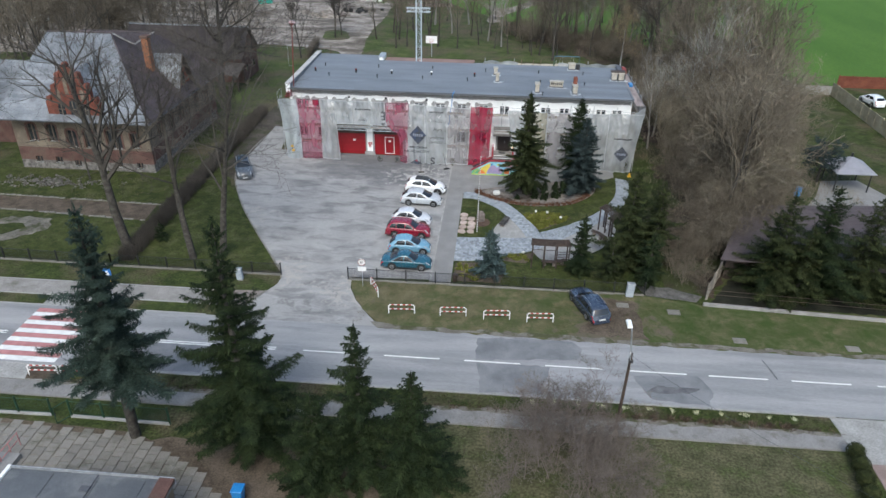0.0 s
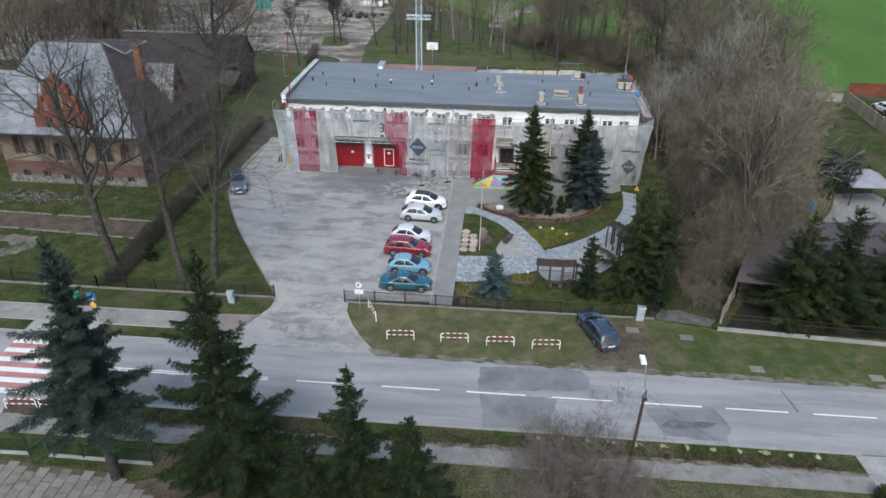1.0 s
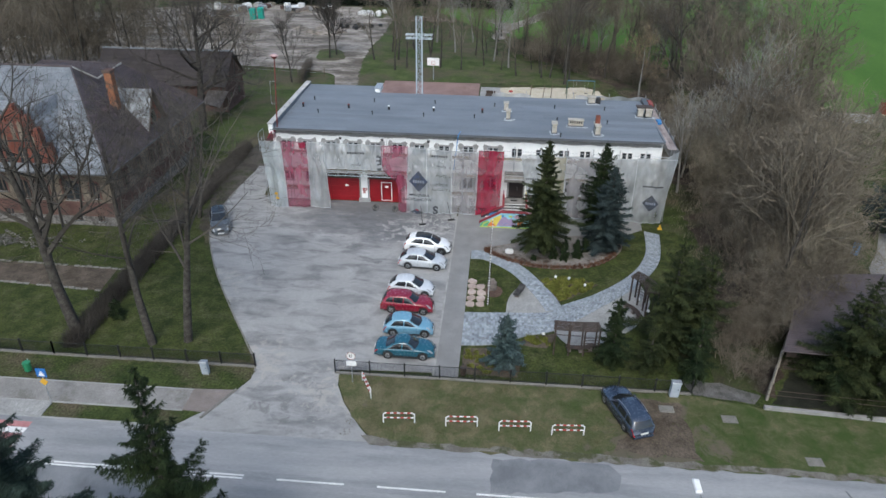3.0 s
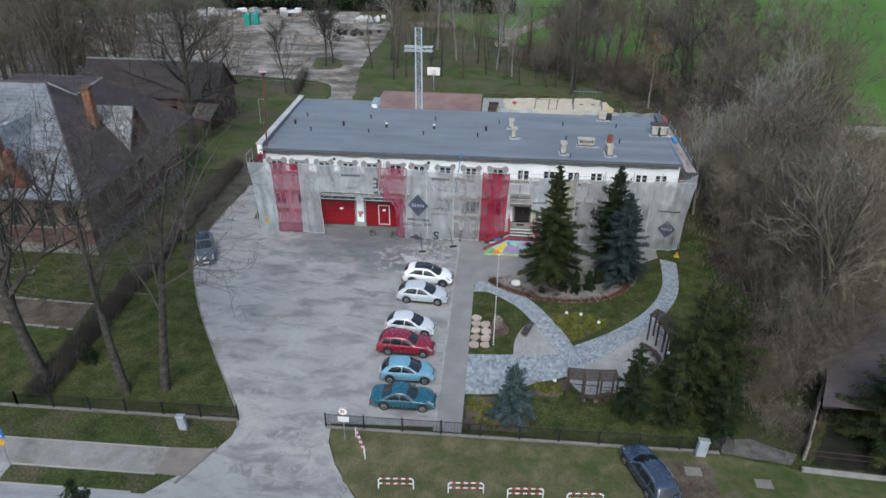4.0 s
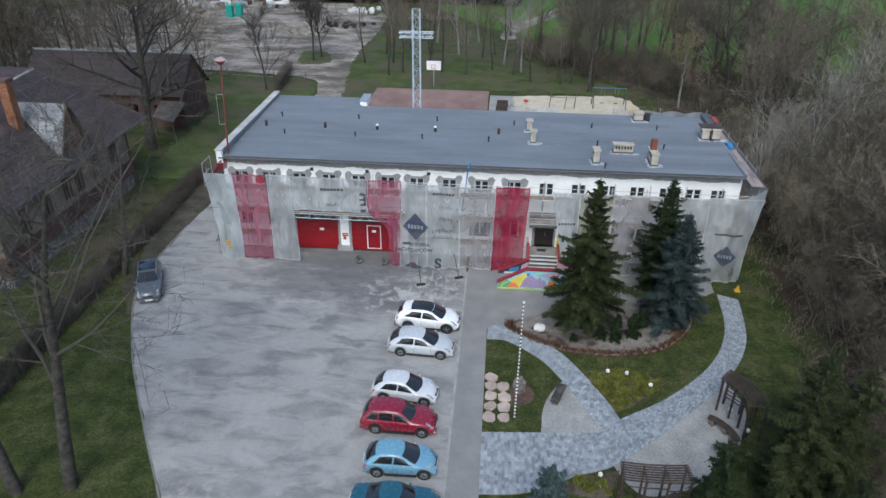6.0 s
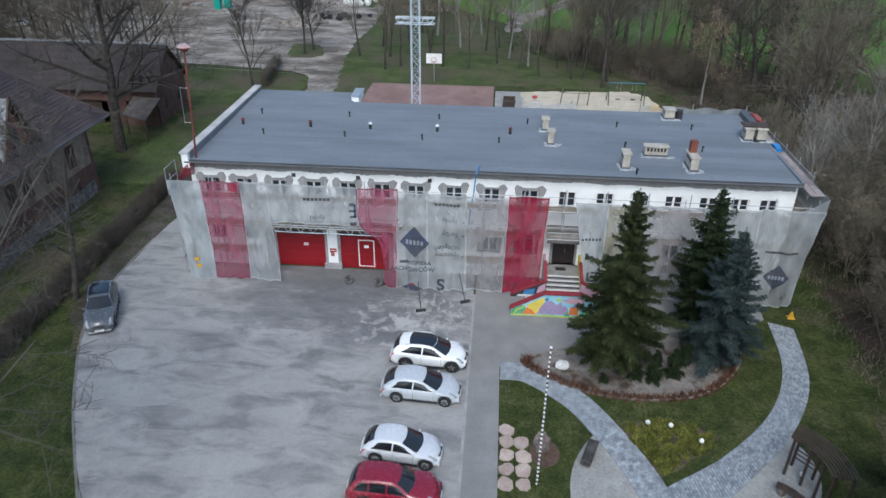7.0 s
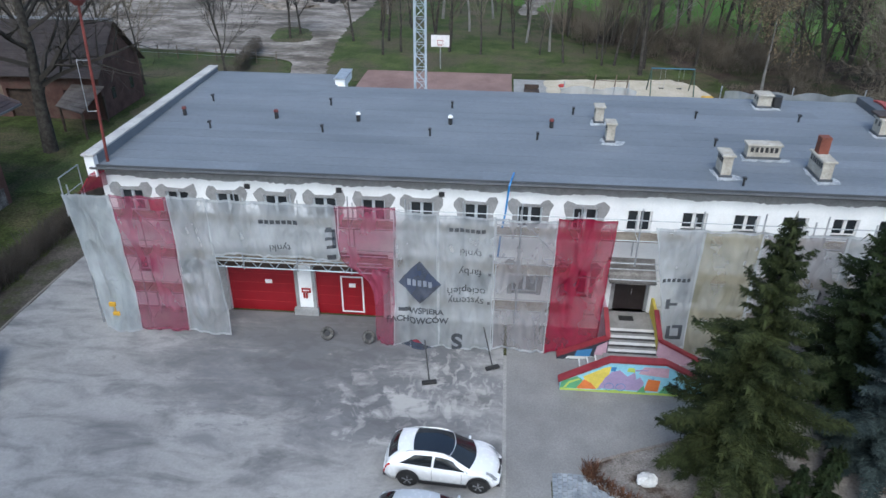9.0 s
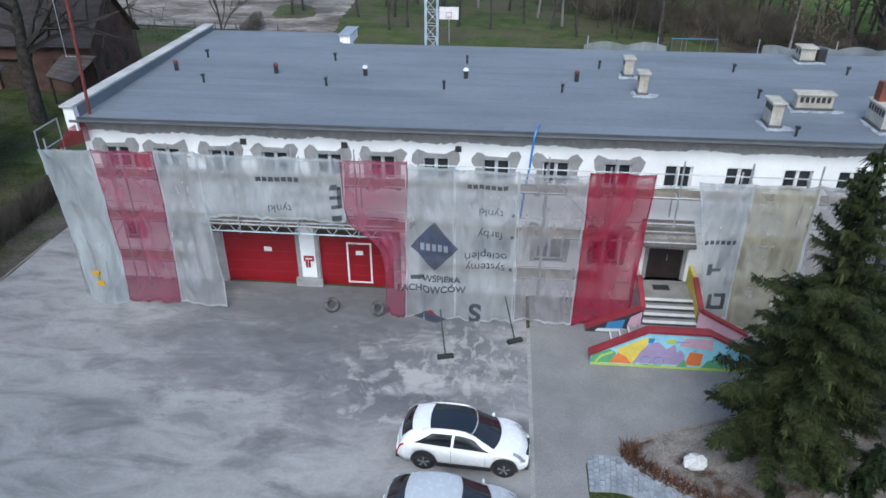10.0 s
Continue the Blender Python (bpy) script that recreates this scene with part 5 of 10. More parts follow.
def net(xa_t, xb_t, xa_b, xb_b, zt, zb, material, label, seed=1, sag=0.03, gather=None):
    rgn = random.Random(seed)
    nx, nz = max(8, int((xb_t - xa_t) / 0.06)), max(8, int((zt - zb) / 0.11))
    m = M()
    top = [zt - sag * abs(math.sin(math.pi * i / nx * max(1, round((xb_t - xa_t) / 1.3)))) + rgn.uniform(-0.01, 0.01) for i in range(nx + 1)]
    bot = [zb + 0.16 * abs(noise.noise((i * 0.12, seed, 0))) + rgn.uniform(0, 0.02) for i in range(nx + 1)]
    for j in range(nz + 1):
        t = j / nz
        pinch = 0.05 * math.sin(math.pi * t) + 0.04 * noise.noise((seed * 3.1, t * 4, 0))
        for i in range(nx + 1):
            s = i / nx
            if gather:
                xl = gather(t)
                x = xl + (xb_t + (xb_b - xb_t) * t - xl) * s + 0.05 * noise.noise((s * 3, t * 5, seed))
                z = top[i] + (bot[i] - top[i]) * t - 0.25 * (1 - s) * math.sin(math.pi * t)
                m.v.append((x, net_y(x, z) - 0.05 * math.sin(s * 22 + 3 * t) * t, z))
                continue
            x = (xa_t + (xb_t - xa_t) * s) * (1 - t) + (xa_b + (xb_b - xa_b) * s) * t + 0.03 * noise.noise((s * 2, t * 5, seed)) + pinch * (0.5 - s)
            z = top[i] + (bot[i] - top[i]) * t
            m.v.append((x, net_y(x, z), z))
    m.f = [(j * (nx + 1) + i, (j + 1) * (nx + 1) + i, (j + 1) * (nx + 1) + i + 1, j * (nx + 1) + i + 1) for j in range(nz) for i in range(nx)]
    ob = solo("scaffold_net", m, material, (xa_b, 78.16, max(zb, 0)), label, "net", "nets on the scaffold", smooth=True)
    hem = M()
    for i0, i1 in ((0, 1), (nx - 1, nx)):
        for j in range(nz):
            hem.add([Vector(m.v[jj * (nx + 1) + ii]) + Vector((0, -0.012, 0)) for jj, ii in ((j, i0), (j + 1, i0), (j + 1, i1), (j, i1))], [(0, 1, 2, 3)])
    for j in (0, nz - 1):
        for i in range(nx):
            hem.add([Vector(m.v[jj * (nx + 1) + ii]) + Vector((0, -0.014, 0)) for jj, ii in ((j, i), (j + 1, i), (j + 1, i + 1), (j, i + 1))], [(0, 1, 2, 3)])
    part("hem", hem, net_hem if material in (net_white, net_clear, net_yellow, net_plastic) else material, ob, "doubled pale hem of the net", smooth=True)
    return ob


net(-20.2, -18.0, -19.6, -17.7, 7.25, 0.02, net_plastic, "milky plastic sheet hanging to the ground in folds", 1)
net(-18.02, -15.35, -17.75, -15.35, 7.3, 0.12, net_pink, "faded red net with a darker corner", 2)
doubled = [o for o in scene.objects if "darker corner" in str(o.get("label", ""))][0]
net(-15.37, -13.6, -15.4, -13.15, 7.35, 0.1, net_white, "grey-white translucent net tied to the scaffold", 3)
net(-13.62, -7.5, -13.6, -7.6, 7.3, 4.45, net_white, "white net tied up above the garage doors", 4, 0.04)
net(-7.65, -5.0, -6.0, -5.05, 7.25, 0.08, net_pink, "faded red net gathered aside above the garage door", 5, gather=lambda t: -7.7 + 0.1 * t + 1.6 / (1 + math.exp(-(t - 0.44) * 26)))
logo_net = net(-5.1, -3.1, -5.2, -3.0, 7.1, -0.02, net_white, "white net printed with a blue diamond emblem", 7)
text_net = net(-3.12, -0.55, -3.05, -0.5, 7.0, 0.0, net_white, "white net with dark lettering hung upside down", 8)
net(-0.57, 2.15, -0.5, 2.0, 6.95, 0.1, net_clear, "thin grey net showing the wall behind", 9)
net(2.15, 4.68, 2.0, 4.4, 7.1, 0.15, net_red, "bright red net beside the entrance", 10)
net(6.3, 8.4, 7.5, 8.45, 6.85, 0.7, net_white, "white net with large dark letters", 11)
net(8.38, 10.9, 8.35, 10.9, 6.85, 0.2, net_yellow, "straw-coloured thin net on the scaffold", 12)
net(10.85, 14.4, 10.85, 14.4, 6.85, 0.1, net_clear, "thin grey net behind the spruces", 13)
net(14.38, 17.8, 14.38, 17.8, 6.85, 0.1, net_white, "white translucent net behind the spruces", 14)
end_net = net(17.75, 21.6, 17.75, 20.85, 6.95, 0.02, net_white, "white net with a blue diamond emblem at the corner", 15)
side = M()
for j in range(21):
    for i in range(29):
        y, z = 78.2 + i * 0.5, (7.75 + 0.12 * min(1, i / 8)) * (1 - 0.999 * j / 20)
        side.v.append((21.6 - 0.7 * j / 20 + 0.12 * noise.noise((y, z * 0.5, 8)), y, max(z, 0.01)))
side.f = [(j * 29 + i, j * 29 + i + 1, (j + 1) * 29 + i + 1, (j + 1) * 29 + i) for j in range(20) for i in range(28)]
solo("scaffold_net", side, net_white, (21.5, 85, 0), "white net along the gable end", "net", "nets on the scaffold", smooth=True)
part("raised_corner", M().add([(20.2, 78.1, 6.93), (21.6, 78.1, 6.93), (21.62, 78.15, 7.78), (21.2, 78.12, 7.5), (20.7, 78.1, 7.1)], [(0, 1, 2, 3, 4)]), net_white, end_net, "corner of the net pulled up")
back = M()
for j in range(3):
    for i in range(61):
        x = 3.0 + i * 0.3
        back.v.append((x, 92.6 + 0.05 * j, 8.55 - 0.35 * j + 0.22 * abs(math.sin(i * 0.42)) * (1 - j / 2)))
back.f = [(j * 61 + i, j * 61 + i + 1, (j + 1) * 61 + i + 1, (j + 1) * 61 + i) for j in range(2) for i in range(60) if not 14 < i < 32]
solo("scaffold_net", back, net_white, (12, 92.65, 8.2), "pale net sagging along the back edge of the roof", "net", "nets on the scaffold", smooth=True)
for x in (3.2, 7.0, 12.4, 16.5, 20.6):
    part("upright", M().tube((x, 92.7, 0), (x, 92.7, 9.0), 0.035, 0.035, 5), galv, scaffold)
for y in (80.8, 83.3, 85.9, 88.4, 91.0):
    part("upright", M().tube((21.5, y, 0), (21.5, y, 8.45), 0.035, 0.035, 5), galv, scaffold)
for z in (2, 4, 6):
    part("deck", M().box(20.6, 80.0, z - 0.06, 21.7, 91.6, z), plank, scaffold)
pale_board = surface("pale_pinkish_board", (0.27, 0.225, 0.215), (0.39, 0.335, 0.32), 1.2, 14.0, 0.3, 0.85, 0.2, per_object=0.25)
for y, col in ((78.6, pale_board), (80.2, pale_board), (81.9, pale_board), (83.6, pale_board), (85.3, pale_board), (87.0, pale_board), (88.7, pale_board), (90.4, pale_board)):
    for x in (20.6, 21.06):
        part("deck_board", M().box(x, y, 7.72, x + 0.43, y + 1.66, 7.78), col, scaffold, "pale plywood deck board")
for z in (8.1,):
    part("guard_rail", M().tube((21.5, 80.8, z), (21.5, 91.0, z), 0.024, 0.024, 5), galv, scaffold)
part("blue_sheet", M().prism(ragged([(20.9, 86.0), (21.3, 86.0), (21.4, 87.2), (20.95, 87.3)], 0.06, 0.3, 4), 7.79, 8.0), bpy.data.materials["blue_plastic"], scaffold, "crumpled blue sheet on the deck")


def letters(word, size, x, z, material, parent, upside=False, bold=0.0, name="lettering"):
    """A printed word that follows the hanging sheet; x, z: its middle."""
    cu = bpy.data.curves.new(name, "FONT")
    cu.body, cu.size, cu.align_x, cu.align_y, cu.offset = word, size, "CENTER", "CENTER", bold
    tmp = new(name, cu)
    bpy.context.view_layer.update()
    me = bpy.data.meshes.new_from_object(tmp.evaluated_get(bpy.context.evaluated_depsgraph_get()))
    bpy.data.objects.remove(tmp)
    at = base_of(parent)
    s = -1 if upside else 1
    bm = bmesh.new()
    bm.from_mesh(me)
    for axis, lo, hi in ((0, -2.0, 2.0), (1, -0.4, 0.4)):
        k = lo
        while k < hi:
            co, no = [0, 0, 0], [0, 0, 0]
            co[axis], no[axis] = k, 1
            bmesh.ops.bisect_plane(bm, geom=bm.verts[:] + bm.edges[:] + bm.faces[:], plane_co=co, plane_no=no)
            k += 0.09
    bm.to_mesh(me)
    bm.free()
    for v in me.vertices:
        px, pz = x + s * v.co.x, z + s * v.co.y
        v.co = Vector((px, net_y(px, pz) - 0.025, pz)) - at
    me.materials.clear()
    me.materials.append(material)
    ob = new(name, me)
    ob.parent = parent
    return tagged(ob, "dark lettering printed on the net")


def printed(pts, material, parent, name="printed_shape", lift=0.02):
    """A flat printed polygon of (x, z) that follows the sheet, cut into small squares."""
    bm = bmesh.new()
    bm.faces.new([bm.verts.new((x, 0, z)) for x, z in pts])
    for axis in (0, 2):
        lo, hi = min(p[axis // 2] for p in pts), max(p[axis // 2] for p in pts)
        k = lo + 0.07
        while k < hi:
            co, no = [0, 0, 0], [0, 0, 0]
            co[axis], no[axis] = k, 1
            bmesh.ops.bisect_plane(bm, geom=bm.verts[:] + bm.edges[:] + bm.faces[:], plane_co=co, plane_no=no)
            k += 0.07
    at = base_of(parent)
    for v in bm.verts:
        v.co = Vector((v.co.x, net_y(v.co.x, v.co.z) - lift - 0.005, v.co.z)) - at
    me = bpy.data.meshes.new(name)
    bm.to_mesh(me)
    bm.free()
    me.materials.append(material)
    ob = new(name, me)
    ob.parent = parent
    return ob


def emblem(x, z, s, parent):
    printed([(x - s, z), (x, z - s * 1.15), (x + s, z), (x, z + s * 1.15)], net_print_blue, parent, "diamond_emblem")
    for k in range(5):
        printed([(x - s * 0.6 + k * s * 0.25, z - s * 0.17), (x - s * 0.43 + k * s * 0.25, z - s * 0.17), (x - s * 0.43 + k * s * 0.25, z + s * 0.15), (x - s * 0.6 + k * s * 0.25, z + s * 0.15)], net_print_pale, parent, "emblem_bar", 0.03)


printed([(-16.15, 6.62), (-15.5, 6.62), (-15.48, 7.18), (-16.15, 7.18)], net_red, doubled, "doubled_corner")
emblem(-3.92, 3.5, 1.0, logo_net)
letters("WSPIERA", 0.40, -3.62, 1.98, net_print, logo_net, bold=0.012)
printed([(-4.95, 1.9), (-4.35, 1.9), (-4.35, 2.1), (-4.95, 2.1)], net_print, logo_net, "printed_bar")
letters("FACHOWCÓW", 0.42, -4.05, 1.5, net_print, logo_net, bold=0.014)
printed([(-4.85, 0.05), (-3.35, 0.05), (-4.05, 0.62)], net_print_blue, logo_net, "emblem_part")
printed([(-4.3, 0.42), (-3.8, 0.42), (-4.05, 0.62)], net_print_red, logo_net, "emblem_part", 0.03)
for wd, z in (("tynki", 5.15), ("farby", 4.15), ("ociepleń", 3.15), ("systemy", 2.62)):
    letters(wd, 0.52, -1.62 if wd in ("tynki", "farby") else -1.78, z, net_print, text_net, True)
    if wd != "ociepleń":
        printed([(-0.78, z - 0.07), (-0.66, z - 0.07), (-0.66, z + 0.07), (-0.78, z + 0.07)], net_print, text_net, "bullet")
for k in range(7):
    printed([(-2.6 + 0.24 * k, 6.2), (-2.42 + 0.24 * k, 6.2), (-2.42 + 0.24 * k, 6.38), (-2.6 + 0.24 * k, 6.38)], net_print, text_net, "printed_bar")
letters("S", 1.15, -2.15, 0.5, net_print, text_net, True, bold=0.04)
top_net = [o for o in scene.objects if o.name.startswith("scaffold_net") and "tied up" in str(o.get("label", ""))][0]
letters("tynki", 0.5, -10.35, 5.0, net_print, top_net, True)
for k in range(7):
    printed([(-11.2 + 0.26 * k, 6.2), (-11.0 + 0.26 * k, 6.2), (-11.0 + 0.26 * k, 6.4), (-11.2 + 0.26 * k, 6.4)], net_print, top_net, "printed_bar")
for x0, z0, x1, z1 in ((-8.15, 4.55, -7.75, 4.8), (-8.15, 5.1, -7.75, 5.25), (-8.2, 5.5, -7.75, 5.65), (-8.2, 5.9, -7.75, 6.05), (-7.9, 5.1, -7.72, 6.05), (-8.15, 6.05, -7.9, 6.15)):
    printed([(x0, z0), (x1, z0), (x1, z1), (x0, z1)], net_print, top_net, "printed_block")
right_net = [o for o in scene.objects if "large dark letters" in str(o.get("label", ""))][0]
for x0, z0, x1, z1 in ((7.5, 1.25, 7.68, 1.9), (7.68, 1.25, 8.2, 1.42), (8.05, 1.42, 8.22, 1.95), (7.75, 1.8, 8.05, 1.95), (7.3, 2.75, 7.5, 3.25), (7.5, 2.9, 7.85, 3.05)):
    printed([(x0, z0), (x1, z0), (x1, z1), (x0, z1)], net_print, right_net, "printed_block")
for k in range(6):
    printed([(6.95 + 0.22 * k, 4.2), (7.1 + 0.22 * k, 4.2), (7.1 + 0.22 * k, 4.38), (6.95 + 0.22 * k, 4.38)], net_print, right_net, "printed_bar")
emblem(19.6, 2.2, 0.8, end_net)
printed([(18.6, 3.9), (20.6, 3.9), (20.6, 4.05), (18.6, 4.05)], net_print, end_net, "printed_bar")
# weighted feet of loose net stays, tyres
for n, (x, y, a) in enumerate(((-3.2, 75.1, 15), (-0.4, 76.4, 25))):
    st = thing("net_stay", (x, y, 0.05), "grey tube stay weighted by a black rubber foot", "stay", "net stays")
    part("foot", M().bevelled(-0.33, -0.1, 0, 0.33, 0.1, 0.14, 0.03), rubber, st, local=True)
    part("tube", M().tube((0, 0, 0.1), (-0.02, 1.1, 1.6), 0.03, 0.03, 6), black_metal, st, local=True)
    st.rotation_euler = (0, 0, radians(a))


dusty_rubber = surface("dusty_rubber", (0.05, 0.048, 0.045), (0.17, 0.165, 0.155), 4.0, 20.0, 0.4, 0.95, 0.3)


def tyre(at, turn):
    t = thing("old_tyre", at, "worn black tyre leaning upright against the net", "tyre", "old tyres")
    rings = []
    for i in range(16):
        a = 2 * math.pi * i / 16
        rings.append([((0.3 + 0.11 * math.cos(b)) * math.cos(a), (0.3 + 0.11 * math.cos(b)) * math.sin(a), 0.1 + 0.1 * math.sin(b)) for b in [2 * math.pi * k / 8 for k in range(8)]])
    part("tread", M().loft(rings + [rings[0]], False), dusty_rubber, t, smooth=True, local=True)
    part("hub", M().tube((0, 0, 0.02), (0, 0, 0.07), 0.24, 0.24, 16), black_plastic, t, local=True)
    t.rotation_euler, t.scale = (radians(56), 0, radians(turn)), (0.82, 0.82, 0.82)


tyre((-8.5, 78.0, 0.34), 22), tyre((-6.4, 77.9, 0.34), -18)
cone = M().tube((20.6, 76.6, 0.06), (20.6, 76.6, 0.5), 0.2, 0.05, 10).box(20.38, 76.38, 0.05, 20.82, 76.82, 0.09)
solo("yellow_bucket", cone, surface("yellow_plastic", (0.50, 0.28, 0.015), (0.62, 0.36, 0.03), 2.0, 20.0, 0.1, 0.5, 0.0), (20.6, 76.6, 0.05), "yellow plastic marker at the corner of the scaffold", "marker")
solo("yellow_tag", M().bevelled(-18.95, 77.6, 1.0, -18.62, 77.72, 1.2, 0.03).bevelled(-19.05, 77.62, 1.5, -18.75, 77.74, 1.72, 0.03).box(-18.85, 77.66, 1.2, -18.81, 77.7, 1.55), bpy.data.materials["yellow_plastic"], (-19.05, 77.65, 0.95), "pair of yellow plastic tags hung on the net", "tag")

# ---- cars ----
PROFILES = {
    "suv": ((0, .44), (.012, .62), (.05, .77), (.11, .91), (.18, .965), (.30, .995), (.42, 1.0), (.52, .985), (.60, .94), (.70, .80), (.785, .675), (.80, .66), (.88, .62), (.95, .55), (.985, .46), (1, .36)),
    "hatch": ((0, .42), (.015, .58), (.05, .68), (.12, .84), (.20, .94), (.33, 1), (.45, .99), (.55, .94), (.66, .80), (.77, .66), (.79, .645), (.88, .60), (.95, .53), (.985, .45), (1, .36)),
    "sedan": ((0, .45), (.01, .60), (.06, .635), (.17, .655), (.24, .77), (.32, .92), (.40, .99), (.5, 1), (.58, .965), (.66, .82), (.725, .675), (.745, .66), (.86, .625), (.95, .58), (.985, .5), (1, .4)),
    "wagon": ((0, .42), (.01, .58), (.03, .70), (.07, .88), (.12, .96), (.3, 1), (.45, .995), (.54, .95), (.63, .80), (.71, .665), (.73, .65), (.86, .61), (.95, .55), (.985, .46), (1, .38)),
    "retro": ((0, .42), (.015, .60), (.045, .76), (.09, .90), (.16, .975), (.33, 1), (.48, .995), (.575, .945), (.655, .81), (.72, .685), (.735, .67), (.86, .64), (.94, .58), (.98, .48), (1, .38)),
}
# rear window, roof panel, windscreen: where they begin and end along the car; side windows: lower edge, upper edge
GLASS = {
    "suv": ((.035, .115), (.25, .60), (.605, .785), ((.145, .42, .275, .43), (.44, .735, .45, .60))),
    "hatch": ((.035, .17), (.2, .5), (.565, .77), ((.15, .41, .24, .42), (.43, .725, .44, .575))),
    "sedan": ((.185, .335), (.4, .5), (.585, .728), ((.22, .45, .32, .46), (.475, .69, .485, .60))),
    "wagon": ((.018, .075), (.2, .5), (.55, .712), ((.045, .225, .10, .235), (.25, .44, .26, .45), (.465, .67, .475, .565))),
    "retro": ((.03, .11), (.2, .5), (.585, .722), ((.10, .25, .15, .255), (.265, .44, .27, .445), (.46, .69, .465, .595))),
}


def car(colour_mat, L, W, H, wheelbase, at, heading, label, shape, roof_mat=None, plate=True, plastic=False):
    """A car that points along +x before it is turned; its skin is one smooth surface, with the glass laid on it."""
    c = thing("car", (at[0], at[1], 0.05), label, "car", "parked cars")
    hw, suv = W / 2, shape == "suv"
    clear, r = (0.21, 0.345) if suv else (0.17, 0.305)
    f, b = L / 2, -L / 2
    wx = (wheelbase / 2 + 0.02 * L, -wheelbase / 2 + 0.02 * L)
    prof = PROFILES[shape]

    def raw(x):
        s = min(1.0, max(0.0, (x - b) / L))
        for (s0, z0), (s1, z1) in zip(prof, prof[1:]):
            if s <= s1:
                return H * (z0 + (z1 - z0) * (s - s0) / (s1 - s0))
        return H * prof[-1][1]

    def top(x):
        e = min(0.09, max(0.004, min(x - b, f - x) * 0.6))
        return (raw(x - e) + raw(x - e / 2) + raw(x) + raw(x + e / 2) + raw(x + e)) / 5

    def bow(x):
        t = min(1.0, max(0.0, (x / L + 0.15) / 0.3))
        return -0.10 * (1 - t) + 0.24 * t

    def half(x):
        t = x / f
        e = min(1.0, min(x - b, f - x) / 0.30)
        return hw * (1 - 0.20 * max(0, t) ** 5 - 0.12 * max(0, -t) ** 6) * (0.80 + 0.20 * (1 - (1 - e) ** 2) ** 0.5)

    def belt(x):
        s = (x - b) / L
        return H * (0.635 - 0.04 * s + (0.075 * max(0.0, 0.5 - s) / 0.5 if suv else 0.0))

    def edge(x):
        return top(x + bow(x) * 0.74) - 0.035

    def cab(x):
        return min(1.0, max(0.0, (edge(x) - belt(x)) / (0.27 * H)))

    def wr(x):
        return half(x) * (0.92 - 0.155 * cab(x))

    def over(x, q):
        """The upper skin; q: how far across, -1 to 1."""
        return Vector((x, q * wr(x), top(x + bow(x) * q * q) - 0.035 * (q / 0.86) ** 2))

    def flank(x, h):
        """The cabin's side between shoulder (h 0) and roof rail (h 1), on the +y side."""
        zs = min(belt(x), edge(x) - 0.02)
        p0, p1 = Vector((x, half(x) * 0.945, zs)), over(x, 0.97)
        p1.z = max(p1.z - 0.03 * cab(x), zs + 0.004)
        return p0.lerp(p1, h) + Vector((0, 0.05 * cab(x) * 4 * h * (1 - h) * 0.6, 0))

    def low(x):
        z = clear + 0.12 * (1 - min(1, min(x - b, f - x) / 0.3))
        for wxx in wx:
            dx = abs(x - wxx)
            if dx < r + 0.06:
                z = max(z, math.sqrt((r + 0.06) ** 2 - dx * dx) + r - 0.01)
        return z

    xs = sorted(set([round(v, 4) for v in [b, b + 0.01, b + 0.03, b + 0.07, b + 0.13, f - 0.13, f - 0.07, f - 0.03, f - 0.01, f] + [b + 0.2 + (L - 0.4) * k / 46 for k in range(47)]
                     + [wxx + d for wxx in wx for d in (-r - 0.055, -r - 0.03, r + 0.03, r + 0.055)]]))
    rings = []
    for x in xs:
        w_, zs = half(x), min(belt(x), edge(x) - 0.02)
        zl = min(low(x), zs - 0.10)
        hf = [Vector((x, w_ * 0.90, zl)), Vector((x, w_ * 0.975, zl + 0.3 * (zs - zl))), Vector((x, w_, zl + 0.65 * (zs - zl))), Vector((x, w_ * 0.99, zs - 0.03))]
        hf += [flank(x, h) for h in (0.0, 0.25, 0.5, 0.75, 0.97)] + [over(x, q) for q in (0.90, 0.78, 0.6, 0.4, 0.2)]
        mid = [over(x, 0.0)]
        rings.append([tuple(p) for p in hf] + [tuple(p) for p in mid] + [(p.x, -p.y, p.z) for p in hf[::-1]])
    part("body", M().loft(rings), colour_mat, c, smooth=True, local=True)
    part("underbody", M().box(b + 0.25, -hw * 0.8, clear + 0.02, f - 0.25, hw * 0.8, clear + 0.25), black_plastic, c, local=True)

    def patch(fn, nu, nv):
        m = M()
        m.v = [tuple(fn(i / nu, j / nv)) for j in range(nv + 1) for i in range(nu + 1)]
        m.f = [(j * (nu + 1) + i, j * (nu + 1) + i + 1, (j + 1) * (nu + 1) + i + 1, (j + 1) * (nu + 1) + i) for j in range(nv) for i in range(nu)]
        return m

    def on_top(s0, s1, q0, q1, lift):
        def fn(u, v):
            s = b + L * (s0 + (s1 - s0) * v)
            q = (u * 2 - 1) * (q0 + (q1 - q0) * v)
            return over(s - bow(s) * q * q, q) + Vector((lift * 0.4 if s > 0 else -lift * 0.4, 0, lift))
        return patch(fn, 14, 8)

    rear, roof, front, sides = GLASS[shape]
    part("windscreen", on_top(front[1], front[0], 0.92, 0.88, 0.012), car_glass, c, smooth=True, local=True)
    part("rear_window", on_top(rear[0], rear[1], 0.84, 0.80, 0.012), car_glass, c, smooth=True, local=True)
    if roof_mat:
        part("glass_roof", on_top(roof[1], roof[0], 0.86, 0.86, 0.010), roof_mat, c, "dark panoramic glass roof", smooth=True, local=True)
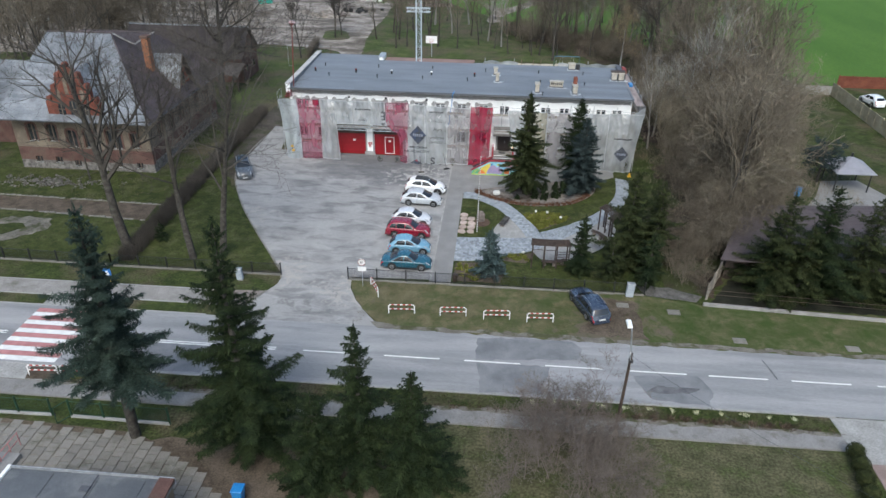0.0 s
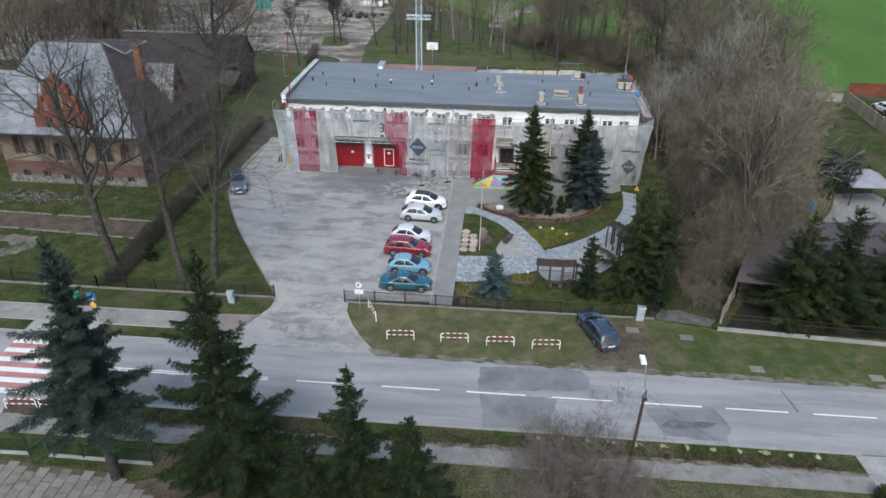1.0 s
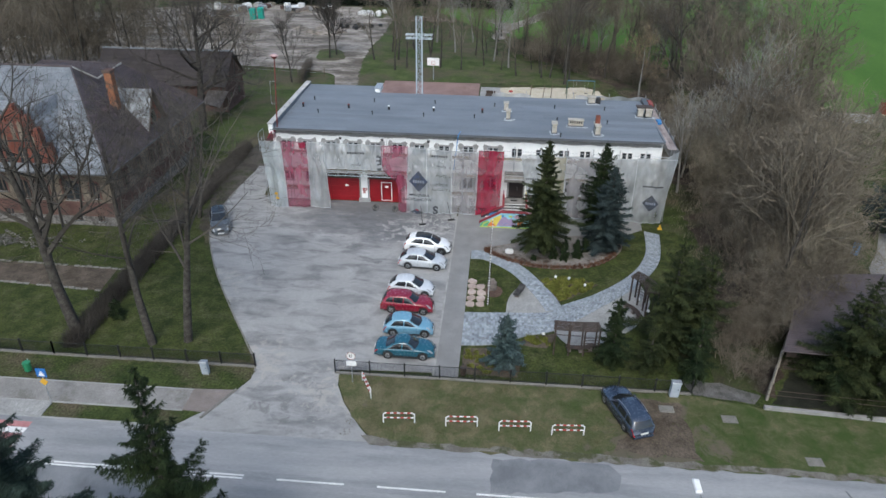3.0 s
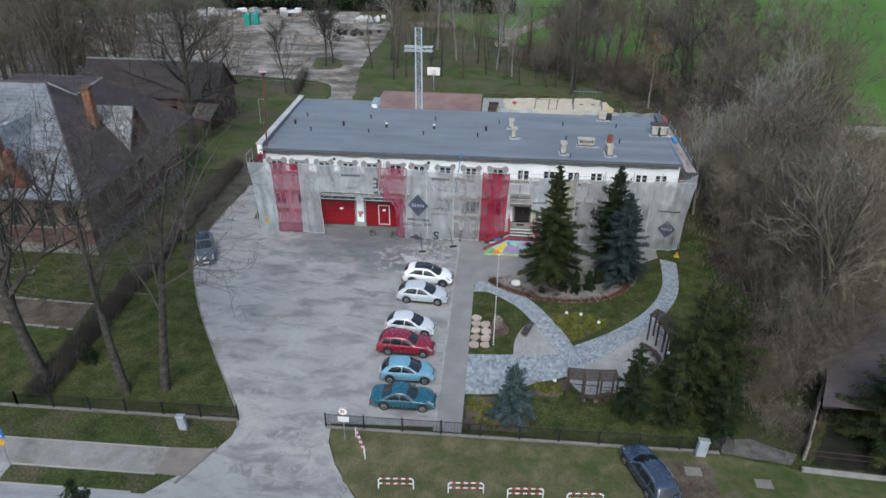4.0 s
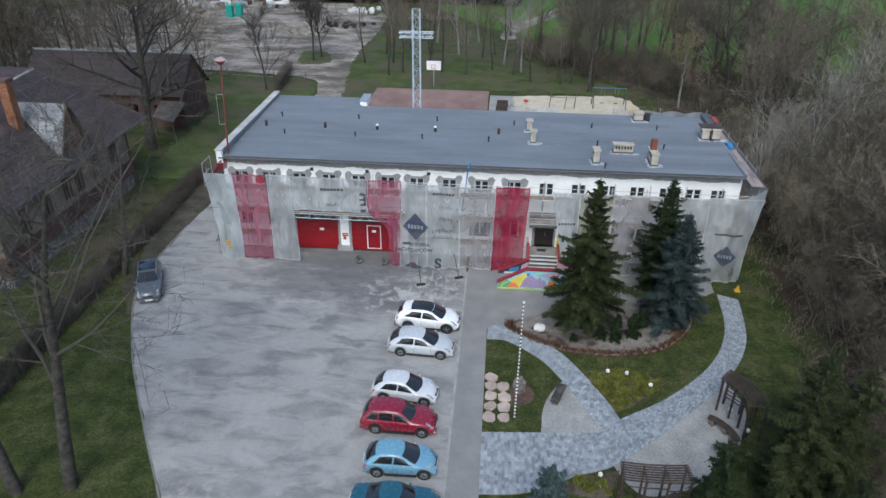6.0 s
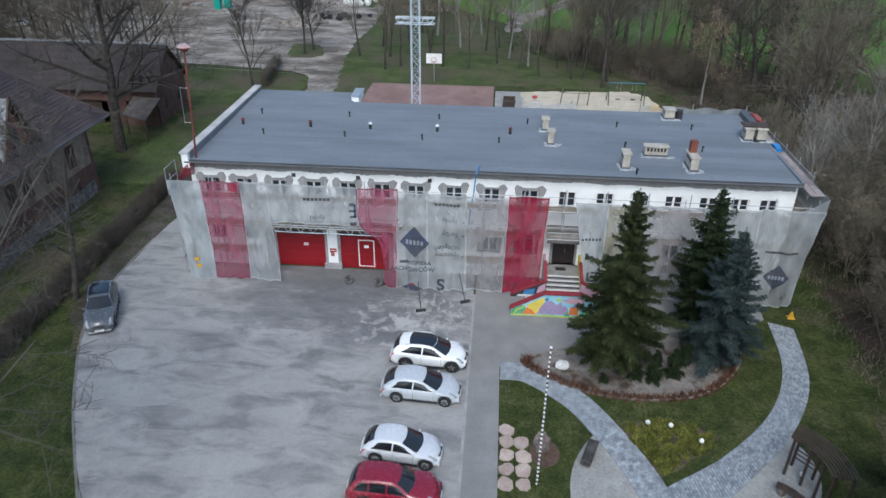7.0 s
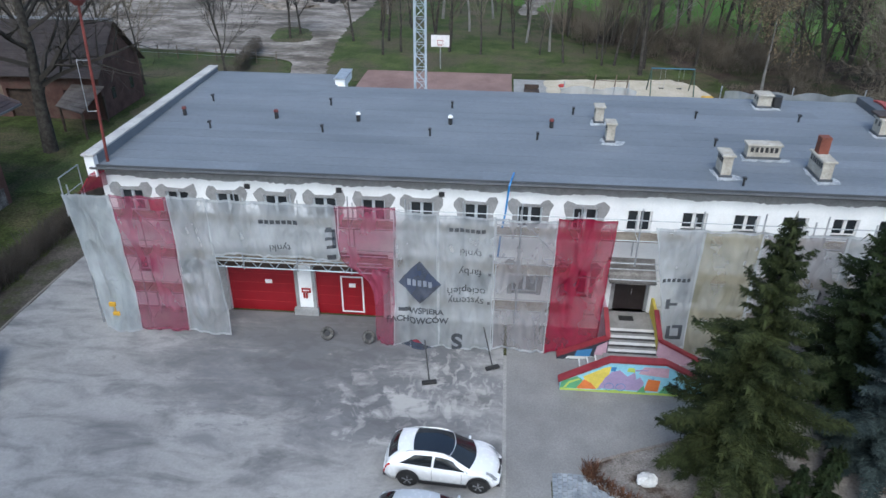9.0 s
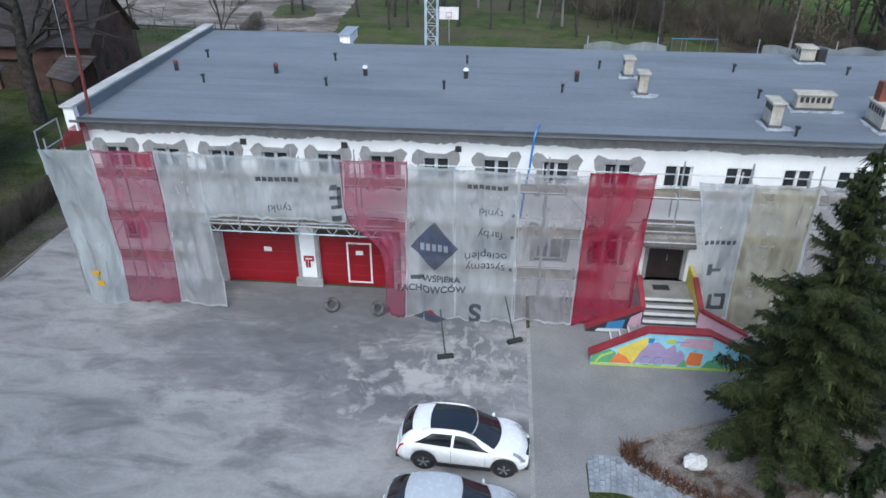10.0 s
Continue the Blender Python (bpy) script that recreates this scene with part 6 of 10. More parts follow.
    for side in (-1, 1):
        for a0, a1, t0, t1 in sides:
            def fn(u, v):
                h = 0.10 + 0.80 * v
                s = a0 + (a1 - a0) * u + ((t0 + (t1 - t0) * u) - (a0 + (a1 - a0) * u)) * v
                p = flank(b + L * s, h)
                return (p.x, side * (p.y + 0.010), p.z)
            part("side_window", patch(fn, 8, 4), car_glass, c, smooth=True, local=True)
        cowl = b + L * front[1]
        part("door_mirror", M().blob((cowl - 0.33, side * (hw * 0.93 + 0.07), belt(cowl) + 0.05), 0.06, 0.10, 0.065, 8, 6), colour_mat, c, smooth=True, local=True)

        def lamp(u, v):
            x = f - 0.10 - 0.42 * u
            p = Vector((x, half(x) * 0.985, min(belt(x), edge(x) - 0.02) - 0.05)).lerp(over(x, 0.80), v)
            return (p.x + 0.006, side * (p.y + 0.008), p.z + 0.008)
        part("headlamp", patch(lamp, 5, 3), lamp_glass, c, smooth=True, local=True)

        def tail(u, v):
            x = b + 0.012 + 0.30 * u * u
            zs = min(belt(x), edge(x) - 0.02)
            return (x - 0.006, side * (half(x) * (0.985 + 0.01 * v) + 0.008), zs - 0.04 - (0.20 if suv else 0.16) * v * (1 - 0.6 * u))
        part("tail_lamp", patch(tail, 5, 2), tail_red, c, smooth=True, local=True)
        part("sill", M().box(wx[1] + r + 0.08, side * hw * 0.93 - 0.04, clear, wx[0] - r - 0.08, side * hw * 0.93 + 0.04, clear + 0.12), black_plastic, c, local=True)
        for s in (0.38, 0.60):
            x = b + L * s
            part("door_handle", M().box(x - 0.09, side * half(x) * 0.995 - 0.015, belt(x) - 0.15, x + 0.09, side * half(x) * 0.995 + 0.015, belt(x) - 0.125), colour_mat, c, local=True)
        for s in (0.425, 0.68):
            x = b + L * s
            part("door_seam", M().box(x - 0.005, side * half(x) - 0.008, clear + 0.25, x + 0.005, side * half(x) + 0.003, belt(x) - 0.05), black_plastic, c, local=True)
        for wxx in wx:
            yo = side * (hw - 0.115)
            wl_ = part("wheel", M().tube((wxx, yo - 0.1, r), (wxx, yo + 0.1, r), r, r, 22), rubber, c, local=True)
            part("rim", M().tube((wxx, yo + side * 0.09, r), (wxx, yo + side * 0.112, r), r * 0.68, r * 0.62, 16), rim_metal if not plastic else black_plastic, wl_, local=True)
            hub = M()
            for k in range(5):
                a = 2 * math.pi * k / 5 + 0.3
                for d in (-0.12, 0.12):
                    hub.tube((wxx, yo + side * 0.114, r), (wxx + r * 0.60 * math.cos(a + d), yo + side * 0.116, r + r * 0.60 * math.sin(a + d)), r * 0.035, r * 0.05, 4)
            part("spokes", hub, rim_metal if plastic else black_plastic, wl_, local=True)
            part("wheel_arch", M().tube((wxx, yo - 0.05, r), (wxx, yo + 0.02, r), r + 0.055, r + 0.055, 18), black_plastic, c, local=True)
            if plastic:
                arch = M()
                for k in range(11):
                    t0, t1 = math.pi * k / 11 - 0.05 if k else -0.1, math.pi * (k + 1) / 11 - 0.05
                    ri, ro = r + 0.04, r + 0.105
                    arch.add([(wxx + q * math.cos(t), side * half(wxx) * f_, r - 0.01 + q * math.sin(t)) for f_ in (0.95, 1.004) for q, t in ((ri, t0), (ro, t0), (ro, t1), (ri, t1))],
                             [(0, 1, 2, 3), (7, 6, 5, 4), (0, 4, 5, 1), (1, 5, 6, 2), (2, 6, 7, 3), (3, 7, 4, 0)])
                part("arch_trim", arch, black_plastic, c, "black plastic wheel arch", local=True)
    if suv or shape == "wagon":
        for side in (-1, 1):
            rail = [over(b + L * s, 0.9) for s in (0.20, 0.24, 0.30, 0.38, 0.46, 0.53, 0.57)]
            part("roof_rail", M().pipe([(p.x, side * p.y, p.z + (0.0 if k in (0, 6) else 0.045)) for k, p in enumerate(rail)], 0.018, 6), rim_metal, c, "silver roof rail", local=True)
    hood = top(f - 0.25)
    part("grille", M().bevelled(f - 0.10, -hw * 0.38, hood - H * 0.20, f + 0.004, hw * 0.38, hood - H * 0.13, 0.02), black_plastic, c, local=True)
    bumper_mat = black_plastic if plastic else colour_mat
    part("bumper", M().bevelled(f - 0.24, -hw * 0.72, clear + 0.02, f + 0.015, hw * 0.72, clear + 0.17, 0.06), bumper_mat, c, local=True)
    part("bumper", M().bevelled(b - 0.02, -hw * 0.76, clear + 0.03, b + 0.22, hw * 0.76, clear + 0.24, 0.06), bumper_mat, c, local=True)
    if plate:
        part("plate", M().box(b - 0.032, -0.26, clear + 0.34, b + 0.1, 0.26, clear + 0.45), plate_white, c, "plain white plate", local=True)
        part("plate", M().box(f - 0.02, -0.26, clear + 0.12, f + 0.03, 0.26, clear + 0.23), plate_white, c, "plain white plate", local=True)
    c.rotation_euler = (0, 0, radians(heading))
    return c


white_p = paint("white_car_paint", (0.80, 0.81, 0.82), 0.05)
silver_p = paint("silver_car_paint", (0.47, 0.50, 0.53))
pearl_p = paint("pale_silver_car_paint", (0.56, 0.58, 0.61))
red_p = paint("dark_red_car_paint", (0.21, 0.008, 0.024))
blue_p = paint("light_blue_car_paint", (0.15, 0.31, 0.42))
teal_p = paint("teal_car_paint", (0.014, 0.085, 0.125))
navy_p = paint("dark_navy_car_paint", (0.032, 0.045, 0.072))
dark_p = paint("dark_grey_car_paint", (0.085, 0.095, 0.105))
roof_glass = surface("panoramic_roof_glass", (0.010, 0.013, 0.018), (0.016, 0.02, 0.026), 1.0, 5.0, 0.05, 0.1, 0.0, space="Object", coat=0.6)
car(white_p, 4.38, 1.82, 1.60, 2.65, (-2.15, 70.0), -3, "white compact crossover with a dark panoramic roof", "suv", roof_glass, plastic=True)
car(silver_p, 4.28, 1.82, 1.50, 2.61, (-2.3, 67.1), -3, "silver hatchback parked nose to the kerb", "hatch")
car(pearl_p, 3.9, 1.70, 1.46, 2.45, (-2.75, 62.55), -5, "pale silver small hatchback", "hatch")
car(red_p, 4.29, 1.72, 1.58, 2.62, (-2.75, 59.95), -2, "dark red retro-styled hatchback", "retro")
car(blue_p, 3.85, 1.68, 1.50, 2.46, (-2.25, 56.85), 1, "light blue small hatchback", "hatch")
car(teal_p, 4.45, 1.70, 1.42, 2.6, (-2.15, 54.05), 0, "old teal saloon car", "sedan")
car(navy_p, 4.75, 1.78, 1.48, 2.75, (13.35, 48.75), 110, "dark blue estate car parked on the verge", "wagon")
car(dark_p, 4.65, 1.80, 1.62, 2.7, (-23.3, 72.75), -67, "dark grey estate car at the edge of the yard", "wagon", roof_glass)
car(dark_p, 4.2, 1.75, 1.48, 2.6, (-86, 150), 60, "dark car in the gravel lot", "hatch")
car(silver_p, 4.2, 1.75, 1.48, 2.6, (-80, 153), 62, "silver car in the gravel lot", "hatch")
car(white_p, 4.6, 1.78, 1.48, 2.7, (-92, 147), 58, "white car in the gravel lot", "wagon")
car(white_p, 4.3, 1.8, 1.6, 2.6, (61.0, 108.5), 100, "white car behind the concrete fence", "suv")

# ---- fences, barriers, street furniture ----
def fence_run(name, pts, label, spacing, height, material, base_mat, bars=0.13):
    """Posts, rails and thin bars along a line of points, on a low plinth."""
    f = thing(name, (*pts[0], 0), label, "fence")
    for (ax, ay), (bx, by) in zip(pts, pts[1:]):
        ln_, k = math.hypot(bx - ax, by - ay), 1
        k = max(1, round(ln_ / spacing))
        ux, uy = (bx - ax) / ln_, (by - ay) / ln_
        if base_mat:
            nx, ny = -uy * 0.1, ux * 0.1
            part("plinth", M().prism([(ax - nx, ay - ny), (bx - nx, by - ny), (bx + nx, by + ny), (ax + nx, ay + ny)], -0.1, 0.11), base_mat, f, "weathered concrete plinth")
        for i in range(k + 1):
            x, y = ax + ux * ln_ * i / k, ay + uy * ln_ * i / k
            part("post", M().bevelled(x - 0.045, y - 0.045, 0, x + 0.045, y + 0.045, height + 0.14, 0.03), material, f)
        for i in range(k):
            m = M()
            x0, y0, x1, y1 = ax + ux * ln_ * i / k, ay + uy * ln_ * i / k, ax + ux * ln_ * (i + 1) / k, ay + uy * ln_ * (i + 1) / k
            for z in (0.25, height - 0.02):
                m.tube((x0, y0, z), (x1, y1, z), 0.024, 0.024, 4)
            n = max(2, int(ln_ / k / bars))
            for j in range(1, n):
                x, y = x0 + (x1 - x0) * j / n, y0 + (y1 - y0) * j / n
                m.tube((x, y, 0.25), (x, y, height), 0.013, 0.013, 3, False)
            part("panel", m, material, f)
    return f


fence_run("front_fence", [(-6.85, 51.3), (18.2, 51.35)], "black metal bar fence on a concrete plinth", 2.62, 1.15, black_metal, slab_mat, 0.095)
fence_run("front_fence", [(-12.75, 51.4), (-28, 51.4), (-58, 51.8)], "black metal bar fence beside the brick house garden", 2.55, 1.15, black_metal, slab_mat, 0.095)
fence_run("yard_fence", [(-14.6, 32.8), (-21.2, 32.9)], "green metal mesh fence", 2.2, 1.3, green_metal, kerb, 0.1)
fence_run("yard_fence", [(-22.5, 32.9), (-36, 32.7)], "green metal mesh fence", 2.2, 1.3, green_metal, kerb, 0.1)
gt = thing("garden_gate", (-21.85, 32.9, 0), "open green metal wicket gate", "gate")
part("gate_frame", M().pipe([(-21.25, 32.9, 0.1), (-21.25, 32.9, 1.35), (-21.7, 32.1, 1.35), (-21.7, 32.1, 0.1), (-21.25, 32.9, 0.1)], 0.03), green_metal, gt)
part("latch", M().box(-21.72, 32.08, 0.75, -21.62, 32.14, 0.95), black_metal, gt)


def barrier(x, y, ang, length=2.05):
    b = thing("road_barrier", (x, y, 0), "white tubular barrier with red bands", "barrier", "roadside barriers")
    h, r = 0.88, 0.038
    fr = M()
    for s in (0, 1):
        xe = s * length
        k = -1 if s else 1
        fr.tube((xe, 0, 0), (xe, 0, h - 0.12), r, r, 8).tube((xe, 0, h - 0.12), (xe + k * 0.12, 0, h), r, r, 8)
    for z in (h, 0.48):
        x0, x1 = (0.12, length - 0.12) if z == h else (0, length)
        fr.tube((x0, 0, z), (x1, 0, z), r, r, 8)
    part("frame", fr, frame_white, b, local=True)
    for z in (h, 0.48):
        for k in range(4):
            xa = 0.22 + k * 0.45
            part("red_band", M().tube((xa, 0, z), (xa + 0.22, 0, z), r + 0.004, r + 0.004, 8), red_metal, b, local=True)
    b.rotation_euler = (0, 0, radians(ang))
    return b


first = barrier(-2.6, 46.55, 4)
for x, y, a in ((1.5, 46.6, 4), (4.95, 46.5, 4), (8.35, 46.45, 4), (-4.75, 50.6, -63), (-26.35, 36.55, 4), (-24.1, 36.7, 4)):
    copy_thing(first, pose(x, y, 0, 0, 0, a))


def plate_sign(at, label):
    s = thing("road_sign", (*at, 0), label, "road sign")
    part("pole", M().tube((*at, 0), (*at, 2.6), 0.03, 0.03, 8), galv, s)
    return s


sg1 = plate_sign((-5.4, 50.35), "round white speed sign over a small plate on a grey pole")
rings = M().tube((-5.4, 50.31, 2.4), (-5.4, 50.29, 2.4), 0.33, 0.33, 20)
d1 = part("disc", rings, frame_white, sg1)
part("rim", M().pipe([(-5.4 + 0.31 * math.cos(a * math.pi / 10), 50.28, 2.4 + 0.30 * math.sin(a * math.pi / 10)) for a in range(21)], 0.022, 5), dull_red, d1)
for x in (-5.52, -5.40):
    part("digit_bar", M().box(x, 50.275, 2.28, x + 0.06, 50.285, 2.52), black_metal, d1)
part("plate", M().box(-5.75, 50.29, 1.55, -5.05, 50.31, 1.95), frame_white, sg1)
sg2 = plate_sign((-25.3, 46.4), "blue square crossing sign with a yellow plate below")
sb = part("blue_plate", M().box(-25.65, 46.36, 2.2, -24.95, 46.38, 2.9), surface("sign_blue", (0.01, 0.11, 0.36), (0.015, 0.14, 0.42), 3.0, 20.0, 0.1, 0.5, 0.0), sg2)
part("white_triangle", M().slab_xz([(-25.52, 2.3), (-25.08, 2.3), (-25.3, 2.75)], 46.345, 46.358), frame_white, sb)
part("yellow_plate", M().slab_xz([(-25.3, 1.5), (-25.0, 1.8), (-25.3, 2.1), (-25.6, 1.8)], 46.36, 46.38), bpy.data.materials["yellow_plastic"], sg2)
bn = thing("litter_bin", (-28.6, 49.2, 0), "green roadside litter bin", "bin")
part("drum", M().tube((-28.6, 49.2, 0.25), (-28.6, 49.2, 0.95), 0.24, 0.28, 12), surface("bin_green", (0.02, 0.16, 0.07), (0.03, 0.22, 0.1), 2.0, 20.0, 0.15, 0.5, 0.0), bn)
part("post", M().tube((-28.6, 49.45, 0), (-28.6, 49.45, 1.1), 0.03, 0.03, 6), galv, bn)


def cabinet(x, y, wx_, dy, h, tilt, label):
    c = thing("utility_cabinet", (x, y, 0), label, "cabinet", "utility cabinets")
    body = part("body", M().bevelled(-wx_ / 2, -dy / 2, 0.12, wx_ / 2, dy / 2, h, 0.03), surface("cabinet_grey_%d" % int(abs(x)), (0.28, 0.32, 0.36), (0.37, 0.41, 0.45), 1.5, 12.0, 0.1, 0.6, 0.05), c, local=True)
    part("plinth", M().box(-wx_ / 2 + 0.03, -dy / 2 + 0.03, -0.1, wx_ / 2 - 0.03, dy / 2 - 0.03, 0.12), kerb, c, local=True)
    part("roof", M().bevelled(-wx_ / 2 - 0.04, -dy / 2 - 0.04, h, wx_ / 2 + 0.04, dy / 2 + 0.04, h + 0.06, 0.03), galv, c, local=True)
    part("door", M().box(-wx_ / 2 + 0.05, -dy / 2 - 0.015, 0.2, wx_ / 2 - 0.05, -dy / 2, h - 0.08), bpy.data.materials["cabinet_grey_%d" % int(abs(x))], body, local=True)
    part("lock", M().box(wx_ / 2 - 0.14, -dy / 2 - 0.03, h * 0.55, wx_ / 2 - 0.1, -dy / 2 - 0.015, h * 0.65), black_metal, body, local=True)
    c.rotation_euler = (0, radians(tilt), 0)


cabinet(16.9, 51.0, 0.6, 0.35, 1.3, 3, "pale grey utility cabinet by the fence")
cabinet(-16.0, 50.3, 0.5, 0.3, 1.1, -4, "small white leaning utility cabinet")
lp = thing("street_lamp", (13.7, 34.75, 0), "weathered wooden pole with a slim grey lamp mast on top", "street lamp")
part("pole", M().tube((13.7, 34.75, -0.1), (13.95, 35.05, 6.2), 0.12, 0.085, 8), dark_wood, lp)
part("mast", M().tube((13.97, 34.98, 5.2), (13.7, 35.0, 7.95), 0.045, 0.035, 6), galv, lp, "slim grey steel mast")
part("arm", M().tube((13.7, 35.0, 7.95), (13.6, 35.5, 8.12), 0.03, 0.03, 6), galv, lp)
part("lamp_head", M().bevelled(13.42, 34.95, 8.06, 13.72, 35.7, 8.2, 0.05), frame_white, lp, "white flat lamp head")
part("clamp", M().bevelled(13.83, 34.93, 5.55, 14.09, 35.17, 5.75, 0.03), black_metal, lp)
part("insulator", M().tube((13.85, 34.95, 6.2), (13.85, 34.95, 6.35), 0.04, 0.03, 6), frame_white, lp)
part("cable", M().pipe([(13.9 + k * 1.6, 34.95 - k * 1.3, 6.1 - 1.2 * k / 5 * (1.5 - k / 9)) for k in range(8)], 0.012, 3), black_metal, lp)
for n, (x, y) in enumerate(((16.2, 49.6), (20.2, 49.0), (24.45, 45.6), (32.7, 45.4))):
    solo("manhole_slab", M().bevelled(x - 0.5, y - 0.35, -0.05, x + 0.5, y + 0.35, 0.10, 0.03), slab_mat, (x, y, 0), "square concrete manhole slab in the grass", "manhole", "manhole slabs")
solo("manhole_cover", M().tube((3.6, 56.3, 0.03), (3.6, 56.3, 0.08), 0.35, 0.35, 16), rock, (3.6, 56.3, 0.05), "round dark manhole cover in the path", "manhole")

# ---- flagpole, stones, garden things ----
fp = thing("flagpole", (3.8, 61.3, 0), "tall flagpole with narrow black and white bands", "flagpole")
band_dark = paint("flagpole_dark_band", (0.045, 0.028, 0.03))
for k in range(62):
    z0, z1 = 7.5 * k / 62, 7.5 * (k + 1) / 62
    part("band", M().tube((3.8 + 0.0012 * k, 61.3 + 0.0098 * k, z0), (3.8 + 0.0012 * (k + 1), 61.3 + 0.0098 * (k + 1), z1), 0.055 - 0.00037 * k, 0.055 - 0.00037 * (k + 1), 8, k in (0, 61)), band_dark if k % 2 else frame_white, fp)
part("finial", M().blob((3.88, 61.92, 7.55), 0.07, 0.07, 0.07, 8, 5), frame_white, fp, smooth=True)
rg = random.Random(21)
for row_, y in enumerate((61.15, 62.05, 62.95, 63.85, 64.7)):
    for col_, x in enumerate((2.36, 3.16)):
        if row_ == 4 and col_ == 1:
            continue
        x, w_, d_ = x + rg.uniform(-0.05, 0.05), 0.37 + rg.uniform(-0.03, 0.03), 0.40 + rg.uniform(-0.04, 0.03)
        c_ = [rg.uniform(0.12, 0.3) for k in range(4)]
        pts = [(x - w_ + c_[0], y - d_), (x + w_ - c_[1], y - d_), (x + w_, y - d_ + c_[1]), (x + w_, y + d_ - c_[2]), (x + w_ - c_[2], y + d_), (x - w_ + c_[3], y + d_), (x - w_, y + d_ - c_[3]), (x - w_, y - d_ + c_[0])]
        pts = [(px + rg.uniform(-0.04, 0.04), py + rg.uniform(-0.04, 0.04)) for px, py in pts]
        top = [(x + (px - x) * 0.94, y + (py - y) * 0.94) for px, py in pts]
        solo("flagstone", M().loft([[(px, py, 0.0) for px, py in pts], [(px, py, 0.10) for px, py in pts], [(px, py, 0.125) for px, py in top]]), flag, (x, y, 0), "flat pinkish flagstone in the lawn", "flagstone", "flagstones beside the flagpole")
sheet("ground_monument_bed", [(4.25 + 0.75 * math.cos(k * 0.4), 63.3 + 0.95 * math.sin(k * 0.4)) for k in range(16)], 0.06, surface("bark_mulch", (0.085, 0.055, 0.042), (0.14, 0.095, 0.075), 2.0, 18.0, 0.5, 0.95, 0.6), "round mulched spot by the flagpole", "bed")
solo("memorial_stone", M().blob((4.1, 63.5, 0.45), 0.42, 0.3, 0.75, 9, 6, 0.14, 5, 0.0), rock, (4.1, 63.5, 0), "upright dark memorial boulder", "boulder", smooth=False)
solo("white_boulder", M().blob((5.55, 70.1, 0.2), 0.42, 0.32, 0.32, 9, 6, 0.18, 8, 0.05), white_rock, (5.55, 70.1, 0.05), "white boulder on the gravel bed", "boulder")


def bench(x, y, a):
    b = thing("garden_bench", (x, y, 0.05), "dark curved wooden bench on a log base", "bench", "garden benches")
    for r0, r1 in ((1.9, 2.02), (2.05, 2.17), (2.2, 2.32)):
        seat = M()
        for k in range(6):
            t0, t1 = -0.55 + k * 0.18, -0.55 + (k + 1) * 0.18
            seat.add([(r0 * math.sin(t0), r0 * math.cos(t0) - 2, 0.42), (r0 * math.sin(t1), r0 * math.cos(t1) - 2, 0.42), (r1 * math.sin(t1), r1 * math.cos(t1) - 2, 0.42), (r1 * math.sin(t0), r1 * math.cos(t0) - 2, 0.42),
                      (r0 * math.sin(t0), r0 * math.cos(t0) - 2, 0.48), (r0 * math.sin(t1), r0 * math.cos(t1) - 2, 0.48), (r1 * math.sin(t1), r1 * math.cos(t1) - 2, 0.48), (r1 * math.sin(t0), r1 * math.cos(t0) - 2, 0.48)],
                     [(3, 2, 1, 0), (4, 5, 6, 7), (0, 1, 5, 4), (1, 2, 6, 5), (2, 3, 7, 6), (3, 0, 4, 7)])
        part("seat_slat", seat, dark_wood, b, local=True)
    for t in (-0.4, 0.0, 0.4):
        part("leg", M().bevelled(2.1 * math.sin(t) - 0.12, 2.1 * math.cos(t) - 2.18, 0, 2.1 * math.sin(t) + 0.12, 2.1 * math.cos(t) - 1.9, 0.42, 0.02), rock, b, local=True)
    b.rotation_euler = (0, 0, radians(a))


log_bench = thing("garden_bench", (6.42, 63.2, 0.05), "dark straight bench of a split log on two stones", "bench", "garden benches")
part("seat", M().bevelled(-0.85, -0.25, 0.26, 0.85, 0.25, 0.5, 0.08), surface("grey_log", (0.045, 0.043, 0.042), (0.095, 0.09, 0.087), 2.0, 16.0, 0.3, 0.9, 0.3), log_bench, local=True)
for x in (-0.55, 0.55):
    part("leg", M().bevelled(x - 0.14, -0.17, 0, x + 0.14, 0.17, 0.3, 0.03), rock, log_bench, local=True)
log_bench.rotation_euler = (0, 0, radians(70))
bench(10.9, 55.5, 190)
bench(15.6, 61.0, -60)


